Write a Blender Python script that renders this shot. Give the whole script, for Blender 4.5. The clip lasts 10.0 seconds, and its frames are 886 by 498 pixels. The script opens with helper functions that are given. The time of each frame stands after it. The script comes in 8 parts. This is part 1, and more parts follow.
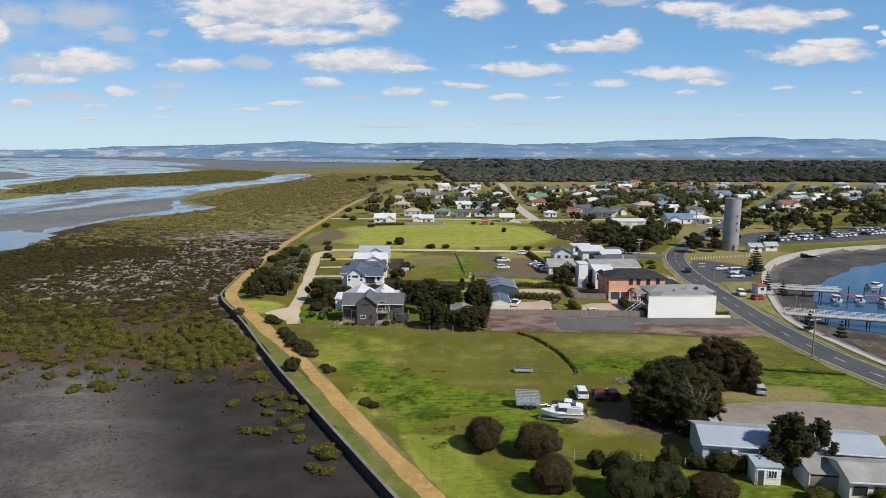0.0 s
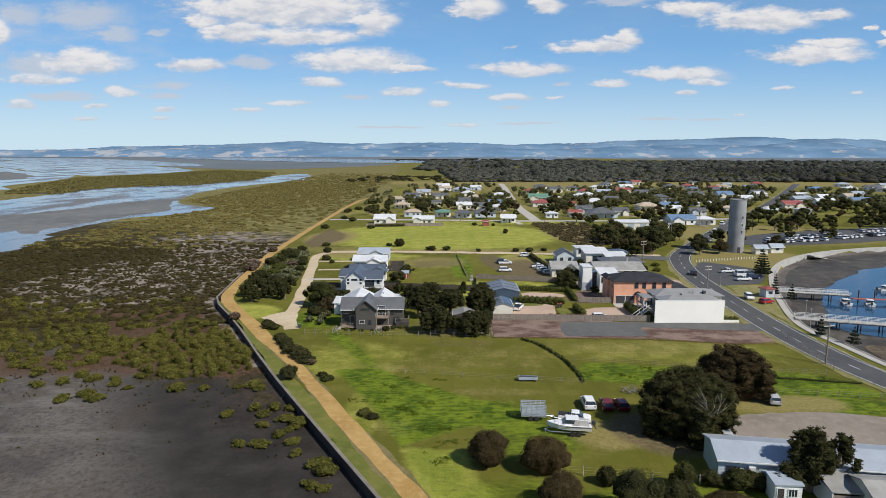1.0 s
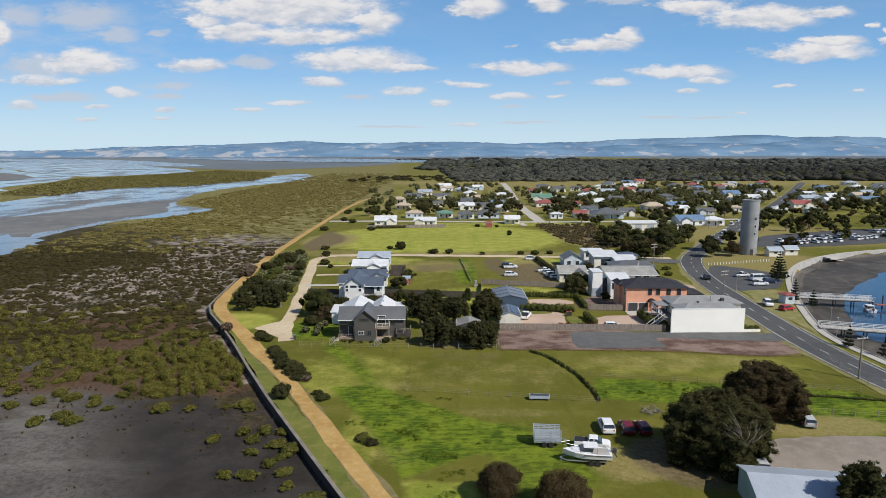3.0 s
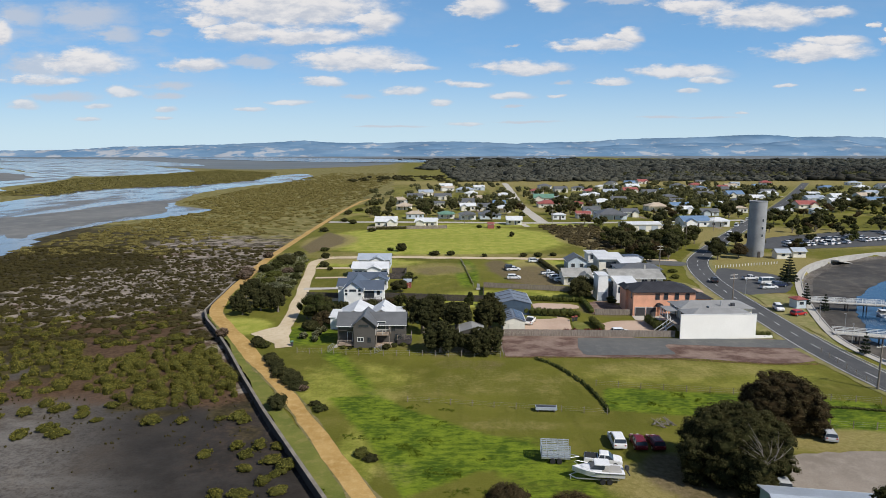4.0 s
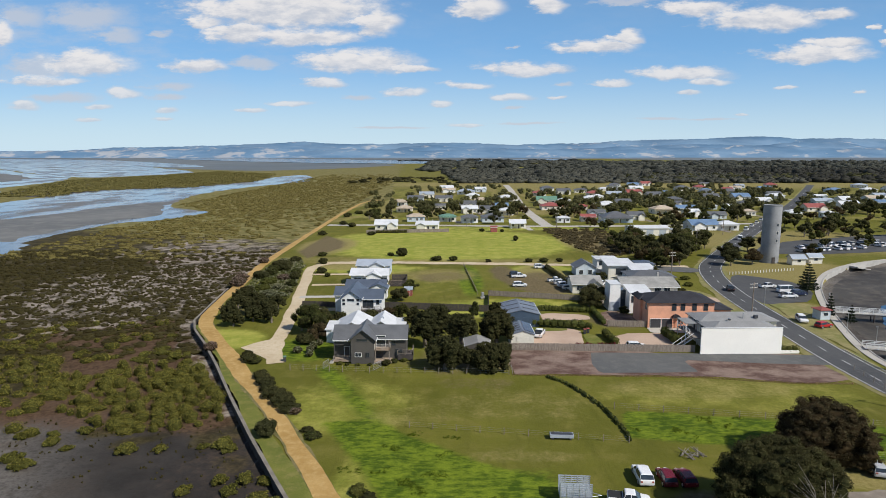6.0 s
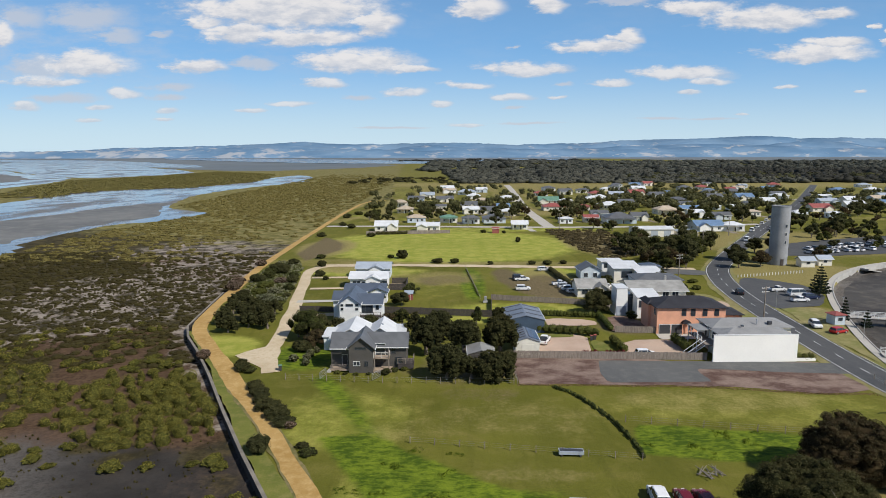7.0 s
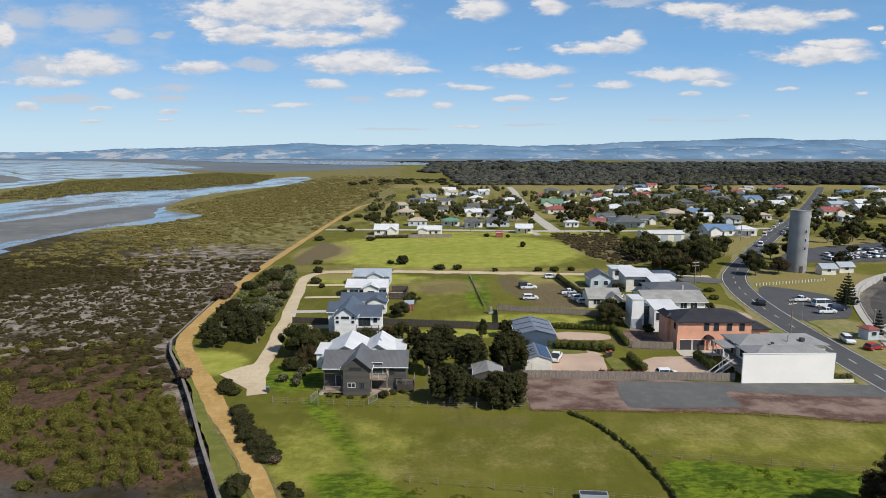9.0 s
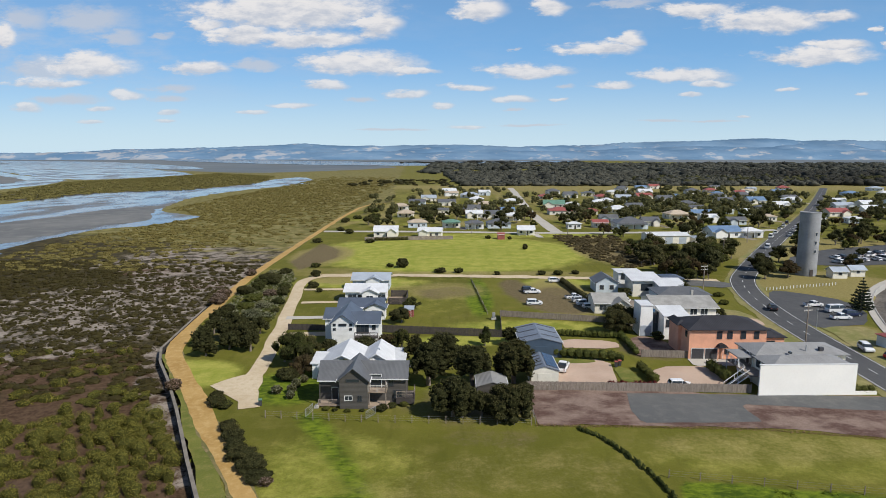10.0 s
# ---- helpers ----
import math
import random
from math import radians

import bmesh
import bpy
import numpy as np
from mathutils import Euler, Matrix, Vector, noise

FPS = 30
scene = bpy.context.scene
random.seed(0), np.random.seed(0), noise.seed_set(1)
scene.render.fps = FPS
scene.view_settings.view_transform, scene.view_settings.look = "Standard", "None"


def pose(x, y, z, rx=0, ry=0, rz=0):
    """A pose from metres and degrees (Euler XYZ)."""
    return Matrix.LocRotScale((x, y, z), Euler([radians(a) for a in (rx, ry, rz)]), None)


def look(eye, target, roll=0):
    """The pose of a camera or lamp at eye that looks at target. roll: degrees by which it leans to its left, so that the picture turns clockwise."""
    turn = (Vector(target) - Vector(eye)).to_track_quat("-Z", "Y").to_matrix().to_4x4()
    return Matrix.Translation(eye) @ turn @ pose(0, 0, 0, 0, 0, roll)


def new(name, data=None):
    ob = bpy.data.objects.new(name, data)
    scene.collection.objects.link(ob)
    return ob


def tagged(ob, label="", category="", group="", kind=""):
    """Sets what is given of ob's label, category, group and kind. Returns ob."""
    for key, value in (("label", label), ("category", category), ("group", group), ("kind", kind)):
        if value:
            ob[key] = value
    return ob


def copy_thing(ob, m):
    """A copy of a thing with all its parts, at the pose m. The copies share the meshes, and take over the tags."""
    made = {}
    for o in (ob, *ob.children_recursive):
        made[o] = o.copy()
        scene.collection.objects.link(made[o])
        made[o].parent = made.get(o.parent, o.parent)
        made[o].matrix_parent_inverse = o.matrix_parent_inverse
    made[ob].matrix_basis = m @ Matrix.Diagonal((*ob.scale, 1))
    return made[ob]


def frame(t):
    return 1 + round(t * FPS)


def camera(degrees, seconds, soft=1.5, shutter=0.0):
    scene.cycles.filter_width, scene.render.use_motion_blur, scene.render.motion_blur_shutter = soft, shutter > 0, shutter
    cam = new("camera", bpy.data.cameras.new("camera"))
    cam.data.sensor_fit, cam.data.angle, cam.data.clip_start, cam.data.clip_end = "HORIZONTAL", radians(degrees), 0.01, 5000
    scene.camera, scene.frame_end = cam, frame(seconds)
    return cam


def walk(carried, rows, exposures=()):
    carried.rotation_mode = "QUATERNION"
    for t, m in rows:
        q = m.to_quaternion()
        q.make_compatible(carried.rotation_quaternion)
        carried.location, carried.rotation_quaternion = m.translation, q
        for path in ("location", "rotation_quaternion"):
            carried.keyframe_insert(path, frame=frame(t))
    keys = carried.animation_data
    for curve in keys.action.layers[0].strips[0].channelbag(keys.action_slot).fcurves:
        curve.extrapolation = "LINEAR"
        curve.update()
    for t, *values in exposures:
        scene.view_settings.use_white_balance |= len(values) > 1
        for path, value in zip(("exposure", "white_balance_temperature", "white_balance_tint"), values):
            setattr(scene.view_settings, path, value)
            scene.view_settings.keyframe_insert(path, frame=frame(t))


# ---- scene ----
cam = camera(70.5, 10.0, 0.8)
PATH = [
    (0, (-0.226, 0.775, 38.451), (-0.233, 2.75, 38.142), 0.1),
    (0.5, (-0.383, 2.643, 38.494), (-0.39, 4.619, 38.185), 0.1),
    (1, (-0.523, 4.587, 38.561), (-0.53, 6.563, 38.252), 0.1),
    (1.5, (-0.652, 6.581, 38.629), (-0.661, 8.557, 38.319), 0.1),
    (2, (-0.756, 8.549, 38.696), (-0.766, 10.524, 38.386), -0.0),
    (2.5, (-0.859, 10.527, 38.749), (-0.869, 12.503, 38.438), -0.1),
    (4, (-1.286, 16.681, 38.942), (-1.3, 18.657, 38.63), -0.1),
    (4.5, (-1.456, 18.843, 38.991), (-1.47, 20.818, 38.678), -0.1),
    (5, (-1.684, 20.954, 39.002), (-1.698, 22.929, 38.691), -0.1),
    (5.5, (-1.893, 23.078, 38.982), (-1.907, 25.054, 38.674), -0.0),
    (7, (-2.341, 30.113, 39.008), (-2.357, 32.089, 38.7), -0.1),
    (7.5, (-2.425, 32.52, 39.008), (-2.442, 34.496, 38.701), -0.1),
    (8, (-2.544, 35.034, 38.997), (-2.562, 37.011, 38.691), -0.1),
    (8.5, (-2.692, 37.584, 38.968), (-2.711, 39.561, 38.662), -0.1),
    (9, (-2.867, 40.206, 38.946), (-2.886, 42.183, 38.642), -0.0),
    (9.5, (-3.056, 42.837, 38.945), (-3.075, 44.814, 38.642), -0.0),
    (10, (-3.197, 45.449, 38.917), (-3.216, 47.425, 38.615), 0.0),
]
walk(cam, [(t, look(e, a, r)) for t, e, a, r in PATH])
scene.view_settings.exposure = -0.1

# ---- daylight ----
SUN_EL, SUN_AZ = 43.0, -39.0   # degrees above the ground; direction towards the sun, from +x towards +y
sun = new("sun", bpy.data.lights.new("sun", "SUN"))
sun.data.energy, sun.data.angle, sun.data.color = 5.2, radians(0.55), (1.0, 0.955, 0.88)
sv = Vector((math.cos(radians(SUN_EL)) * math.cos(radians(SUN_AZ)), math.cos(radians(SUN_EL)) * math.sin(radians(SUN_AZ)), math.sin(radians(SUN_EL))))
sun.matrix_world = look(sv * 400, (0, 0, 0))

world = bpy.data.worlds.new("sky")
scene.world = world
world.use_nodes = True


class Nodes:
    """Small helper to wire node trees."""

    def __init__(self, tree):
        self.t = tree
        tree.nodes.clear()

    def put(self, s, v):
        if isinstance(v, bpy.types.NodeSocket):
            self.t.links.new(v, s)
        else:
            s.default_value = v

    def math(self, op, a, b=0.0, c=0.0):
        n = self.t.nodes.new("ShaderNodeMath")
        n.operation = op
        for s, v in zip(n.inputs, (a, b, c)):
            self.put(s, v)
        return n.outputs[0]

    def vec(self, op, a, b=(0, 0, 0)):
        n = self.t.nodes.new("ShaderNodeVectorMath")
        n.operation = op
        self.put(n.inputs[0], a)
        self.put(n.inputs[1], b)
        return n.outputs["Value"] if op in ("LENGTH", "DOT_PRODUCT", "DISTANCE") else n.outputs[0]

    def mix(self, fac, a, b, blend="MIX"):
        n = self.t.nodes.new("ShaderNodeMix")
        n.data_type, n.blend_type = "RGBA", blend
        self.put(n.inputs[0], fac)
        for s, v in ((n.inputs[6], a), (n.inputs[7], b)):
            self.put(s, v if isinstance(v, bpy.types.NodeSocket) else (*v[:3], 1))
        return n.outputs[2]

    def step(self, v, lo, hi, smooth=True):
        n = self.t.nodes.new("ShaderNodeMapRange")
        n.interpolation_type = "SMOOTHSTEP" if smooth else "LINEAR"
        self.put(n.inputs[0], v)
        self.put(n.inputs[1], lo)
        self.put(n.inputs[2], hi)
        return n.outputs[0]

    def noise(self, vec, scale, detail=4.0, rough=0.55):
        n = self.t.nodes.new("ShaderNodeTexNoise")
        self.put(n.inputs["Vector"], vec)
        n.inputs["Scale"].default_value, n.inputs["Detail"].default_value, n.inputs["Roughness"].default_value = scale, detail, rough
        return n.outputs[0]

    def bump(self, height, strength, distance):
        n = self.t.nodes.new("ShaderNodeBump")
        n.inputs["Strength"].default_value, n.inputs["Distance"].default_value = strength, distance
        self.put(n.inputs["Height"], height)
        return n.outputs[0]


# sky with fair-weather clouds: (sideways, height, half width, half height) as slopes
CUMULUS = [(-0.249, 0.212, 0.164, 0.0376), (-0.11, 0.189, 0.04, 0.0223), (-0.32, 0.179, 0.054, 0.0199), (-0.22, 0.172, 0.095, 0.0166), (-0.378, 0.194, 0.028, 0.0116),
           (-0.14, 0.134, 0.098, 0.021), (-0.056, 0.126, 0.035, 0.0076), (-0.39, 0.129, 0.05, 0.0135), (-0.558, 0.133, 0.081, 0.0227), (0.048, 0.212, 0.038, 0.0213),
           (0.151, 0.217, 0.029, 0.0147), (0.479, 0.198, 0.096, 0.0214), (0.379, 0.214, 0.06, 0.0123), (0.579, 0.206, 0.045, 0.0107), (0.227, 0.156, 0.064, 0.0142),
           (0.275, 0.169, 0.026, 0.015), (0.123, 0.124, 0.068, 0.0135), (0.359, 0.117, 0.073, 0.0118), (0.405, 0.106, 0.031, 0.0076), (0.566, 0.146, 0.092, 0.0167), (0.597, 0.161, 0.05, 0.0117)]
SMALL_CLOUDS = [(-0.193, 0.103, 0.035, 0.0068), (-0.065, 0.091, 0.035, 0.0077), (-0.631, 0.108, 0.062, 0.0102), (-0.504, 0.089, 0.029, 0.0111), (-0.245, 0.074, 0.035, 0.0052),
                (-0.308, 0.064, 0.027, 0.0043), (-0.44, 0.063, 0.019, 0.0052), (-0.446, 0.05, 0.016, 0.0035), (-0.564, 0.048, 0.02, 0.0043), (-0.546, 0.068, 0.021, 0.0052),
                (-0.664, 0.07, 0.025, 0.0095), (-0.683, 0.177, 0.023, 0.0233), (-0.011, 0.073, 0.019, 0.0052), (0.252, 0.103, 0.03, 0.0068), (0.372, 0.088, 0.018, 0.0051),
                (0.672, 0.17, 0.01, 0.0133), (0.656, 0.188, 0.007, 0.0058), (0.032, 0.1, 0.039, 0.0068), (0.098, 0.083, 0.033, 0.0068), (0.166, 0.084, 0.019, 0.0034),
                (0.522, 0.096, 0.016, 0.0043), (0.636, 0.092, 0.012, 0.0034), (0.028, 0.04, 0.027, 0.0035), (0.455, 0.056, 0.011, 0.0026)]
THIN_CLOUDS = [(-0.552, 0.2, 0.08, 0.028), (-0.504, 0.175, 0.04, 0.0166), (-0.629, 0.128, 0.079, 0.0253), (-0.441, 0.175, 0.019, 0.0075), (-0.296, 0.134, 0.04, 0.011),
               (-0.429, 0.099, 0.044, 0.0085), (-0.598, 0.082, 0.062, 0.0103), (-0.139, 0.082, 0.032, 0.0043), (0.185, 0.102, 0.019, 0.0043), (0.103, 0.067, 0.019, 0.0026),
               (-0.087, 0.036, 0.062, 0.0026), (0.125, 0.043, 0.062, 0.0026), (0.332, 0.051, 0.046, 0.0026), (0.407, 0.049, 0.044, 0.0026), (-0.656, 0.202, 0.043, 0.0247),
               (0.097, 0.158, 0.012, 0.0033), (-0.439, 0.084, 0.035, 0.0069), (0.267, 0.224, 0.06, 0.0074)]
W = Nodes(world.node_tree)
way = W.t.nodes.new("ShaderNodeTexCoord").outputs["Generated"]
sep = W.t.nodes.new("ShaderNodeSeparateXYZ")
W.put(sep.inputs[0], way)
ahead = W.math("MAXIMUM", W.math("ABSOLUTE", sep.outputs[1]), 0.12)
u, v = W.math("DIVIDE", sep.outputs[0], ahead), W.math("DIVIDE", sep.outputs[2], ahead)
comb = W.t.nodes.new("ShaderNodeCombineXYZ")
W.put(comb.inputs[0], u)
W.put(comb.inputs[1], v)
flat_uv = comb.outputs[0]
stretched = W.vec("MULTIPLY", flat_uv, (1.0, 2.6, 1.0))
warp = W.t.nodes.new("ShaderNodeTexNoise")
warp.inputs["Scale"].default_value, warp.inputs["Detail"].default_value, warp.inputs["Roughness"].default_value = 17.0, 5.0, 0.6
W.put(warp.inputs["Vector"], stretched)
near_sky = W.step(v, 0.02, 0.16)
shift = W.vec("MULTIPLY", W.vec("SUBTRACT", warp.outputs["Color"], (0.5, 0.5, 0.5)), (0.085, 0.030, 0.0))
shift_by = W.t.nodes.new("ShaderNodeVectorMath")
shift_by.operation = "SCALE"
W.put(shift_by.inputs[0], shift)
W.put(shift_by.inputs["Scale"], W.math("ADD", 0.25, W.math("MULTIPLY", near_sky, 0.75)))
uv = W.vec("ADD", flat_uv, shift_by.outputs[0])
puff = W.noise(stretched, 34.0, 7.0, 0.62)


def cloud_field(clouds):
    """How far a direction lies from the nearest cloud's middle, in cloud sizes, and how high in it; flat-based ovals."""
    reach, height = 99.0, 0.0
    for cx, cy, ax, ay in clouds:
        dx = W.math("MULTIPLY_ADD", cu, 1 / ax, -cx / ax)
        dy = W.math("MULTIPLY_ADD", cv, 1 / ay, -cy / ay)
        low = W.math("MAXIMUM", dy, W.math("MULTIPLY", dy, -1.4))
        ln = W.math("MULTIPLY_ADD", dx, dx, W.math("MULTIPLY", low, low))
        height = W.math("MULTIPLY_ADD", W.math("LESS_THAN", ln, reach), W.math("SUBTRACT", dy, height), height)
        reach = W.math("MINIMUM", ln, reach)
    return W.math("SQRT", reach), height


apart = W.t.nodes.new("ShaderNodeSeparateXYZ")
W.put(apart.inputs[0], uv)
cu, cv = apart.outputs[0], apart.outputs[1]
reach, height = cloud_field(CUMULUS + SMALL_CLOUDS)
ragged = W.math("MULTIPLY", W.math("SUBTRACT", puff, 0.5), 1.15)
field = W.math("ADD", W.math("SUBTRACT", 1.27, reach), ragged)
thin_reach, thin_height = cloud_field(THIN_CLOUDS)
thin = W.math("MULTIPLY", W.step(W.math("ADD", W.math("SUBTRACT", 1.2, thin_reach), ragged), 0.0, 0.9), 0.8)
veil = W.noise(W.vec("MULTIPLY", flat_uv, (1.0, 3.2, 1.0)), 6.0, 6.0, 0.62)
veil = W.math("MULTIPLY", W.math("MULTIPLY", W.step(veil, 0.42, 0.70), W.step(v, 0.05, 0.16)), W.math("SUBTRACT", 0.55, W.math("MULTIPLY", W.step(u, -0.65, 0.0), 0.47)))
solid = W.math("MULTIPLY", W.step(field, 0.0, 0.72), W.math("ADD", 0.72, W.math("MULTIPLY", near_sky, 0.28)))
density = W.math("MAXIMUM", solid, W.math("MAXIMUM", thin, veil))
lit = W.step(W.math("ADD", W.math("ADD", height, W.math("MULTIPLY", W.math("SUBTRACT", puff, 0.5), 2.6)), W.math("MULTIPLY", W.math("SUBTRACT", warp.outputs[0], 0.5), 2.0)), -0.9, 0.75)
lit = W.math("MULTIPLY", lit, solid)
sky = W.t.nodes.new("ShaderNodeTexSky")
sky.sky_type = "NISHITA"
sky.sun_disc = False
sky.sun_elevation, sky.sun_rotation = radians(SUN_EL), radians(90 - SUN_AZ)
sky.air_density, sky.dust_density, sky.ozone_density, sky.altitude = 1.0, 0.1, 2.0, 30
bg = W.t.nodes.new("ShaderNodeBackground")
clear = W.vec("MULTIPLY", sky.outputs[0], (0.070, 0.080, 0.094))
haze = W.step(v, 0.42, -0.02, False)
W.put(bg.inputs[0], W.mix(W.math("MULTIPLY", haze, 0.95), clear, W.mix(W.step(v, 0.0, 0.17), (0.62, 0.82, 0.96), (0.23, 0.55, 0.99))))
bg.inputs[1].default_value = 1.0
cl = W.t.nodes.new("ShaderNodeBackground")
W.put(cl.inputs[0], W.mix(lit, (0.60, 0.63, 0.70), (0.90, 0.87, 0.855)))
cl.inputs[1].default_value = 1.0
ms = W.t.nodes.new("ShaderNodeMixShader")
W.put(ms.inputs[0], W.math("MULTIPLY", density, 0.93))
W.put(ms.inputs[1], bg.outputs[0])
W.put(ms.inputs[2], cl.outputs[0])
wo = W.t.nodes.new("ShaderNodeOutputWorld")
W.put(wo.inputs[0], ms.outputs[0])

# ---- materials ----


def shader(name):
    m = bpy.data.materials.new(name)
    m.use_nodes = True
    n = Nodes(m.node_tree)
    out = m.node_tree.nodes.new("ShaderNodeOutputMaterial")
    p = m.node_tree.nodes.new("ShaderNodeBsdfPrincipled")
    n.put(out.inputs[0], p.outputs[0])
    return m, n, p, out


def place(n, world_space=False):
    if world_space:
        return n.t.nodes.new("ShaderNodeNewGeometry").outputs["Position"]
    c = n.t.nodes.new("ShaderNodeTexCoord").outputs["Object"]
    r = n.t.nodes.new("ShaderNodeObjectInfo").outputs["Random"]
    return n.vec("ADD", c, n.vec("MULTIPLY", (37.0, 19.0, 11.0), r))


def plain(name, col, rough=0.75, coarse=0.5, fine=6.0, vary=0.22, metal=0.0, bump=0.15, dirt=None, ribs=0.0, axis="X", spec=0.5):
    """A surface with soft blotches, fine grain and, for sheet metal, ribs."""
    m, n, p, out = shader(name)
    c = place(n)
    a, b = n.noise(c, coarse, 4), n.noise(c, fine, 5, 0.65)
    dark = tuple(x * (1 - vary) for x in col)
    light = tuple(min(1, x * (1 + vary * 0.6)) for x in col)
    base = n.mix(n.step(a, 0.3, 0.7), dark, light)
    base = n.mix(n.math("MULTIPLY", n.step(b, 0.45, 0.75), 0.35), base, dirt or tuple(x * 0.6 for x in col))
    n.put(p.inputs["Base Color"], base)
    n.put(p.inputs["Roughness"], n.math("ADD", rough - 0.08, n.math("MULTIPLY", b, 0.16)))
    p.inputs["Metallic"].default_value = metal
    p.inputs["Specular IOR Level"].default_value = spec
    height = b
    if ribs:
        w = n.t.nodes.new("ShaderNodeTexWave")
        w.bands_direction = axis
        w.inputs["Scale"].default_value = 0.314 / ribs
        n.put(w.inputs["Vector"], n.t.nodes.new("ShaderNodeTexCoord").outputs["Object"])
        height = n.math("ADD", n.math("MULTIPLY", b, 0.3), w.outputs[1])
    n.put(p.inputs["Normal"], n.bump(height, bump, 0.03))
    return m


def leafy(name, dark, light, rough=0.55, through_light=0.25):
    """Foliage: every leaf clump takes its own shade."""
    m, n, p, out = shader(name)
    g = n.t.nodes.new("ShaderNodeNewGeometry")
    r = g.outputs["Random Per Island"]
    o = n.t.nodes.new("ShaderNodeObjectInfo").outputs["Random"]
    spot = n.noise(g.outputs["Position"], 0.35, 3)
    f = n.math("ADD", n.math("MULTIPLY", r, 0.6), n.math("MULTIPLY", n.math("SUBTRACT", spot, 0.3), 0.9))
    base = n.mix(n.step(f, 0.1, 1.0, False), dark, light)
    base = n.mix(n.math("MULTIPLY", o, 0.35), base, tuple(x * y for x, y in zip(light, (1.15, 0.9, 0.7))))
    n.put(p.inputs["Base Color"], base)
    p.inputs["Roughness"].default_value = rough + 0.2
    p.inputs["Specular IOR Level"].default_value = 0.12
    t = n.t.nodes.new("ShaderNodeBsdfTranslucent")
    n.put(t.inputs[0], base)
    mx = n.t.nodes.new("ShaderNodeMixShader")
    mx.inputs[0].default_value = through_light
    n.put(mx.inputs[1], p.outputs[0])
    n.put(mx.inputs[2], t.outputs[0])
    n.put(out.inputs[0], mx.outputs[0])
    return m


def ground_like(name, cols, scales=(0.08, 0.6, 5.0), rough=0.95, bump=0.4, sharp=(0.35, 0.65), pull=(1.0, 1.0, 1.0)):
    """Earth, gravel or asphalt laid in world space: three tones at three scales."""
    m, n, p, out = shader(name)
    c = n.vec("MULTIPLY", place(n, True), pull)
    base = n.mix(n.step(n.noise(c, scales[0], 4, 0.6), *sharp), cols[0], cols[1])
    mid = n.noise(c, scales[1], 5, 0.65)
    base = n.mix(n.math("MULTIPLY", n.step(mid, 0.42, 0.72), 0.75), base, cols[2])
    fine = n.noise(c, scales[2], 4, 0.7)
    base = n.mix(n.math("MULTIPLY", n.step(fine, 0.35, 0.75), 0.35), base, tuple(x * 0.62 for x in cols[0]))
    n.put(p.inputs["Base Color"], base)
    p.inputs["Roughness"].default_value = rough
    p.inputs["Specular IOR Level"].default_value = 0.2
    n.put(p.inputs["Normal"], n.bump(n.math("ADD", fine, mid), bump, 0.08))
    return m


def glassy(name, col=(0.02, 0.025, 0.03), rough=0.06):
    m, n, p, out = shader(name)
    c = place(n)
    n.put(p.inputs["Base Color"], n.mix(n.noise(c, 1.3, 2), col, tuple(x * 2.2 for x in col)))
    p.inputs["Roughness"].default_value = rough
    p.inputs["Specular IOR Level"].default_value = 0.6
    return m


def water_like(name, deep, shoal, rough=0.1, ripple=0.25, size=1.2, shallow=False):
    m, n, p, out = shader(name)
    c = place(n, True)
    n.put(p.inputs["Base Color"], n.mix(n.step(n.noise(c, 0.03, 4, 0.6), 0.35, 0.65), deep, shoal))
    p.inputs["Roughness"].default_value = rough
    p.inputs["IOR"].default_value = 1.33
    n.put(p.inputs["Normal"], n.bump(n.noise(n.vec("MULTIPLY", c, (1.0, 1.8, 1.0)), size, 3), ripple, 0.05))
    if shallow:
        st = n.noise(n.vec("MULTIPLY", c, (1.0, 0.42, 1.0)), 0.03, 7, 0.64)
        wet = n.step(st, 0.47, 0.66)
        n.put(p.inputs["Base Color"], n.mix(wet, deep, n.mix(n.noise(c, 0.3, 4), (0.115, 0.108, 0.094), (0.21, 0.198, 0.175))))
        n.put(p.inputs["Roughness"], n.math("ADD", rough, n.math("MULTIPLY", wet, 0.42)))
    return m


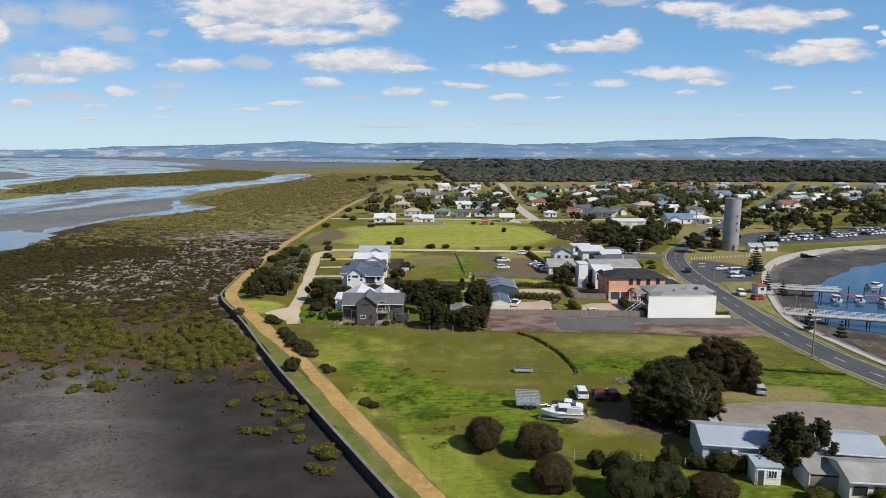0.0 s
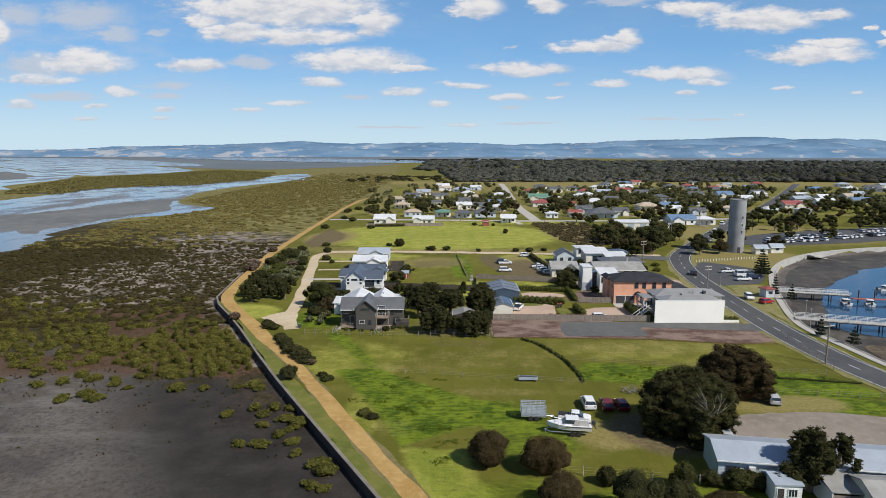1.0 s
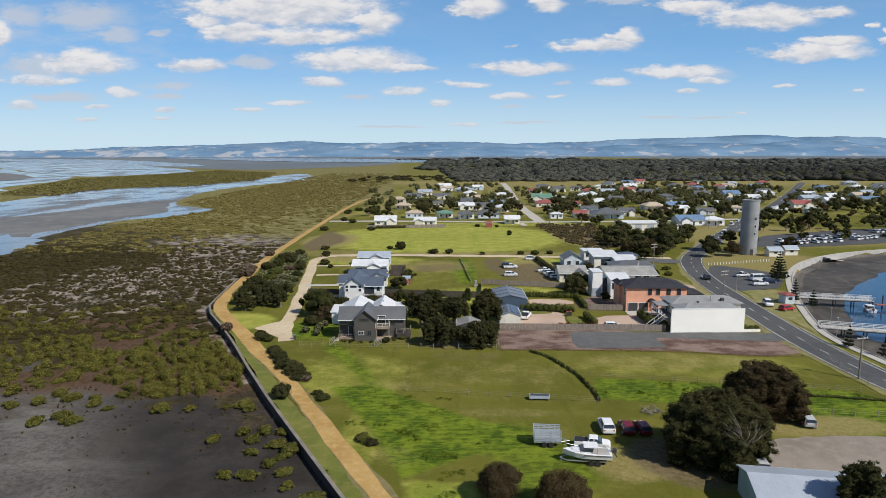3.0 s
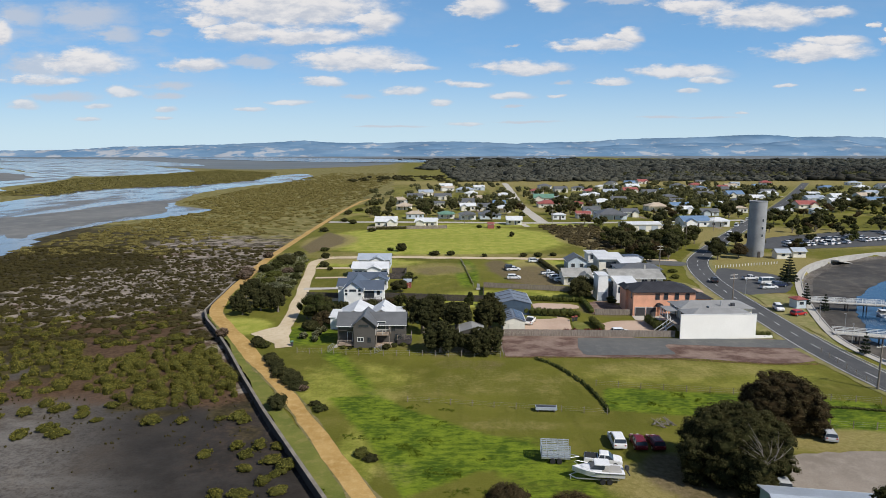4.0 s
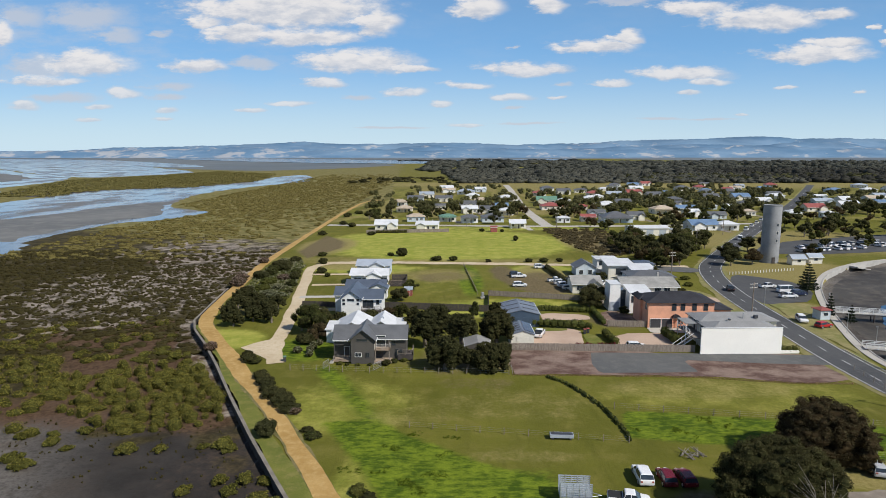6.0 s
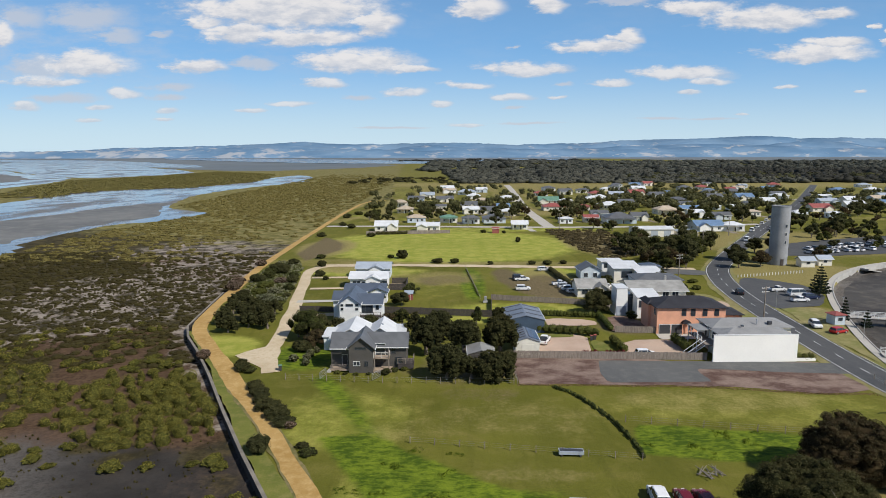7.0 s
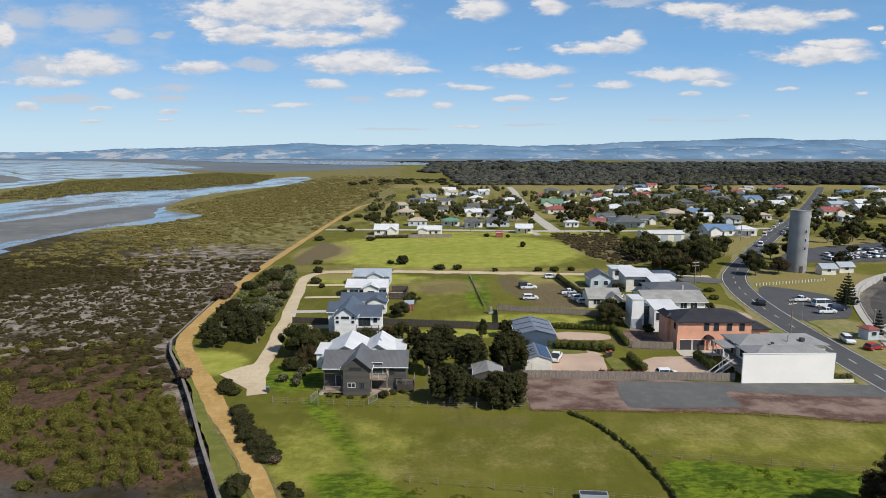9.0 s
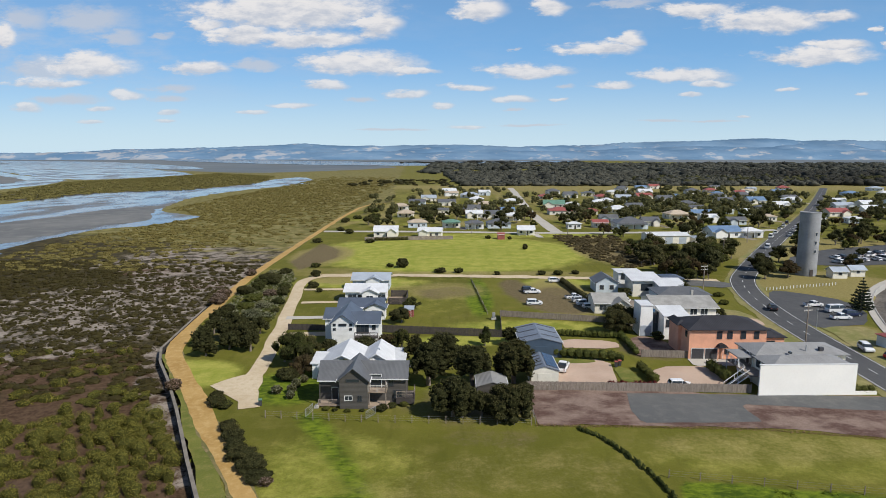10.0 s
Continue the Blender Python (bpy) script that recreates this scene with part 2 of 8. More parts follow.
M = {
    "white_wall": plain("white_paint", (0.78, 0.77, 0.74), 0.6, 0.4, 4, 0.07, bump=0.05),
    "render_white": plain("cream_white_block_wall", (0.87, 0.845, 0.78), 0.75, 0.25, 3, 0.03, bump=0.08, dirt=(0.78, 0.75, 0.69)),
    "cream_wall": plain("cream_paint", (0.72, 0.68, 0.58), 0.7, 0.4, 4, 0.08, bump=0.05),
    "boards_white": plain("white_weatherboard", (0.76, 0.76, 0.74), 0.6, 0.4, 4, 0.08, bump=0.5, ribs=0.18, axis="Z"),
    "boards_grey": plain("grey_weatherboard", (0.078, 0.071, 0.062), 0.8, 0.5, 5, 0.12, bump=0.5, ribs=0.2, axis="Z"),
    "boards_blue": plain("pale_blue_weatherboard", (0.50, 0.56, 0.60), 0.7, 0.5, 5, 0.10, bump=0.5, ribs=0.2, axis="Z"),
    "boards_green": plain("pale_green_cladding", (0.32, 0.42, 0.36), 0.7, 0.5, 5, 0.12, bump=0.4, ribs=0.2, axis="Z"),
    "orange_wall": plain("terracotta_render", (0.72, 0.36, 0.23), 0.85, 0.5, 5, 0.10, bump=0.1),
    "roof_grey": plain("grey_steel_roof", (0.115, 0.118, 0.122), 0.5, 0.4, 5, 0.14, 0.0, 0.35, ribs=0.20),
    "roof_steel": plain("blue_grey_shed_roof", (0.17, 0.195, 0.235), 0.45, 0.4, 5, 0.12, 0.0, 0.6, ribs=0.2, axis="Y"),
    "roof_mid": plain("mid_grey_steel_roof", (0.27, 0.268, 0.26), 0.55, 0.4, 5, 0.12, 0.0, 0.5, ribs=0.20),
    "roof_slate": plain("slate_blue_steel_roof", (0.085, 0.105, 0.14), 0.45, 0.4, 5, 0.14, 0.0, 0.35, ribs=0.20),
    "roof_dark": plain("charcoal_tile_roof", (0.036, 0.036, 0.042), 0.75, 0.5, 5, 0.25, 0.0, 0.7, ribs=0.33, spec=0.25),
    "roof_white": plain("white_steel_roof", (0.62, 0.63, 0.635), 0.55, 0.3, 4, 0.10, 0.0, 0.5, ribs=0.20),
    "roof_pale": plain("pale_blue_grey_steel_roof", (0.36, 0.40, 0.45), 0.45, 0.35, 4, 0.10, 0.0, 0.25, ribs=0.20),
    "roof_cement": plain("weathered_cement_sheet_roof", (0.30, 0.295, 0.275), 0.85, 0.4, 4, 0.22, 0.0, 0.35, ribs=0.20, dirt=(0.20, 0.17, 0.14)),
    "roof_beige": plain("beige_tile_roof", (0.44, 0.36, 0.27), 0.8, 0.5, 5, 0.15, 0.0, 0.6, ribs=0.33),
    "roof_red": plain("red_steel_roof", (0.30, 0.085, 0.07), 0.55, 0.5, 5, 0.18, 0.0, 0.35, ribs=0.2),
    "roof_green": plain("green_steel_roof", (0.13, 0.25, 0.18), 0.55, 0.5, 5, 0.15, 0.0, 0.35, ribs=0.2),
    "roof_blue": plain("blue_steel_roof", (0.14, 0.22, 0.34), 0.5, 0.5, 5, 0.15, 0.0, 0.35, ribs=0.2),
    "trim": plain("white_trim", (0.72, 0.72, 0.70), 0.5, 1, 8, 0.06, bump=0.02),
    "trim_dark": plain("charcoal_trim", (0.05, 0.05, 0.055), 0.5, 1, 8, 0.1, bump=0.02),
    "trim_blue": plain("navy_steel_cladding", (0.055, 0.085, 0.13), 0.5, 1, 8, 0.1, bump=0.3, ribs=0.2),
    "glass": glassy("window_glass"),
    "solar": glassy("solar_cells", (0.012, 0.016, 0.035), 0.12),
    "timber": plain("weathered_timber", (0.24, 0.20, 0.165), 0.9, 0.8, 8, 0.28, bump=0.3),
    "timber_dark": plain("dark_stained_timber", (0.06, 0.05, 0.045), 0.85, 0.8, 8, 0.25, bump=0.3),
    "wall_cap": plain("grey_wall_capping", (0.21, 0.185, 0.15), 0.9, 0.5, 6, 0.25, bump=0.2),
    "timber_pale": plain("bleached_timber", (0.48, 0.45, 0.40), 0.85, 0.8, 8, 0.2, bump=0.3),
    "deck": plain("deck_boards", (0.34, 0.26, 0.19), 0.85, 0.8, 8, 0.2, bump=0.6, ribs=0.14, axis="Y"),
    "wall_dark": plain("dark_weathered_wall_timber", (0.035, 0.031, 0.027), 0.9, 0.5, 6, 0.3, bump=0.3),
    "concrete": plain("concrete", (0.40, 0.385, 0.355), 0.9, 0.3, 4, 0.18, bump=0.25, dirt=(0.24, 0.22, 0.19)),
    "tower": plain("weathered_tower_concrete", (0.27, 0.275, 0.28), 0.9, 0.22, 2.2, 0.2, bump=0.25, dirt=(0.18, 0.18, 0.18)),
    "steel": plain("galvanised_steel", (0.55, 0.56, 0.57), 0.4, 1, 10, 0.12, 0.7, 0.08),
    "rust_red": plain("red_painted_steel", (0.34, 0.085, 0.06), 0.65, 1, 8, 0.2, bump=0.1),
    "rubber": plain("black_rubber", (0.018, 0.018, 0.018), 0.8, 2, 12, 0.2, bump=0.1),
    "bark": plain("grey_bark", (0.19, 0.155, 0.125), 0.95, 1.2, 9, 0.35, bump=0.6),
    "bark_pale": plain("pale_bleached_limbs", (0.24, 0.21, 0.18), 0.9, 1.2, 9, 0.3, bump=0.5),
    "leaf_dark": leafy("dark_olive_foliage", (0.014, 0.016, 0.006), (0.105, 0.106, 0.042)),
    "leaf_brown": leafy("bronze_foliage", (0.021, 0.017, 0.008), (0.122, 0.098, 0.044)),
    "leaf_green": leafy("green_foliage", (0.022, 0.032, 0.008), (0.110, 0.125, 0.034)),
    "leaf_blue": leafy("blue_green_needles", (0.010, 0.016, 0.010), (0.032, 0.046, 0.026)),
    "leaf_bright": leafy("bright_shrub_foliage", (0.036, 0.05, 0.010), (0.125, 0.14, 0.036)),
    "leaf_mangrove": leafy("mangrove_foliage", (0.066, 0.068, 0.013), (0.235, 0.225, 0.045)),
    # leaf_marsh is darkened so its colour carries the cloud shade over the marsh
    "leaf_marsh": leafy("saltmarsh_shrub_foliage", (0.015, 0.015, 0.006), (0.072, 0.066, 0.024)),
    "leaf_scrub": leafy("brown_field_scrub", (0.040, 0.034, 0.016), (0.135, 0.108, 0.052)),
    # far mangrove leaves carry a slight haze shift in their colour
    "leaf_isle": leafy("far_mangrove_foliage", (0.060, 0.058, 0.018), (0.225, 0.205, 0.072)),
    # leaf_grey is greyer and lighter: distance haze is put into its colour
    "leaf_grey": leafy("grey_green_far_bush", (0.055, 0.060, 0.048), (0.122, 0.120, 0.094)),
    # leaf_far is dark because cloud shade on the forest is painted into it
    "leaf_far": leafy("far_forest_foliage", (0.027, 0.031, 0.028), (0.062, 0.064, 0.052)),
    "leaf_town": leafy("mixed_town_foliage", (0.034, 0.038, 0.016), (0.150, 0.150, 0.062)),
    "leaf_straw": leafy("dry_straw_grass", (0.16, 0.11, 0.05), (0.40, 0.30, 0.16)),
    "leaf_grass": leafy("lush_grass_blades", (0.050, 0.080, 0.006), (0.160, 0.200, 0.016), through_light=0.35),
    # crown cores: the shade between leaf clumps is put into these dark colours
    "leaf_core": plain("shade_toned_inner_foliage", (0.028, 0.029, 0.012), 1.0, 0.8, 5, 0.4, bump=0.6, spec=0.0),
    "core_olive": plain("shade_toned_inner_mangrove", (0.055, 0.055, 0.015), 1.0, 0.8, 5, 0.4, bump=0.6, spec=0.0),
    "core_bronze": plain("shade_toned_inner_bronze_foliage", (0.040, 0.029, 0.015), 1.0, 0.8, 5, 0.4, bump=0.6, spec=0.0),
    "leaf_pale": leafy("pale_flowering_foliage", (0.07, 0.085, 0.03), (0.34, 0.34, 0.24)),
    "leaf_twig": leafy("bare_twiggy_shrub", (0.12, 0.09, 0.075), (0.26, 0.20, 0.17), through_light=0.05),
    "leaf_red": leafy("dark_red_foliage", (0.06, 0.012, 0.012), (0.16, 0.03, 0.025)),
    "asphalt": ground_like("asphalt", ((0.068, 0.070, 0.073), (0.090, 0.091, 0.092), (0.11, 0.108, 0.105)), (0.05, 0.5, 7), 0.85, 0.25),
    "asphalt_pale": ground_like("worn_asphalt", ((0.105, 0.107, 0.105), (0.13, 0.130, 0.125), (0.16, 0.155, 0.145)), (0.06, 0.5, 7), 0.9, 0.25),
    "path_gravel": ground_like("orange_gravel", ((0.37, 0.225, 0.070), (0.46, 0.295, 0.105), (0.54, 0.375, 0.16)), (0.12, 0.9, 8), 0.95, 0.3),
    "track_gravel": ground_like("pale_gravel", ((0.52, 0.42, 0.28), (0.60, 0.50, 0.35), (0.46, 0.35, 0.215)), (0.12, 0.9, 8), 0.95, 0.3),
    "pink_gravel": ground_like("pink_gravel", ((0.44, 0.315, 0.235), (0.52, 0.385, 0.295), (0.48, 0.37, 0.28)), (0.12, 0.7, 9), 0.95, 0.3),
    "grey_gravel": ground_like("grey_brown_gravel", ((0.215, 0.182, 0.148), (0.285, 0.243, 0.20), (0.33, 0.285, 0.238)), (0.09, 0.5, 6), 0.95, 0.4),
    "lot_earth": ground_like("bare_red_brown_earth", ((0.105, 0.060, 0.047), (0.275, 0.200, 0.160), (0.205, 0.142, 0.113)), (0.22, 1.3, 7), 0.97, 1.0, (0.38, 0.62), (0.8, 1.15, 1.0)),
    "pavement": ground_like("pale_footpath_concrete", ((0.42, 0.39, 0.34), (0.47, 0.44, 0.385), (0.50, 0.47, 0.42)), (0.1, 0.6, 8), 0.9, 0.15),
    "verge": ground_like("mown_verge_grass", ((0.105, 0.125, 0.022), (0.165, 0.170, 0.035), (0.235, 0.205, 0.065)), (0.09, 0.5, 5), 0.95, 0.5),
    "verge_grit": ground_like("gritty_worn_grass", ((0.13, 0.125, 0.040), (0.20, 0.165, 0.072), (0.30, 0.225, 0.12)), (0.15, 0.8, 6), 0.95, 0.6),
    "verge_dry": ground_like("dry_verge_grass", ((0.24, 0.205, 0.085), (0.17, 0.18, 0.05), (0.34, 0.285, 0.135)), (0.09, 0.5, 5), 0.95, 0.5),
    "mud_brown": ground_like("brown_harbour_mud", ((0.075, 0.060, 0.042), (0.13, 0.098, 0.062), (0.21, 0.16, 0.10)), (0.10, 0.4, 3), 0.75, 0.3),
    "mud": ground_like("dark_harbour_mud", ((0.045, 0.040, 0.035), (0.075, 0.068, 0.058), (0.15, 0.13, 0.105)), (0.06, 0.25, 3), 0.7, 0.3),
    "mud_pale": ground_like("grey_wet_mud", ((0.125, 0.123, 0.115), (0.18, 0.175, 0.16), (0.25, 0.24, 0.21)), (0.02, 0.1, 1.5), 0.6, 0.3),
    # far_flat: distance haze is mixed into the ground colour as blue-grey
    "far_flat": ground_like("haze_tinted_far_flats", ((0.12, 0.145, 0.165), (0.17, 0.19, 0.20), (0.13, 0.135, 0.12)), (0.0012, 0.006, 0.05), 0.9, 0.1),
    "line": plain("white_road_paint", (0.68, 0.68, 0.66), 0.7, 2, 12, 0.15, bump=0.05),
    "water_blue": water_like("harbour_water", (0.012, 0.045, 0.10), (0.02, 0.06, 0.12), 0.08, 0.5, 0.8),
    "water_flat": water_like("shallow_tidal_water", (0.12, 0.15, 0.18), (0.19, 0.21, 0.22), 0.12, 0.12, 0.3, True),
}
for key, col in {"white": (0.75, 0.75, 0.75), "silver": (0.45, 0.46, 0.47), "black": (0.015, 0.015, 0.017), "maroon": (0.14, 0.008, 0.014), "red": (0.42, 0.02, 0.02), "navy": (0.02, 0.03, 0.07), "grey": (0.12, 0.125, 0.13)}.items():
    M["car_" + key] = plain(key + "_car_paint", col, 0.28, 1, 14, 0.05, 0.0, 0.01)

# ---- mesh helpers ----
class MB:
    """Collects vertices and faces of one mesh."""

    def __init__(self):
        self.v, self.f = [], []

    def add(self, verts, faces, m=None):
        o = len(self.v)
        self.v += [tuple(m @ Vector(p)) for p in verts] if m else [tuple(p) for p in verts]
        self.f += [tuple(i + o for i in f) for f in faces]
        return self

    def box(self, x0, x1, y0, y1, z0, z1, m=None):
        vs = [(x, y, z) for z in (z0, z1) for x, y in ((x0, y0), (x1, y0), (x1, y1), (x0, y1))]
        return self.add(vs, [(3, 2, 1, 0), (4, 5, 6, 7), (0, 1, 5, 4), (1, 2, 6, 5), (2, 3, 7, 6), (3, 0, 4, 7)], m)

    def extrude(self, profile, axis, lo, hi, m=None):
        """A closed profile of (a, z) pairs swept along x or y."""
        n = len(profile)
        if axis == "y":
            vs = [(a, lo, z) for a, z in profile] + [(a, hi, z) for a, z in profile]
        elif axis == "x":
            vs = [(lo, a, z) for a, z in profile] + [(hi, a, z) for a, z in profile]
        else:
            vs = [(a, b, lo) for a, b in profile] + [(a, b, hi) for a, b in profile]
        fs = [tuple(range(n)), tuple(range(2 * n - 1, n - 1, -1))] + [(i, (i + 1) % n, n + (i + 1) % n, n + i) for i in range(n)]
        return self.add(vs, fs, m)

    def tube(self, p0, p1, r0, r1=None, n=8):
        p0, p1 = Vector(p0), Vector(p1)
        r1 = r0 if r1 is None else r1
        q = (p1 - p0).to_track_quat("Z", "Y").to_matrix()
        ring = [Vector((math.cos(2 * math.pi * i / n), math.sin(2 * math.pi * i / n), 0)) for i in range(n)]
        vs = [p0 + q @ (c * r0) for c in ring] + [p1 + q @ (c * r1) for c in ring]
        fs = [(i, (i + 1) % n, n + (i + 1) % n, n + i) for i in range(n)] + [tuple(range(n - 1, -1, -1)), tuple(range(n, 2 * n))]
        return self.add(vs, fs)

    def loft(self, rings, close=True, cap=True):
        n, o = len(rings[0]), len(self.v)
        for r in rings:
            self.v += [tuple(p) for p in r]
        for k in range(len(rings) - 1):
            for i in range(n if close else n - 1):
                j = (i + 1) % n
                self.f.append((o + k * n + i, o + k * n + j, o + (k + 1) * n + j, o + (k + 1) * n + i))
        if cap:
            self.f.append(tuple(o + i for i in range(n - 1, -1, -1)))
            self.f.append(tuple(o + (len(rings) - 1) * n + i for i in range(n)))
        return self


def part(name, mb, material, parent=None, label="", smooth=False):
    me = bpy.data.meshes.new(name)
    me.from_pydata(mb.v, [], mb.f)
    if smooth:
        me.polygons.foreach_set("use_smooth", [True] * len(me.polygons))
    me.update()
    me.materials.append(material)
    ob = new(name, me)
    ob.parent = parent
    if label:
        ob["label"] = label
    return ob


def normals_out(ob):
    bm = bmesh.new()
    bm.from_mesh(ob.data)
    bmesh.ops.recalc_face_normals(bm, faces=bm.faces)
    bm.to_mesh(ob.data)
    bm.free()
    return ob


def bevelled(ob, width, segments=2):
    bm = bmesh.new()
    bm.from_mesh(ob.data)
    bmesh.ops.recalc_face_normals(bm, faces=bm.faces)
    bmesh.ops.bevel(bm, geom=bm.edges[:], offset=width, segments=segments, affect="EDGES", clamp_overlap=True)
    bm.to_mesh(ob.data)
    bm.free()
    return ob


def thing(name, m, label, category, group="", kind=""):
    ob = new(name)
    ob.empty_display_size = 0.5
    ob.matrix_world = m
    return tagged(ob, label, category, group, kind)


# ---- the plan: shore, roads and paths (x east, y ahead) ----
SHORE = [(900, -1400), (150, -220), (52, -40), (30, 3), (12, 35), (-5.8, 65.8), (-19.4, 89.2), (-32.4, 112), (-48.5, 143.2), (-60.4, 163), (-61.9, 174.7), (-64.8, 200), (-67.4, 232), (-69.4, 273), (-70.8, 358), (-71.4, 428), (-71, 520), (-50, 560), (-70, 800), (-110, 1500), (-300, 5200)]
PATH_MID = [(152, -212), (55, -36), (33, 6), (13.1, 40), (-1.5, 65.9), (-7.7, 76.8), (-14.5, 89.2), (-20.6, 100.6), (-26.6, 112), (-33.4, 123), (-38.5, 131.5), (-44.6, 142.2), (-53.1, 155.8), (-57.6, 164.4), (-59.7, 173.5), (-61.9, 184.5), (-62.6, 197.6), (-64.0, 213.2), (-65.8, 232.2), (-66.8, 250.8), (-67.2, 273.2), (-68.4, 357.8), (-69, 428), (-67, 520), (-52, 533)]
ROAD_MID = [(84, 60), (79, 88), (76.3, 100), (74.2, 109), (72.8, 118), (72.1, 130), (72.3, 142), (73.2, 155), (74.6, 175), (76.4, 194), (79.7, 213), (85.2, 232), (93, 247), (122.5, 294), (158, 348), (200, 408), (285, 540), (420, 760)]
QUAY = [(95, 60), (84, 95), (81.3, 112.3), (80.5, 126.4), (79.6, 138.5), (82.4, 149.5), (90, 169.5), (98.6, 189.7), (110.5, 211.5), (126, 230.5), (148, 246.5), (183, 259), (260, 275), (420, 300), (900, 320)]


def bent(line, step=2.0, rounds=2):
    """A polyline with its corners rounded and evenly divided."""
    p = np.array(line, float)
    for _ in range(rounds):
        q = [p[0]]
        for a, b in zip(p[:-1], p[1:]):
            q += [a * 0.75 + b * 0.25, a * 0.25 + b * 0.75]
        p = np.array(q + [p[-1]])
    s = np.r_[0, np.cumsum(np.hypot(*np.diff(p, axis=0).T))]
    k = np.linspace(0, s[-1], max(2, int(s[-1] / step)))
    return np.c_[np.interp(k, s, p[:, 0]), np.interp(k, s, p[:, 1])]


def sides(line, left, right):
    """Both edges of a strip along a line, at these distances to its left and right."""
    d = np.gradient(line, axis=0)
    d /= np.hypot(d[:, 0], d[:, 1])[:, None]
    nrm = np.c_[-d[:, 1], d[:, 0]]
    left, right = np.asarray(left), np.asarray(right)
    return line + nrm * left.reshape(-1, 1), line - nrm * right.reshape(-1, 1)


def strip(name, line, left, right, z, material, thick=0.0, ragged=0.0, seed=1, kind="structure", label="", category=""):
    rng = np.random.default_rng(seed)
    n = len(line)

    def wob():
        w = np.convolve(rng.normal(size=n + 4), np.ones(5) / 5, "valid") * ragged * 2
        return w + rng.normal(size=n) * ragged * 0.4
    a, b = sides(line, left + wob(), right + wob())
    mb = MB()
    if thick:
        ring = [[(*p, z - thick), (*p, z), (*q, z), (*q, z - thick)] for p, q in zip(a, b)]
        mb.loft(ring)
    else:
        mb.loft([[(*p, z), (*q, z)] for p, q in zip(a, b)], close=False, cap=False)
    ob = normals_out(part(name, mb, material)) if thick else part(name, mb, material)
    return tagged(ob, label, category, "", kind)


def patch(name, poly, z, material, ragged=0.3, seed=1, step=1.5, label="", category="ground", rounds=1):
    """A flat area with an uneven outline, lying on the ground."""
    rng = np.random.default_rng(seed)
    line = bent(list(poly) + [poly[0]], step, rounds)[:-1]
    w = rng.normal(size=(len(line), 2)) * ragged
    line = line + (w + np.roll(w, 1, 0) + np.roll(w, 2, 0)) / 2
    me = bpy.data.meshes.new(name)
    bm = bmesh.new()
    vs = [bm.verts.new((x, y, z)) for x, y in line]
    f = bm.faces.new(vs)
    bmesh.ops.triangulate(bm, faces=[f])
    bmesh.ops.recalc_face_normals(bm, faces=bm.faces)
    if sum(fc.normal.z for fc in bm.faces) < 0:
        bmesh.ops.reverse_faces(bm, faces=bm.faces)
    bm.to_mesh(me)
    bm.free()
    me.materials.append(material)
    return tagged(new(name, me), label, category, "", "structure")


def inside(poly, x, y):
    """Which points lie in a polygon."""
    hit = np.zeros(np.shape(x), bool)
    for (x0, y0), (x1, y1) in zip(poly, list(poly[1:]) + [poly[0]]):
        c = ((y0 > y) != (y1 > y))
        with np.errstate(divide="ignore", invalid="ignore"):
            hit ^= c & (x < (x1 - x0) * (y - y0) / (y1 - y0 + 1e-12) + x0)
    return hit


def off_line(line, x, y):
    """Distance of points from a polyline."""
    best = np.full(np.shape(x), 1e9)
    for (x0, y0), (x1, y1) in zip(line[:-1], line[1:]):
        dx, dy = x1 - x0, y1 - y0
        t = np.clip(((x - x0) * dx + (y - y0) * dy) / (dx * dx + dy * dy), 0, 1)
        best = np.minimum(best, np.hypot(x - x0 - t * dx, y - y0 - t * dy))
    return best


def blotch(x, y, scale, seed):
    """Smooth value noise from a few turned waves."""
    rng = np.random.default_rng(seed)
    s = np.zeros(np.shape(x))
    for k in range(9):
        a, ph, fr = rng.uniform(0, 6.28), rng.uniform(0, 6.28), rng.uniform(0.6, 2.2) / scale
        s += np.sin((x * math.cos(a) + y * math.sin(a)) * fr * 6.28 + ph + 1.5 * np.sin((y * math.cos(a) - x * math.sin(a)) * fr * 4 + ph * 2))
    return s / 4.5


SEA = SHORE + [(-6000, 5200), (-6000, -1400)]
HARBOUR = QUAY + [(5200, 400), (5200, 60)]

# ---- ground: one sheet from here to the horizon ----
gx = np.unique(np.r_[np.linspace(-150, 130, 188), -150 - np.geomspace(3, 5050, 34), 130 + np.geomspace(3, 5050, 34)])
gy = np.unique(np.r_[np.linspace(-60, 300, 205), -60 - np.geomspace(6, 1340, 16), 300 + np.geomspace(3, 4700, 62)])
X, Y = np.meshgrid(gx, gy)
sea, harbour = inside(SEA, X, Y), inside(HARBOUR, X, Y)
sea |= off_line(SHORE, X, Y) < 1.0
Z = np.where(sea, -1.0, 0.0) + np.where(harbour, -1.6, 0.0)
Z = Z - np.where(sea | harbour, 0.0, 0.03)


def near(cx, cy, rx, ry, soft=0.35):
    return np.clip((1.0 + soft - np.hypot((X - cx) / rx, (Y - cy) / ry)) / (2 * soft), 0, 1)


def area(poly, soft=1.5):
    """A mask over the ground grid: 1 inside a polygon, 0 outside."""
    away = off_line(list(poly) + [poly[0]], X, Y)
    return np.clip(0.5 + np.where(inside(poly, X, Y), away, -away) / (2 * soft), 0, 1)


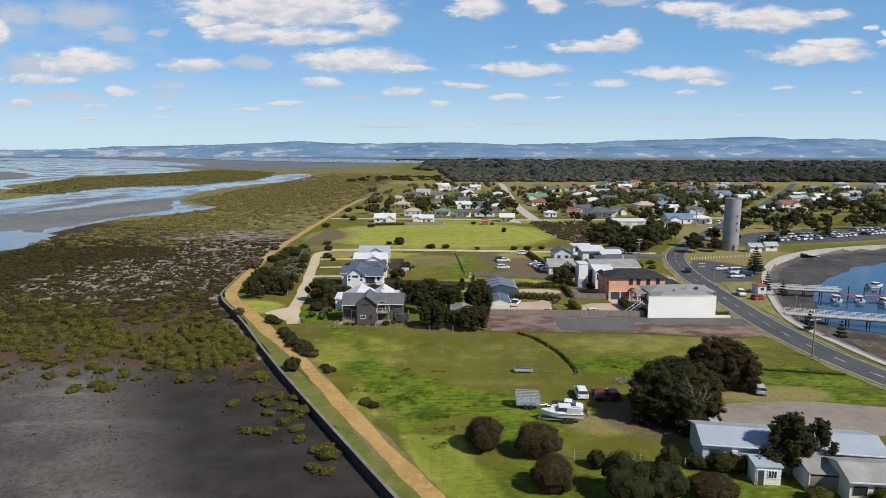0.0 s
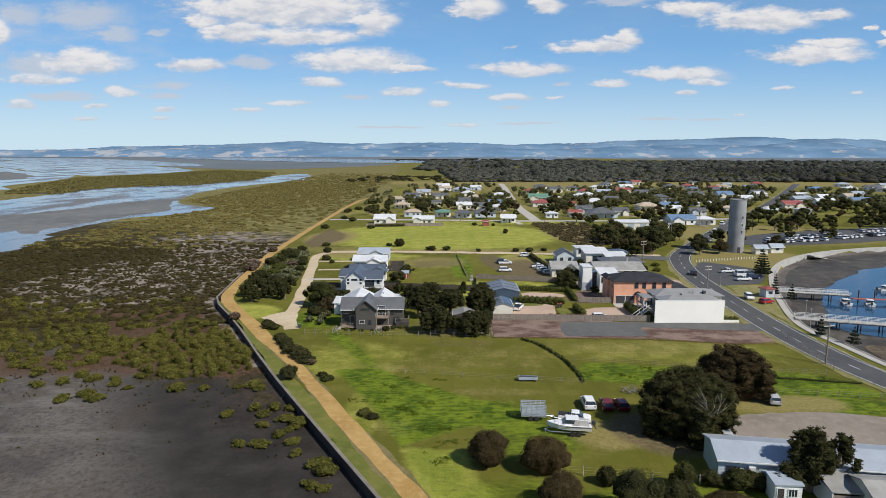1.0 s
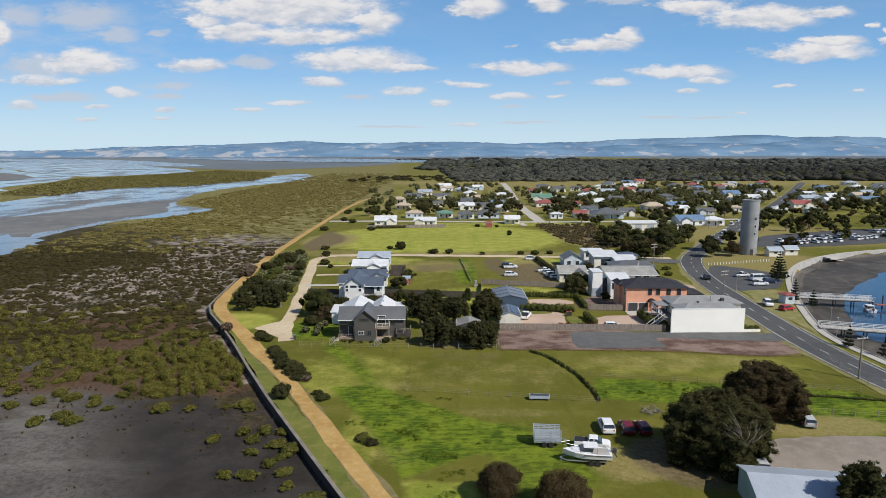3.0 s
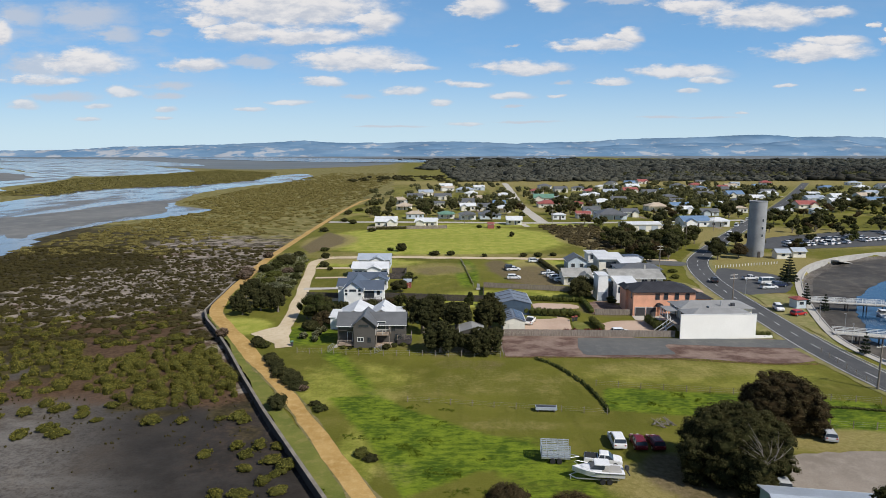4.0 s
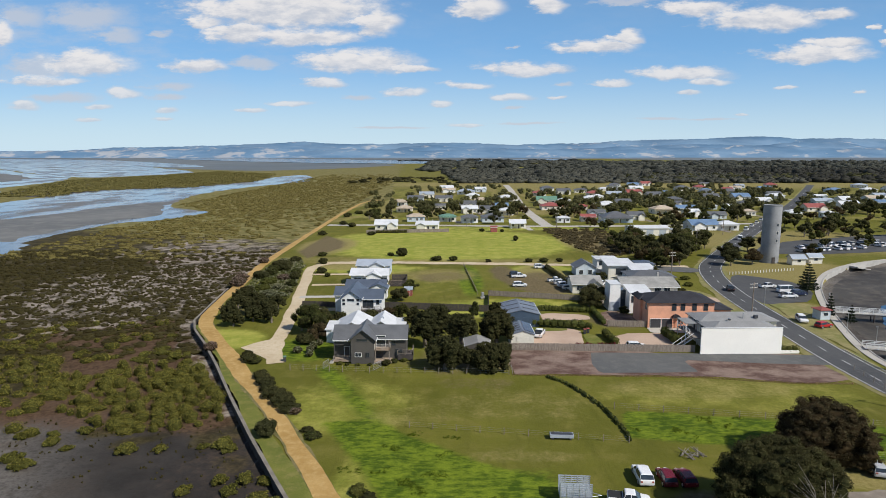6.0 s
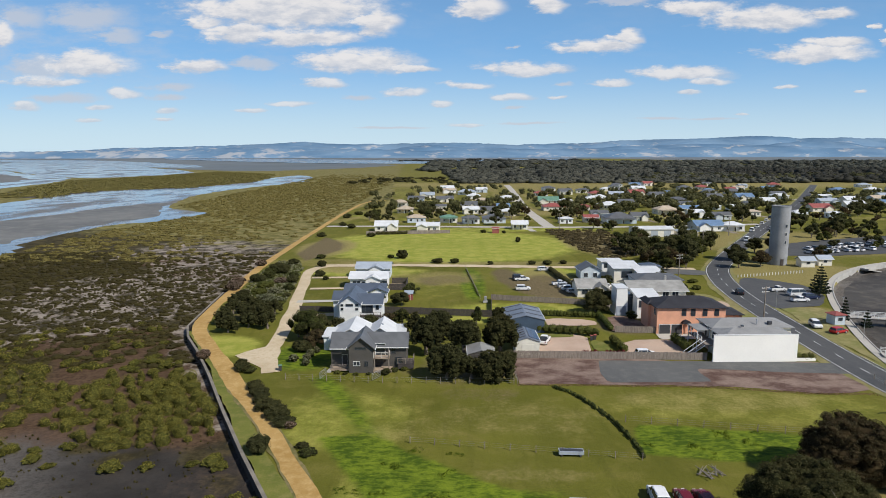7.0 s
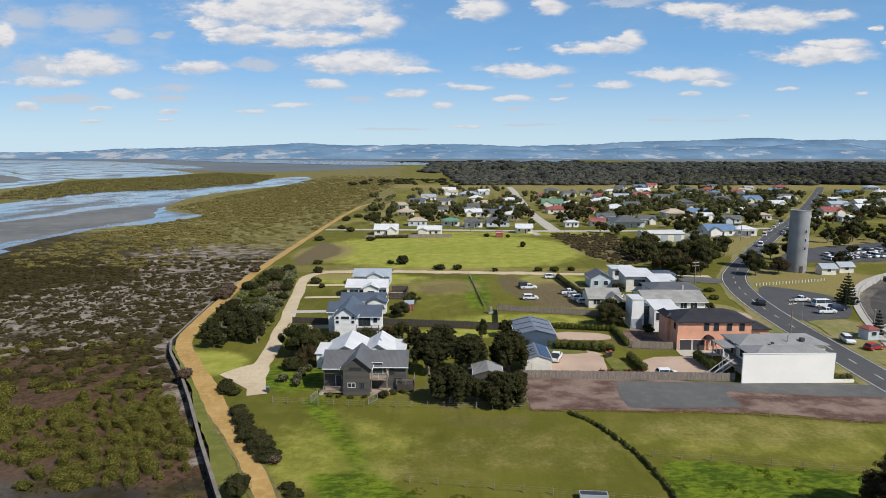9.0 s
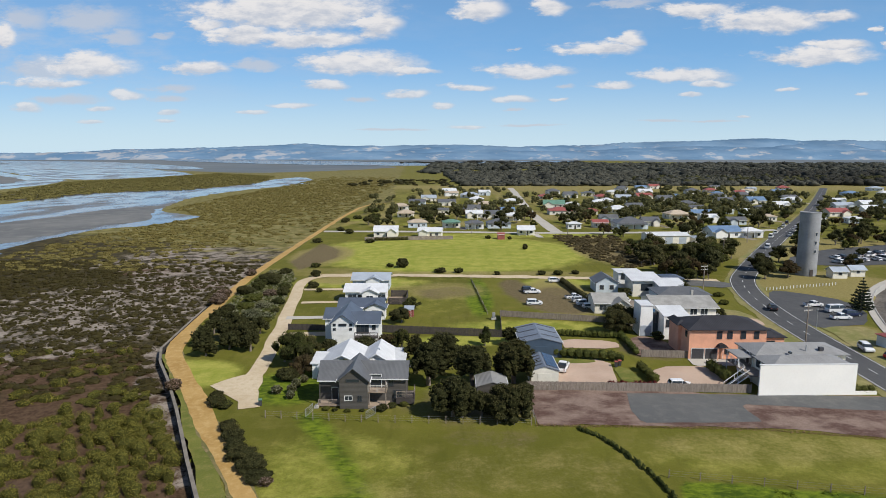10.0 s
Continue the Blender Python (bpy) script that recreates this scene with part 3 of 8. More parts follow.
LUSH_WEDGE = [(-20.6, 112.2), (-14.9, 111.9), (-11.5, 110.9), (-6.6, 106.9), (-2.0, 103.2), (2.2, 99.7), (5.5, 97.8), (9.5, 97.0), (10.2, 91.9), (6.8, 87.3), (3.5, 89.0), (-1.8, 85.5), (-6.5, 82.5), (-9.0, 89), (-12.5, 97.5), (-17, 105.5)]
LUSH_STRIP = [(24.2, 116.0), (33.2, 114.9), (48, 112.6), (57.4, 111.6), (66.5, 108.8), (70.8, 100), (53.2, 100.2), (44, 103), (30.6, 105.6), (22.9, 106.6)]
BOAT_GREEN = [(8, 98.1), (13.7, 99.4), (12.8, 96), (18.6, 90.0), (21.0, 85.6), (15.1, 76.6), (3.4, 77.7), (4.8, 87.3)]
TUSSOCK_LAWN = [(-6.8, 82.4), (2.2, 81.4), (3.3, 75.0), (7.0, 67.2), (8.4, 62.7), (1.0, 62.9), (-2.4, 70.0), (-4.8, 74.9)]
GREEN_SWATH = [(-27.0, 135.5), (-25.2, 131), (-20.9, 123.9), (-16.8, 115.9), (-13.4, 109), (-10.5, 110.5), (-13.4, 117.5), (-17.5, 126), (-21, 133), (-23, 136)]
MANGROVE_EAST = [(-70.4, 129.6), (-64.2, 134.1), (-53.7, 137.8), (-46.3, 135.5), (-37.3, 123.8), (-34.1, 113.8), (-36.8, 111.6), (-47.4, 109.3), (-54.0, 112.0), (-63.7, 117.9)]
MANGROVE_WEST = [(-140, 128), (-140, 165), (-112, 166), (-90, 158), (-75.8, 139.8), (-66.7, 130), (-62.7, 117.9), (-67.7, 116.8), (-70.8, 114.2), (-78.6, 114.1), (-89.3, 119.3), (-112, 122)]
BROWN_MUD = [(-100, 160), (-84.8, 170.5), (-67.6, 170.7), (-60.0, 160.5), (-45.5, 137.2), (-36.6, 123.0), (-33, 113), (-37, 110), (-60, 112), (-75, 115), (-70, 128), (-78.4, 145.0)]
WALL_FOOT = [(-67, 172), (-62.5, 171), (-55.4, 154.9), (-45.1, 137.1), (-37.4, 123.0), (-33.9, 115.7), (-36, 115), (-42, 125.0), (-48.5, 134.6), (-58.7, 150.2)]
edge_noise = blotch(X, Y, 14, 5)
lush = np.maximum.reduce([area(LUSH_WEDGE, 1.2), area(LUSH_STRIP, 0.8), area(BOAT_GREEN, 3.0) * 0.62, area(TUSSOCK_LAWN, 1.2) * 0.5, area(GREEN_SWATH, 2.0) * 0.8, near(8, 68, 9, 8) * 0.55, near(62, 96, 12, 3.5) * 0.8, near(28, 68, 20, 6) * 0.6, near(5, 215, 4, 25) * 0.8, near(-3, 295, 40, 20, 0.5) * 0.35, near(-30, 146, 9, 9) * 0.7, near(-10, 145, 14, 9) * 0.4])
dry = np.maximum.reduce([near(8, 118, 16, 8) * 0.38, near(-8, 114, 9, 4) * 0.4, near(8, 101.5, 9, 2.6) * 0.45, near(-8, 88, 5, 4) * 0.35, near(55, 97, 7, 3.5) * 0.9, near(-20, 220, 20, 16) * 0.45, near(-4, 222, 14, 12) * 0.6, near(-36, 240, 14, 12) * 0.7, near(28, 215, 10, 24) * 0.9, near(40, 125, 22, 6) * 0.45, near(-52, 285, 12, 24) * 0.9, near(-48, 250, 30, 8) * 0.5, near(22, 86, 6, 5) * 0.7, near(50, 97, 9, 4) * 0.8, near(10, 247, 60, 5, 0.3) * 0.6, np.clip((Y - 520) / 60, 0, 1) * 0.4, near(62, 300, 16, 42, 0.2) * 0.8, near(110, 232, 26, 26) * 0.8, near(150, 300, 60, 40) * 0.8, near(86, 178, 8, 14) * 0.7, near(220, 765, 420, 60, 0.4) * 0.9, np.clip((Y - 362) / 20, 0, 1) * np.clip(0.45 + 0.5 * blotch(X, Y, 22, 15), 0, 1) * (Y < 720)])
BROWN_CORNER = [(-61.0, 268.2), (-59.1, 318.4), (-47.4, 297.3), (-44.8, 279.1), (-51.3, 258.4), (-53.9, 251.5)]
BARE_LOT = [(10.9, 232), (14, 238), (18.6, 238.0), (22.4, 223.6), (33, 212), (34, 197), (27.9, 194), (21.5, 195.5), (17.3, 200.4), (11.9, 217.1)]
BARE_PATCH = [(-13.7, 223.2), (-6.0, 225.0), (-1.7, 216.9), (-4.4, 208.1), (-11.7, 210.9)]
# bare: worn earth; at (0, 138) its dark tone also paints the trees' shade
bare = np.maximum.reduce([area(BROWN_CORNER, 2.0), area(BARE_LOT, 2.0) * 0.85, area(BARE_PATCH, 2.5) * 0.65, near(-12, 286, 14, 4, 0.6) * 0.4, near(27, 88, 5, 6) * 0.9, near(30, 84, 6, 5) * 0.8, near(27, 213, 7, 17) * 0.75, near(-52, 285, 9, 20) * 0.7, near(3, 127, 9, 4) * 0.5, near(-2, 220, 8, 8) * 0.6, near(4, 141, 13, 9) * 0.8, near(-52, 192, 9, 30) * 0.6, near(0, 138, 14, 9) * 0.55, near(38, 168, 8, 8) * 0.8, near(55, 178, 8, 5) * 0.8, near(62, 300, 14, 40, 0.2) * 0.7])
veg = np.clip((Y - 108 + 10 * edge_noise + 0.25 * (X + 60)) / 16, 0, 1) * np.clip((X + 205 + 14 * edge_noise) / 30 + np.clip((Y - 250) / 60, 0, 4), 0, 1)
salt = np.maximum.reduce([near(-97, 196, 30, 38, 0.3), near(-70, 300, 24, 14, 0.3) * 0.9, near(-115, 270, 26, 12) * 0.7, near(-75, 400, 16, 22) * 0.8, area(WALL_FOOT, 1.5) * 0.75, near(-70, 640, 26, 90) * 0.8, near(-103, 318, 22, 11) * 0.95, near(-86, 420, 18, 60) * 0.7, near(-100, 560, 26, 60) * 0.6, near(-95, 720, 34, 120) * 0.8, near(-104, 256, 13, 8) * 0.6, near(-84, 236, 20, 50, 0.45) * 0.85, near(-96, 290, 34, 30, 0.5) * 0.75, near(-92, 350, 22, 40, 0.5) * 0.7])
rusty = np.maximum.reduce([area(BROWN_MUD, 4.0), near(-80, 235, 20, 8) * 0.8, near(-105, 256, 13, 9), near(-118, 170, 10, 8) * 0.8, near(-90, 116, 40, 7) * 0.7, near(-90, 480, 24, 130) * 0.7, near(-30, 100, 10, 14) * 0.35])
# bright: pale mown grass; at (-18, 118) it also paints sun beyond cloud shade
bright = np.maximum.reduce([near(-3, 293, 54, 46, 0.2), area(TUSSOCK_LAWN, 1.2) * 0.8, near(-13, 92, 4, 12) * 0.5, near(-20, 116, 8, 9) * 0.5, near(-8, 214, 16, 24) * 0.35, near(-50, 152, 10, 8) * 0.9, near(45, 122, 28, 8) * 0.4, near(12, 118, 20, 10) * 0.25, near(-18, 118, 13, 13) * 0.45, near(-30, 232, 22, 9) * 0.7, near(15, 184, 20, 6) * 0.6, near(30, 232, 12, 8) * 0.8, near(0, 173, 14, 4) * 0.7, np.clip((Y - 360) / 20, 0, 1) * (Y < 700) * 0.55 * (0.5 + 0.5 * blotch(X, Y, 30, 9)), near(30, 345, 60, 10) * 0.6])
far_green = np.clip((Y - 265 + 18 * edge_noise + -0.45 * np.clip(-70 - X, 0, 400)) / 60, 0, 1)
mb = MB()
nx, ny = len(gx), len(gy)
mb.v = np.c_[X.ravel(), Y.ravel(), Z.ravel()].tolist()
idx = np.arange(nx * ny).reshape(ny, nx)
mb.f = np.stack([idx[:-1, :-1], idx[:-1, 1:], idx[1:, 1:], idx[1:, :-1]], -1).reshape(-1, 4).tolist()


def masks(ob, name, r, g, b):
    att = ob.data.color_attributes.new(name, "FLOAT_COLOR", "POINT")
    att.data.foreach_set("color", np.stack([r, g, b, np.ones_like(r)], -1).astype(np.float32).ravel())


gm, n, p, out = shader("open_ground")
c = place(n, True)


def mask_of(name):
    a = n.t.nodes.new("ShaderNodeAttribute")
    a.attribute_name = name
    s = n.t.nodes.new("ShaderNodeSeparateColor")
    n.put(s.inputs[0], a.outputs["Color"])
    return s.outputs


A, B, C = mask_of("turf"), mask_of("tidal"), mask_of("kind")
n1, n2, n3, n4 = n.noise(c, 0.035, 5, 0.6), n.noise(c, 0.22, 5, 0.62), n.noise(c, 1.4, 5, 0.7), n.noise(c, 6.0, 3, 0.7)
swath = n.noise(n.vec("MULTIPLY", c, (0.9, 0.12, 1.0)), 0.6, 4, 0.6)
speck = n.math("ADD", n.math("MULTIPLY", n2, 0.55), n.math("MULTIPLY", n3, 0.45))


def worn(mask, lo=0.25, hi=0.75):
    """A mask broken up by noise at its edge."""
    return n.step(n.math("ADD", mask, n.math("MULTIPLY", n.math("SUBTRACT", speck, 0.5), 0.9)), lo, hi)


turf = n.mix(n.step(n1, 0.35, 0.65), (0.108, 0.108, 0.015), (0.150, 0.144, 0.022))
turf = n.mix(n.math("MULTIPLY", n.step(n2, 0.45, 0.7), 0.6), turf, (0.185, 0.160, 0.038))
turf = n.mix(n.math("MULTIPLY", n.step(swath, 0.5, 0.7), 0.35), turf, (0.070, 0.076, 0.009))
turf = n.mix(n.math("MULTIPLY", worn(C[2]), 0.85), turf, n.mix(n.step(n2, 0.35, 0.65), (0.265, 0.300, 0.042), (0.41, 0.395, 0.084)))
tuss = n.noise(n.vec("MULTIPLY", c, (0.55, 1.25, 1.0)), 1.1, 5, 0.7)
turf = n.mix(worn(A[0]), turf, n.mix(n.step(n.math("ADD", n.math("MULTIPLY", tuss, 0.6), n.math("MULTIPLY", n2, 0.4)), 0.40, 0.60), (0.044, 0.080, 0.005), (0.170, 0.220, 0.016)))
turf = n.mix(n.math("MULTIPLY", worn(A[1]), 0.85), turf, n.mix(n.step(n3, 0.25, 0.75), (0.21, 0.17, 0.058), (0.33, 0.27, 0.11)))
turf = n.mix(n.math("MULTIPLY", worn(A[2], 0.35, 0.85), 0.9), turf, n.mix(n.step(n3, 0.3, 0.75), (0.10, 0.075, 0.040), (0.20, 0.15, 0.09)))
turf = n.mix(n.math("MULTIPLY", n.step(n4, 0.4, 0.7), 0.35), turf, (0.05, 0.056, 0.010))
# mud by the shore: dark from wetness, and cloud shade painted in as well
wet = n.t.nodes.new("ShaderNodeAttribute")
wet.attribute_name = "wet_shade_mud"
wet = n.step(n.math("ADD", wet.outputs["Fac"], n.math("MULTIPLY", n.math("SUBTRACT", n1, 0.5), 0.8)), 0.1, 0.9)
flat = n.mix(n.step(n1, 0.35, 0.65), (0.080, 0.071, 0.063), (0.165, 0.150, 0.132))
flat = n.mix(n.math("MULTIPLY", n.step(n2, 0.5, 0.75), 0.7), flat, (0.155, 0.132, 0.106))
flat = n.mix(n.math("MULTIPLY", n.step(n3, 0.42, 0.66), 0.6), flat, (0.036, 0.030, 0.025))
flat = n.mix(n.math("MULTIPLY", n.step(n.noise(c, 0.09, 6, 0.7), 0.48, 0.68), 0.6), flat, (0.105, 0.082, 0.060))
# pale streaks: the wet sheen of the mud, painted as lighter colour
sheen_smear = n.noise(n.vec("MULTIPLY", c, (0.45, 1.0, 1.0)), 0.13, 7, 0.7)
flat = n.mix(n.math("MULTIPLY", n.step(sheen_smear, 0.52, 0.70), 0.75), flat, (0.20, 0.185, 0.165))
flat = n.mix(n.math("MULTIPLY", n.step(n.noise(c, 3.2, 4, 0.75), 0.50, 0.68), 0.5), flat, (0.028, 0.024, 0.020))
flat = n.mix(n.math("MULTIPLY", wet, 0.85), flat, n.mix(n.step(speck, 0.4, 0.62), (0.014, 0.012, 0.010), (0.036, 0.031, 0.027)))
# scrub ground: its dark tones also hold cloud shade over the marsh
flat = n.mix(worn(B[0]), flat, n.mix(n.step(speck, 0.4, 0.62), (0.030, 0.025, 0.011), (0.080, 0.064, 0.028)))
flat = n.mix(n.math("MULTIPLY", worn(B[2]), 0.85), flat, n.mix(n.step(n3, 0.35, 0.65), (0.058, 0.032, 0.018), (0.120, 0.074, 0.046)))
flat = n.mix(n.math("MULTIPLY", worn(B[1], 0.3, 0.6), n.step(speck, 0.42, 0.56)), flat, n.mix(n.step(n2, 0.35, 0.65), (0.165, 0.136, 0.112), (0.30, 0.257, 0.215)))
flat = n.mix(worn(C[1]), flat, n.mix(n.step(n2, 0.35, 0.68), (0.115, 0.104, 0.030), (0.24, 0.205, 0.080)))
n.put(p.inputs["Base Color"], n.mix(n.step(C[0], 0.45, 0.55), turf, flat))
n.put(p.inputs["Roughness"], n.mix(n.step(C[0], 0.45, 0.55), (0.95,) * 3, n.mix(n.math("MAXIMUM", B[0], C[1]), (0.78,) * 3, (0.95,) * 3)))
p.inputs["Specular IOR Level"].default_value = 0.12
n.put(p.inputs["Normal"], n.bump(n.math("ADD", n.math("MULTIPLY", n3, 1.0), n.math("MULTIPLY", n4, 0.35)), 0.55, 0.22))
ground = tagged(part("ground", mb, gm), "grassy flat land beside dark tidal mudflats", "ground", "", "structure")
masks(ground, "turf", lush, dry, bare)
# mask of the wet mud that is also darkened for cloud shade
wet_shade_edge = np.clip((34 - off_line(SHORE, X, Y)) / 22, 0, 1) * np.clip((125 - Y) / 20, 0, 1) * sea
masks(ground, "wet_shade_mud", wet_shade_edge, wet_shade_edge, wet_shade_edge)
masks(ground, "tidal", veg * sea, salt * sea, rusty * sea)
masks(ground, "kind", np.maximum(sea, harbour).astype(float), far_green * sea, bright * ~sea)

# ---- roads, paths and laid surfaces ----
shore_line = bent(SHORE[1:12], 2.0, 1)
path_line = bent(PATH_MID, 2.0, 1)
strip("path_verge", path_line, 1.6, 1.5, 0.06, M["verge_grit"], ragged=0.22, seed=2, label="dry grass verge along the shore path", category="verge")
wall_side = bent([(150.8, -219), (52.7, -39.4), (30.7, 3.6), (12.6, 35.6), (-5.2, 66.2), (-18.7, 89.6), (-31.7, 112.4), (-47.8, 143.6), (-59.4, 162.8)], 2.0, 0)
strip("grass_verge", wall_side, 0.25, 2.3, 0.05, M["verge"], ragged=0.2, seed=3, label="strip of mown grass inside the sea wall", category="verge")
path_half = np.interp(path_line[:, 1], [-300, 118, 140, 180, 240, 600], [1.2, 1.2, 1.6, 1.6, 1.35, 1.35])
strip("shore_path", path_line, path_half, path_half, 0.08, M["path_gravel"], ragged=0.14, seed=4, label="orange gravel walking path along the shore", category="path")
strip("sea_wall", shore_line, 0.22, 0.22, 0.32, M["wall_dark"], thick=1.7, label="low dark weathered sea wall", category="wall")
strip("wall_cap", shore_line, 0.24, 0.24, 0.40, M["wall_cap"], thick=0.08, label="grey timber capping on the sea wall", category="wall")
TRACK = [(-30, 244.3), (-44, 242.5), (-48, 236), (-47.6, 228), (-45.2, 213), (-43.5, 197.7), (-41, 184.7), (-40.2, 173.6), (-38.7, 164), (-37.8, 156), (-37.5, 149), (-36, 143), (-34, 137)]
strip("access_track", bent(TRACK, 1.5, 2), 1.6, 1.6, 0.07, M["track_gravel"], ragged=0.1, seed=6, label="pale gravel access track", category="track")
patch("turning_area", [(-43.6, 146.3), (-41.5, 149.8), (-38, 153), (-35.2, 150), (-34.6, 143), (-33.7, 136.6), (-36, 139), (-39.5, 142.4)], 0.085, M["track_gravel"], 0.05, 7, label="pale gravel turning area", category="track")
strip("dirt_road", bent([(-46, 243.6), (-2, 243.4), (42, 239.6), (62, 238), (80, 236)], 2, 1), 2.3, 2.3, 0.06, M["track_gravel"], ragged=0.35, seed=8, label="pale gravel road between the fields", category="road")
strip("town_street", bent([(-66, 358), (-41, 358), (0, 356.2), (43, 352.3), (96, 354.8), (142, 362), (165, 366)], 3, 1), 3.0, 3.0, 0.06, M["pavement"], ragged=0.2, seed=9, label="pale sealed town street", category="road")
strip("side_street", bent([(50.5, 354), (49.5, 429), (51.5, 488), (61, 640), (66, 760)], 4, 1), 3.2, 3.2, 0.075, M["pavement"], ragged=0.2, seed=10, label="pale sealed side street", category="road")
for i, (x0, y0, x1, y1, w) in enumerate([(-42, 206, -31, 207, 1.6), (-42, 190.5, -30, 191.5, 2.0), (-39.5, 176.5, -29, 177.5, 2.2), (-45, 222, -32, 222.5, 1.8)]):
    strip("driveway", bent([(x0, y0), (x1, y1)], 2, 0), w / 2 + 0.3, w / 2 + 0.3, 0.075, M["track_gravel" if i != 1 else "pavement"], ragged=0.1, seed=11 + i, label="pale driveway off the access track", category="driveway")
road_line = bent(ROAD_MID, 2.5, 2)
strip("road_shoulder", road_line, 5.2, 4.9, 0.045, M["verge_dry"], ragged=0.35, seed=20, label="dry grass and grit beside the road", category="verge")
strip("road", road_line, 3.7, 3.7, 0.09, M["asphalt"], ragged=0.03, seed=21, label="dark asphalt main road", category="road")
for k, (off, w) in enumerate(((3.35, 0.07), (-3.35, 0.07))):
    a, b = sides(road_line[10:150], off + w, -(off - w))
    tagged(part("edge_line", MB().loft([[(*q, 0.102), (*r, 0.102)] for q, r in zip(a, b)], close=False, cap=False), M["line"]), "white painted edge line", "road marking", "", "structure")
run = np.r_[0, np.cumsum(np.hypot(*np.diff(road_line, axis=0).T))]
dash = MB()
for s in np.arange(4, run[-1] - 4, 8.2):
    seg = np.array([[np.interp(s + q, run, road_line[:, 0]), np.interp(s + q, run, road_line[:, 1])] for q in (0, 0.9, 1.8, 2.7)])
    a, b = sides(seg, 0.08, 0.08)
    dash.loft([[(*q, 0.104), (*r, 0.104)] for q, r in zip(a, b)], close=False, cap=False)
tagged(part("centre_line", dash, M["line"]), "dashed white centre line", "road marking", "", "structure")
quay_line = bent(QUAY, 2.0, 2)
strip("quay_wall", quay_line, 0.25, 0.0, 0.25, M["concrete"], thick=2.2, label="concrete quay wall round the harbour", category="wall")
strip("promenade", quay_line, 1.9, -0.2, 0.12, M["pavement"], thick=0.1, label="pale concrete promenade along the quay", category="footpath")
strip("kerb", bent([(77.4, 112), (76.6, 122), (76.2, 134), (76.6, 146)], 2, 1), 0.09, 0.09, 0.16, M["concrete"], thick=0.2, label="concrete kerb", category="kerb")
patch("quay_lawn", [(78, 140), (77.6, 150), (79, 168), (81.4, 188), (86, 184), (92.5, 183), (87, 168), (81, 152)], 0.07, M["verge_dry"], 0.2, 22, label="dry lawn between road and promenade", category="lawn")
patch("parking_area", [(79.5, 189), (80.5, 199), (83.5, 212), (88, 222), (94, 221), (103, 209), (101, 200), (93.5, 186), (86, 184.6), (79.5, 182)], 0.075, M["asphalt"], 0.2, 23, label="worn asphalt parking area", category="car park")
patch("car_park", [(118, 268), (128, 262), (150, 264), (190, 276), (260, 300), (330, 330), (300, 345), (215, 325), (150, 300), (128, 284)], 0.06, M["asphalt"], 0.3, 24, label="large worn asphalt car park", category="car park")
patch("vacant_lot", [(9.6, 131.6), (24, 131.3), (41.7, 130.6), (58, 127.6), (67.5, 128.5), (67.3, 142.5), (46, 143.6), (28, 144.8), (10.3, 145)], 0.05, M["lot_earth"], 0.25, 25, rounds=0, label="bare red-brown earth of a vacant lot", category="ground")
patch("lot_asphalt", [(26, 143.7), (24.6, 137), (25, 132.3), (34, 132.4), (42.8, 132.8), (42.4, 136), (42.6, 139.4), (56, 137.5), (69, 136.6), (69.4, 142.2), (56, 142.9), (46, 143.2)], 0.075, M["asphalt_pale"], 0.06, 26, rounds=0, label="grey sealed apron across the vacant lot", category="asphalt")
patch("gravel_yard", [(36, 86.3), (38.5, 91.5), (43, 93.2), (49, 94), (58, 93.2), (69, 91.4), (70, 84), (56, 80.5), (44, 82)], 0.05, M["grey_gravel"], 0.4, 27, label="grey-brown gravel parking yard", category="yard")
patch("gravel_court", [(15.7, 147), (15.8, 152), (17.4, 161), (27.4, 160.6), (26.2, 152), (25.6, 147)], 0.06, M["pink_gravel"], 0.12, 28, label="pink gravel yard behind the fence", category="yard")
patch("gravel_court", [(31.5, 146.4), (33.5, 157), (46.8, 157), (44.6, 146.2)], 0.06, M["pink_gravel"], 0.12, 29, label="pink gravel forecourt", category="yard")
patch("gravel_court", [(20, 168), (20.4, 174.2), (32.2, 172.4), (31.2, 167.3)], 0.06, M["pink_gravel"], 0.12, 30, label="pink gravel yard beside the shed", category="yard")
patch("court_lawn", [(15.6, 161.4), (25, 160.8), (24, 158.4), (16.5, 158.6)], 0.085, M["verge"], 0.12, 31, label="strip of green lawn", category="lawn")
patch("garden_bed", [(33.5, 163), (42, 162.6), (43, 170), (40.5, 176), (36, 176.5), (34.4, 170)], 0.045, M["lot_earth"], 0.25, 33, label="dark mulched garden bed", category="garden")
patch("forecourt", [(42.4, 161.2), (42, 157.2), (50, 157.4), (57, 158), (57.6, 161.2)], 0.07, M["pavement"], 0.05, 34, rounds=0, label="pale paved forecourt", category="driveway")
patch("side_road", [(57, 231), (66, 229.5), (80, 225), (83, 233), (70, 238), (56, 240)], 0.07, M["asphalt_pale"], 0.2, 35, label="worn side road joining the main road", category="road")
patch("house_apron", [(58.5, 180), (69, 184), (70.5, 192), (59, 194)], 0.06, M["pink_gravel"], 0.15, 36, label="gravel apron beside the house", category="driveway")
patch("roadside_strip", [(64.5, 146), (68.5, 146), (69.2, 160), (71, 182), (70, 200), (64, 200), (63.5, 182), (62.8, 160)], 0.042, M["verge_dry"], 0.4, 38, label="dry grass strip beside the road", category="verge")
patch("house_yard", [(37, 181), (46, 183), (44, 196), (47, 206), (46, 214), (38, 214), (34, 205), (41, 196), (38.5, 188)], 0.043, M["grey_gravel"], 0.4, 39, label="grey gravel yard between houses", category="yard")
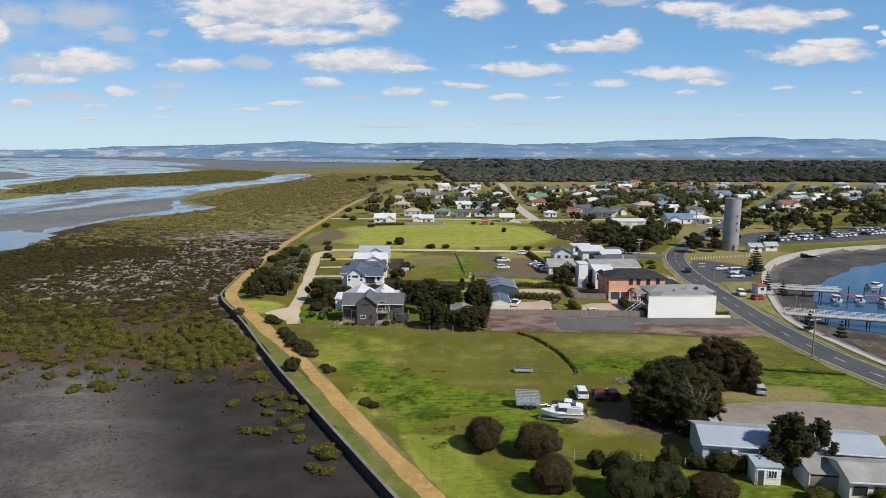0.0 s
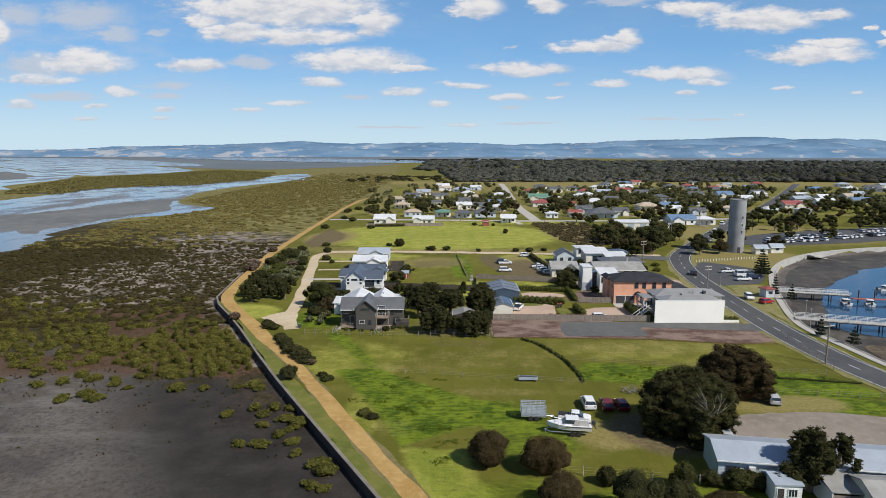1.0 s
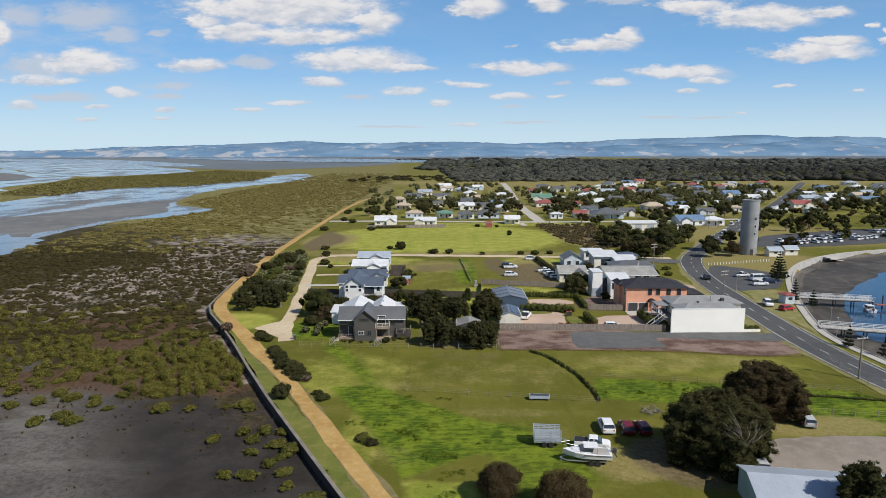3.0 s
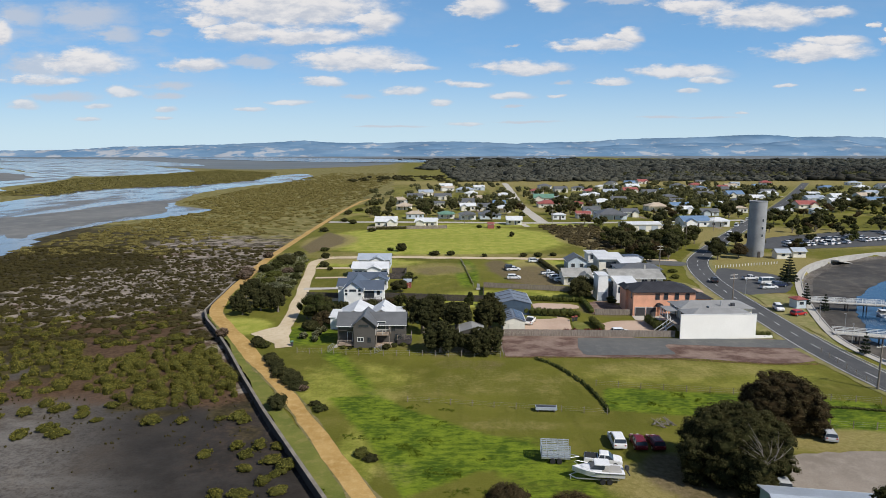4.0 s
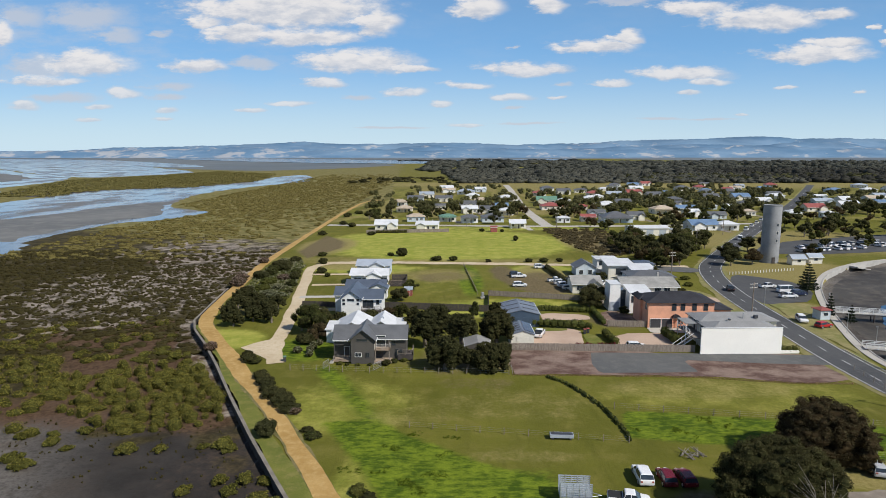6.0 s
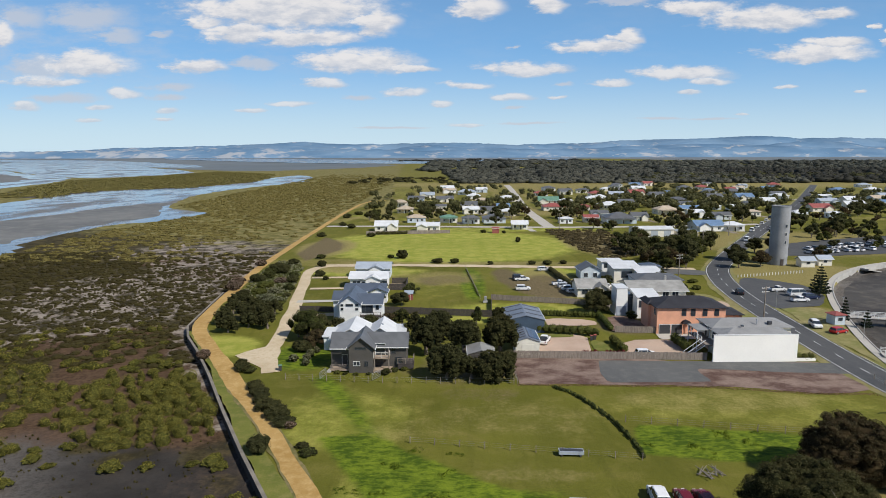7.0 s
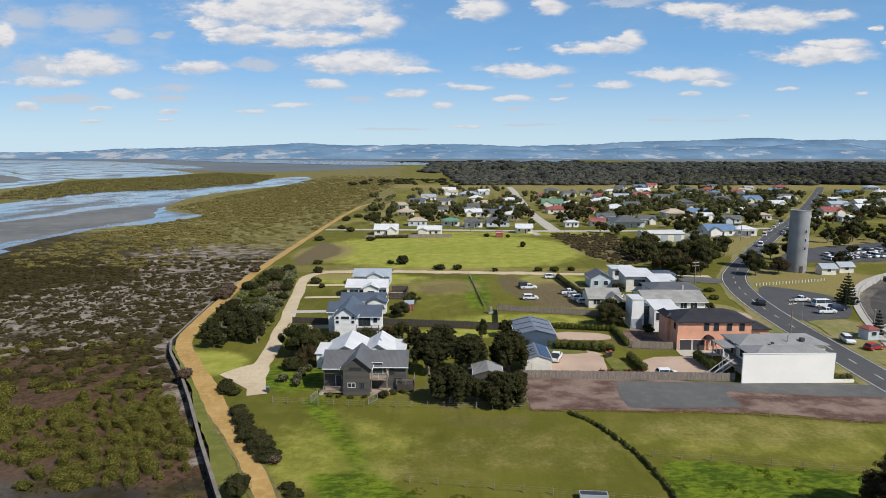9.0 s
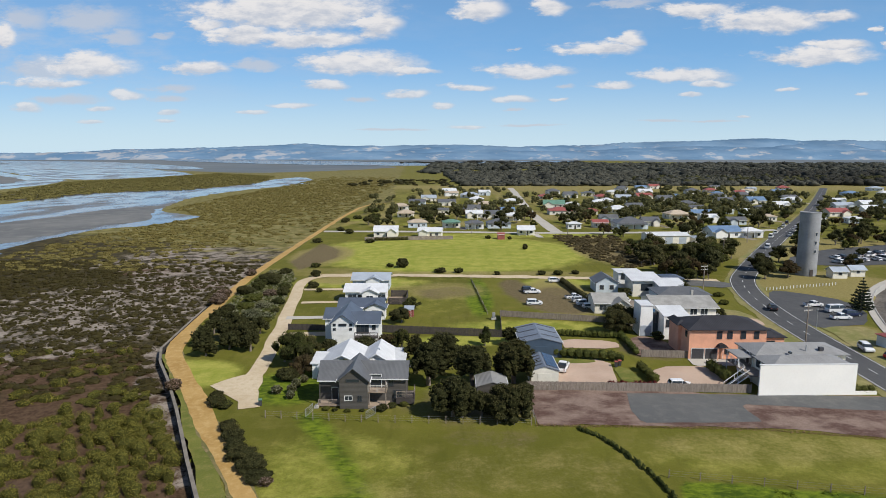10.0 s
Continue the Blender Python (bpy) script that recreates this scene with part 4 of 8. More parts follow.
patch("court_lawn", [(26.6, 148), (27, 157), (29.8, 156), (30.4, 147)], 0.085, M["verge"], 0.15, 32, label="small green lawn", category="lawn")

# ---- water ----
patch("harbour_water", [(420, 304), (161, 227.5), (146, 219), (132, 206.6), (121.7, 197), (110.2, 184), (100.2, 168), (96, 158.4), (90.5, 151), (89, 143.5), (96, 136.5), (112, 129), (140, 119), (300, 100), (1500, 90), (1500, 310)], -1.5, M["water_blue"], 0.5, 40, 2.5, label="calm blue harbour water", category="water")
patch("harbour_mud", [(84, 118), (82.5, 138.5), (92, 167), (100.6, 188), (113, 210), (128, 228.6), (150, 244.4), (184, 257), (300, 279), (300, 262), (170, 228), (140, 208), (120, 185), (108, 165), (97, 148), (95, 120)], -1.56, M["mud"], 0.3, 41, 2.5, label="dark exposed harbour mud", category="mud")
patch("tidal_channel", [(-182, 254), (-190, 286), (-194, 340), (-187, 379), (-172, 386), (-157, 430), (-166, 449), (-207, 478), (-224, 552), (-239, 605), (-227, 757), (-187, 831), (-197, 957), (-252, 1127), (-276, 1010), (-259, 863), (-295, 728), (-343, 699), (-368, 647), (-356, 568), (-350, 488), (-420, 380), (-420, 250)], -0.96, M["water_flat"], 1.5, 42, 6, label="shallow tidal channel with a wet sheen", category="water")
patch("wet_flat", [(-236, 322), (-201, 304), (-178, 288), (-169, 262), (-178, 246), (-200, 236), (-300, 230), (-420, 300), (-330, 318)], -0.93, M["water_flat"], 2.5, 53, 4, label="thin sheet of tidal water over the mud", category="water")
patch("mud_shoal", [(83, 96), (84.6, 112), (83.8, 124), (88, 133), (94, 131), (99, 122), (112, 115), (130, 100), (120, 84), (96, 78)], -1.46, M["mud_brown"], 0.8, 54, 2, label="brown mud bank at the harbour edge", category="mud")
patch("mud_bank", [(-197, 300), (-201, 322), (-193, 392), (-181, 423), (-208, 468), (-221, 537), (-247, 500), (-256, 422), (-275, 378), (-330, 330), (-280, 290)], -0.94, M["mud_pale"], 2.0, 43, 5, label="grey mud bank beside the channel", category="mud")
patch("tidal_creek", [(-440, 640), (-497, 698), (-507, 786), (-553, 956), (-684, 1126), (-729, 1125), (-1065, 1508), (-1300, 1500), (-1000, 900), (-700, 650)], -0.955, M["water_flat"], 3, 48, 10, label="winding tidal creek", category="water")
patch("tidal_lagoon", [(-1065, 1508), (-746, 1155), (-563, 977), (-503, 1046), (-482, 1254), (-659, 1509), (-1025, 1978), (-1548, 2696), (-2161, 3066), (-3600, 2600), (-2400, 1700)], -0.95, M["water_flat"], 4, 44, 14, label="wide shallow lagoon", category="water")
patch("sand_bar", [(-980, 1300), (-861, 1218), (-655, 1010), (-598, 916), (-590, 830), (-680, 820), (-1100, 1100)], -0.90, M["mud_pale"], 4, 45, 12, label="dark sand bar", category="mud")
patch("far_flats", [(-4500, 1800), (-2000, 2400), (-1200, 2300), (-700, 1560), (-420, 1300), (-250, 1500), (-100, 2000), (-800, 2600), (-1800, 4700), (-4800, 4800)], -0.92, M["far_flat"], 5, 49, 40, label="far tidal flats tinted blue-grey for haze", category="mud")
patch("far_lagoon", [(-4400, 2900), (-2300, 2900), (-1500, 2350), (-900, 1750), (-700, 1620), (-620, 1700), (-1000, 2250), (-1700, 3100), (-2600, 3500), (-4500, 3700)], -0.88, M["water_flat"], 5, 51, 40, label="far pale water over the flats", category="water")
patch("inlet", [(-1467, 3300), (-521, 2173), (-32, 1985), (60, 2250), (511, 2704), (674, 3500), (300, 3300), (-64, 2548), (-852, 3561), (-2080, 4677)], 0.2, M["water_flat"], 5, 46, 30, label="distant pale inlet", category="water")
patch("far_plain", [(-1200, 3700), (0, 2700), (700, 3600), (1100, 2400), (4500, 2300), (4900, 4950), (-4800, 4950), (-4800, 4700)], 0.3, M["far_flat"], 8, 52, 60, label="far plain below the hills, tinted blue-grey for haze", category="ground")

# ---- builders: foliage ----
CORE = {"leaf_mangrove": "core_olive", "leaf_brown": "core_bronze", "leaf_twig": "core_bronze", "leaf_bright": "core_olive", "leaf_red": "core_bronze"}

def ico(sub=1):
    bm = bmesh.new()
    bmesh.ops.create_icosphere(bm, subdivisions=sub, radius=1)
    v = np.array([q.co[:] for q in bm.verts])
    f = [tuple(q.index for q in fc.verts) for fc in bm.faces]
    bm.free()
    return v, f


ICO1, ICO2 = ico(1), ico(2)


def leaves(mb, lobes, per_area, size, rng, core=0.88, ball=None, flat=0.6, inner=None):
    """Fill lobes ((centre), (radii)) with a dark lumpy core and many small leaf clumps round it."""
    bv, bf = ball or ICO1
    for c, r in lobes:
        c, r = np.array(c), np.array(r)
        if core:
            lump = 1 + rng.normal(size=(len(bv), 1)) * 0.10
            (inner or mb).add((c + bv * r * core * lump).tolist(), bf)
        k = max(6, int(per_area * (r[0] * r[1] + r[0] * r[2] + r[1] * r[2]) * 4))
        d = rng.normal(size=(k, 3))
        d /= np.linalg.norm(d, axis=1)[:, None]
        d[:, 2] = np.where(d[:, 2] < -0.5, -d[:, 2], d[:, 2])
        pos = c + d * r * rng.uniform(0.84, 1.05, (k, 1))
        nrm = d + rng.normal(size=(k, 3)) * flat
        nrm /= np.linalg.norm(nrm, axis=1)[:, None]
        t1 = np.cross(nrm, rng.normal(size=(k, 3)))
        t1 /= np.linalg.norm(t1, axis=1)[:, None] + 1e-9
        t2 = np.cross(nrm, t1)
        s = size * rng.uniform(0.55, 1.35, (k, 1))
        t1, t2 = t1 * s, t2 * s * rng.uniform(0.5, 0.9, (k, 1))
        o = len(mb.v)
        q = np.stack([pos - t1, pos - t2 * 0.8, pos + t1, pos + t2], 1).reshape(-1, 3)
        mb.v += q.tolist()
        mb.f += (np.arange(k * 4).reshape(-1, 4) + o).tolist()
    return mb


def lobed(rng, n, rx, ry, z0, z1, fill=0.34):
    """Lobes that together make an uneven crown between two heights."""
    out = []
    for _ in range(n):
        a, q = rng.uniform(0, 6.283), math.sqrt(rng.uniform(0.02, 1))
        h = rng.uniform(0, 1)
        belt = math.sin(math.pi * (0.22 + 0.70 * h)) * 0.80
        s = rng.uniform(0.7, 1.25) * fill
        out.append(((rx * q * belt * math.cos(a), ry * q * belt * math.sin(a), z0 + (z1 - z0) * (0.18 + 0.68 * h)), (rx * s, ry * s, (z1 - z0) * s * 0.62)))
    return out


def tree(name, label, m, rx, ry, height, clear, leaf, seed, lobes=14, dense=5.0, size=0.26, limbs=6, bark="bark", group="", lean=0.0, bare_limbs=0, category="tree"):
    """Tapered trunk, forking limbs and a crown of small clumps."""
    rng = np.random.default_rng(seed)
    t = thing(name, m, label, category, group)
    trunk = MB()
    r0 = max(0.06, height * 0.035)
    top = Vector((lean, 0, clear + (height - clear) * 0.35))
    trunk.tube((0, 0, -0.1), (lean * 0.4, 0, clear * 0.7), r0 * 1.25, r0 * 0.85)
    trunk.tube((lean * 0.4, 0, clear * 0.68), top, r0 * 0.85, r0 * 0.45)
    part("trunk", trunk, M[bark], t)
    for k in range(limbs):
        a = 6.283 * k / limbs + rng.uniform(-0.4, 0.4)
        f = rng.uniform(0.4, 0.8)
        p0 = Vector((lean * 0.5, 0, clear * rng.uniform(0.6, 1.0)))
        p1 = p0 + Vector((rx * f * 0.5 * math.cos(a), ry * f * 0.5 * math.sin(a), (height - clear) * 0.3))
        p2 = p1 + Vector((rx * f * 0.45 * math.cos(a + 0.3), ry * f * 0.45 * math.sin(a + 0.3), (height - clear) * 0.25))
        part("limb", MB().tube(p0, p1, r0 * 0.45, r0 * 0.28, 6).tube(p1, p2, r0 * 0.28, r0 * 0.1, 6), M[bark], t)
    for k in range(bare_limbs):
        a = rng.uniform(3.6, 5.6)
        p0 = Vector((0, 0, height * 0.45))
        p1 = p0 + Vector((rx * 0.5 * math.cos(a), ry * 0.86 * math.sin(a), height * rng.uniform(0.12, 0.42)))
        p2 = p1 + Vector((rx * 0.25 * math.cos(a + rng.uniform(-0.6, 0.6)), ry * 0.22 * math.sin(a), height * rng.uniform(0.02, 0.14)))
        part("bare_limb", MB().tube(p0, p1, 0.07, 0.045, 5).tube(p1, p2, 0.045, 0.015, 5), M["bark_pale"], t, "bleached bare limb")
    inside_mass = MB()
    crown = leaves(MB(), inner=inside_mass, core=0.82, lobes=[((c[0] + lean, c[1], c[2]), r) for c, r in lobed(rng, lobes, rx, ry, clear, height)], per_area=dense, size=size, rng=rng)
    part("crown", crown, M[leaf], t)
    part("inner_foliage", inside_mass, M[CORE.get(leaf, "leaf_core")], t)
    return t


def gum_tree(label, m, rx, ry, height, leaf, seed, masses=11, knots=26, dense=20, size=0.10, bare_limbs=0, skirt=0.6, name="gum_tree", category="tree", group="", limbs=1):
    """A broad tree: several foliage masses at their own heights, each knotted with small clumps, so that gaps and shade show between them."""
    rng = np.random.default_rng(seed)
    t = thing(name, m, label, category, group)
    r0 = height * 0.045
    part("trunk", MB().tube((0, 0, -0.1), (0.2, 0, height * 0.3), r0 * 1.2, r0).tube((0.2, 0, height * 0.29), (0.1, 0.2, height * 0.62), r0, r0 * 0.5), M["bark"], t)
    lob, inner = [], []
    for k in range(masses):
        a = 2.4 * k + rng.uniform(-0.35, 0.35)
        q = math.sqrt((k + 0.35) / masses)
        r = rx * rng.uniform(0.26, 0.40) * (1.12 - 0.3 * q)
        cx, cy = (rx - r) * q * math.cos(a), (ry - r * 0.9) * q * math.sin(a)
        crest = height * math.sqrt(max(0.05, 1 - 0.62 * q * q)) * rng.uniform(0.86, 1.0)
        cz = max(crest - r * 0.8, skirt + r * 0.5)
        if k % limbs == 0:
            part("limb", MB().tube((0.15, 0, height * rng.uniform(0.15, 0.4)), (cx * 0.55, cy * 0.55, cz * 0.72), r0 * 0.5, r0 * 0.3, 6).tube((cx * 0.55, cy * 0.55, cz * 0.71), (cx, cy, cz), r0 * 0.3, r0 * 0.1, 6), M["bark"], t)
        down = cz - r * 0.6 - skirt
        tiers = [(cx, cy, cz, r)] + ([(cx * 1.02, cy * 1.02, cz - r * 0.95, r * 0.92)] if down > 0.8 else []) + ([(cx * 0.98, cy * 0.98, cz - r * 1.8, r * 0.8)] if down > 2.2 else [])
        for x, y, z, s in tiers:
            inner.append(((x, y, z), (s * 0.78, s * 0.78, s * 0.66)))
            for _ in range(knots):
                d = rng.normal(size=3)
                d /= np.linalg.norm(d)
                d[2] = d[2] if d[2] > -0.45 else -d[2]
                w = s * rng.uniform(0.17, 0.36)
                o = rng.uniform(0.72, 1.04)
                lob.append(((x + d[0] * s * o, y + d[1] * s * o, max(z + d[2] * s * o * 0.86, 0.3)), (w, w, w * rng.uniform(0.55, 0.85))))
    inside_mass = MB()
    crown = leaves(MB(), lob, dense, size, rng, core=0.62, inner=inside_mass, flat=0.9)
    leaves(crown, inner, dense * 0.25, size, rng, core=0.9, ball=ICO2, inner=inside_mass)
    part("crown", crown, M[leaf], t)
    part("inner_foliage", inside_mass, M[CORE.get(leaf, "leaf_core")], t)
    for k in range(bare_limbs):
        a = math.radians(25 + 130 * (k + rng.uniform(0.1, 0.9)) / bare_limbs)
        reach = rng.uniform(0.7, 1.15)
        p0 = Vector((rx * 0.12 + rng.normal() * 0.3, -ry * 0.86, height * 0.50))
        p1 = p0 + Vector((rx * 0.24 * reach * math.cos(a), ry * 0.06 - 0.35, height * 0.21 * reach * math.sin(a)))
        p2 = p1 + Vector((rx * 0.26 * reach * math.cos(a + rng.uniform(-0.25, 0.25)), ry * 0.30 * math.sin(a), height * 0.17 * reach * math.sin(a)))
        p3 = p1 + Vector((rx * 0.16 * math.cos(a + 0.5), ry * 0.14 * math.sin(a), height * 0.12 * math.sin(a + 0.2)))
        part("bare_limb", MB().tube(p0, p1, 0.03, 0.022, 5).tube(p1, p2, 0.022, 0.008, 5).tube(p1, p3, 0.016, 0.007, 5), M["bark_pale"], t, "bleached bare limb")
    return t


def shrub(name, label, m, rx, ry, height, leaf, seed, lobes=6, dense=6.0, size=0.2, group="", category="shrub"):
    rng = np.random.default_rng(seed)
    t = thing(name, m, label, category, group)
    part("stem", MB().tube((0, 0, -0.05), (0, 0, height * 0.5), 0.07, 0.03, 6), M["bark"], t)
    lob = [((0, 0, height * 0.34), (rx * 0.86, ry * 0.86, height * 0.56))]
    for _ in range(lobes * 2):
        d = rng.normal(size=3)
        d /= np.linalg.norm(d)
        d[2] = abs(d[2]) - 0.25
        q = rng.uniform(0.24, 0.42)
        lob.append(((rx * 0.74 * d[0], ry * 0.74 * d[1], height * (0.38 + 0.46 * d[2])), (rx * q, ry * q, height * q * 0.62)))
    inside_mass = MB()
    part("crown", leaves(MB(), lob, dense, size, rng, inner=inside_mass), M[leaf], t)
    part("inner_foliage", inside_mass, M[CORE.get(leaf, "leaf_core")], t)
    return t


def norfolk_pine(m, height, spread, seed, tiers=9, label="dark green Norfolk Island pine with tiered branches"):
    rng = np.random.default_rng(seed)
    t = thing("norfolk_pine", m, label, "tree", "pines by the promenade")
    part("trunk", MB().tube((0, 0, -0.1), (0, 0, height), height * 0.022, 0.03), M["bark"], t)
    for k in range(tiers):
        f = k / (tiers - 1)
        z = height * (0.12 + 0.82 * f)
        reach = spread * (1 - f) ** 0.8 + 0.12
        mb = MB()
        for j in range(9):
            a = 6.283 * j / 9 + rng.uniform(-0.2, 0.2)
            L = reach * rng.uniform(0.8, 1.08)
            lob = [((L * s * math.cos(a), L * s * math.sin(a), z + 0.12 * L * s * s + rng.uniform(-0.05, 0.05)), (L * 0.20, L * 0.20, 0.16 + 0.03 * height * (1 - f) * 0.5)) for s in (0.3, 0.58, 0.86)]
            mb.tube((0, 0, z), (L * math.cos(a), L * math.sin(a), z + 0.12 * L), 0.05, 0.02, 5)
            leaves(mb, lob, 9.0, 0.11, rng, 0.7)
        part("branch_tier", mb, M["leaf_blue"], t)
    return t


def hedge(a, b, width, height, leaf, seed, label, lumps=1.0):
    rng = np.random.default_rng(seed)
    a, b = Vector((*a, 0)), Vector((*b, 0))
    n = max(2, int((b - a).length / (width * 0.7 * lumps)))
    t = thing("hedge", Matrix.Translation(a), label, "hedge")
    lob = []
    for k in range(n + 1):
        p = (b - a) * (k / n)
        h = height * rng.uniform(0.86, 1.1)
        lob.append(((p.x + rng.uniform(-.1, .1), p.y + rng.uniform(-.1, .1), h * 0.5), (width * 0.58, width * 0.58, h * 0.52)))
    part("foliage", leaves(MB(), lob, 12, 0.10, rng, 0.88, flat=0.4), M[leaf], t)
    return t


# ---- builders: houses ----
def gable_roof(mb, w, d, h, rise, over, axis, x, y, thick=0.14):
    """Two slopes; axis is the direction of the ridge."""
    half = (d if axis == "x" else w) / 2
    run = (w if axis == "x" else d) / 2 + over
    e = half + over
    drop = rise * over / half
    c = y if axis == "x" else x
    prof = [(c - e, h - drop), (c, h + rise), (c + e, h - drop), (c + e, h - drop + thick), (c, h + rise + thick), (c - e, h - drop + thick)]
    o = x if axis == "x" else y
    return mb.extrude(prof, axis, o - run, o + run)


def hip_roof(mb, w, d, h, rise, over, x, y, thick=0.14):
    W2, D2 = w / 2 + over, d / 2 + over
    r = min(W2, D2)
    ex, ey = (W2 - r, 0) if W2 > D2 else (0, D2 - r)
    low = [(-W2, -D2), (W2, -D2), (W2, D2), (-W2, D2)]
    vs = [(x + a, y + b, h - 0.05) for a, b in low] + [(x + a, y + b, h - 0.05 + thick) for a, b in low]
    vs += [(x - ex, y - ey, h + rise), (x + ex, y + ey, h + rise)]
    fs = [(3, 2, 1, 0)] + [(i, (i + 1) % 4, 4 + (i + 1) % 4, 4 + i) for i in range(4)]
    fs += [(4, 5, 9, 8), (6, 7, 8, 9), (5, 6, 9), (7, 4, 8)] if W2 > D2 else [(4, 5, 8), (6, 7, 9), (5, 6, 9, 8), (7, 4, 8, 9)]
    return mb.add(vs, fs)


def wing(house, w, d, h, rise, kind, x=0, y=0, wall="white_wall", roof="roof_grey", over=0.45, base=0.0, roof_label=""):
    """One block of a house with its own roof; kind: x, y (ridge), hip, flat, skew."""
    mb = MB()
    if kind == "x":
        mb.extrude([(y - d / 2, base), (y + d / 2, base), (y + d / 2, h), (y, h + rise), (y - d / 2, h)], "x", x - w / 2, x + w / 2)
    elif kind == "y":
        mb.extrude([(x - w / 2, base), (x + w / 2, base), (x + w / 2, h), (x, h + rise), (x - w / 2, h)], "y", y - d / 2, y + d / 2)
    else:
        mb.box(x - w / 2, x + w / 2, y - d / 2, y + d / 2, base, h)
    normals_out(part("wall", mb, M[wall], house))
    rb = MB()
    if kind in "xy":
        gable_roof(rb, w, d, h, rise, over, kind, x, y)
    elif kind == "hip":
        hip_roof(rb, w, d, h, rise, over, x, y)
    elif kind == "flat":
        rb.box(x - w / 2 - over, x + w / 2 + over, y - d / 2 - over, y + d / 2 + over, h, h + 0.2)
    elif kind == "skew":
        rb.extrude([(y - d / 2 - over, h), (y + d / 2 + over, h + rise), (y + d / 2 + over, h + rise + 0.16), (y - d / 2 - over, h + 0.16)], "x", x - w / 2 - over, x + w / 2 + over)
        normals_out(part("wall", MB().extrude([(y - d / 2, h - 0.01), (y + d / 2, h - 0.01), (y + d / 2, h + rise * (d / (d + 2 * over)))], "x", x - w / 2 + 0.01, x + w / 2 - 0.01), M[wall], house))
    normals_out(part("roof", rb, M[roof], house, roof_label))
    if kind == "x":
        drop = rise * over / (d / 2)
        for s in (-1, 1):
            e = y + s * (d / 2 + over + 0.05)
            part("gutter", MB().box(x - w / 2 - over, x + w / 2 + over, e - 0.06, e + 0.06, h - drop - 0.04, h - drop + 0.1), M["trim"], house)
    elif kind == "y":
        drop = rise * over / (w / 2)
        for s in (-1, 1):
            e = x + s * (w / 2 + over + 0.05)
            part("gutter", MB().box(e - 0.06, e + 0.06, y - d / 2 - over, y + d / 2 + over, h - drop - 0.04, h - drop + 0.1), M["trim"], house)


def lattice(xs, zs, y0, y1, m):
    """A frame in one piece: bars between the lines xs and zs, open in every second field."""
    mb, nx, nz = MB(), len(xs), len(zs)
    vs = [(x, y, z) for y in (y0, y1) for z in zs for x in xs]

    def solid(i, k):
        return 0 <= i < nx - 1 and 0 <= k < nz - 1 and not (i % 2 and k % 2)

    def at(i, k, back):
        return back * nx * nz + k * nx + i
    fs = []
    for i in range(nx - 1):
        for k in range(nz - 1):
            if not solid(i, k):
                continue
            fs.append((at(i, k, 0), at(i + 1, k, 0), at(i + 1, k + 1, 0), at(i, k + 1, 0)))
            fs.append((at(i, k + 1, 1), at(i + 1, k + 1, 1), at(i + 1, k, 1), at(i, k, 1)))
            for a, b, di, dk in (((i, k), (i + 1, k), 0, -1), ((i + 1, k), (i + 1, k + 1), 1, 0), ((i + 1, k + 1), (i, k + 1), 0, 1), ((i, k + 1), (i, k), -1, 0)):
                if not solid(i + di, k + dk):
                    fs.append((at(*a, 1), at(*b, 1), at(*b, 0), at(*a, 0)))
    return mb.add(vs, fs, m)


def window(house, x, y, z, w, h, face="-y", frame_mat="trim", bars=1):
    """A framed pane set proud of a wall; face: the way it looks."""
    turn = {"-y": 0, "x": 90, "y": 180, "-x": -90}[face]
    m = Matrix.Translation((x, y, z)) @ Matrix.Rotation(radians(turn), 4, "Z")
    t = 0.07
    xs = [-w / 2 - t, -w / 2]
    for k in range(1, bars):
        q = -w / 2 + w * k / bars
        xs += [q - 0.025, q + 0.025]
    xs += [w / 2, w / 2 + t]
    f = lattice(xs, [-h / 2 - t, -h / 2, h / 2, h / 2 + t], -0.06, 0.02, m)
    o = part("window", f, M[frame_mat], house)
    part("pane", MB().box(-w / 2, w / 2, -0.025, 0.01, -h / 2, h / 2, m), M["glass"], o, "dark glass pane")
    return o


def door(house, x, y, w, h, face="-y", mat="timber_dark", z=0.0, name="door"):
    turn = {"-y": 0, "x": 90, "y": 180, "-x": -90}[face]
    m = Matrix.Translation((x, y, z)) @ Matrix.Rotation(radians(turn), 4, "Z")
    mb = MB().box(-w / 2, w / 2, -0.04, 0.02, 0.02, h, m)
    for k in range(4):
        zz = 0.1 + (h - 0.2) * k / 4
        mb.box(-w / 2 + 0.1, w / 2 - 0.1, -0.06, -0.03, zz + 0.04, zz + (h - 0.2) / 4 - 0.04, m)
    o = part(name, mb, M[mat], house)
    part("door_frame", MB().box(-w / 2 - 0.08, -w / 2, -0.07, 0.02, 0, h + 0.08, m).box(w / 2, w / 2 + 0.08, -0.07, 0.02, 0, h + 0.08, m).box(-w / 2, w / 2, -0.07, 0.02, h, h + 0.08, m), M["trim"], o)
    return o


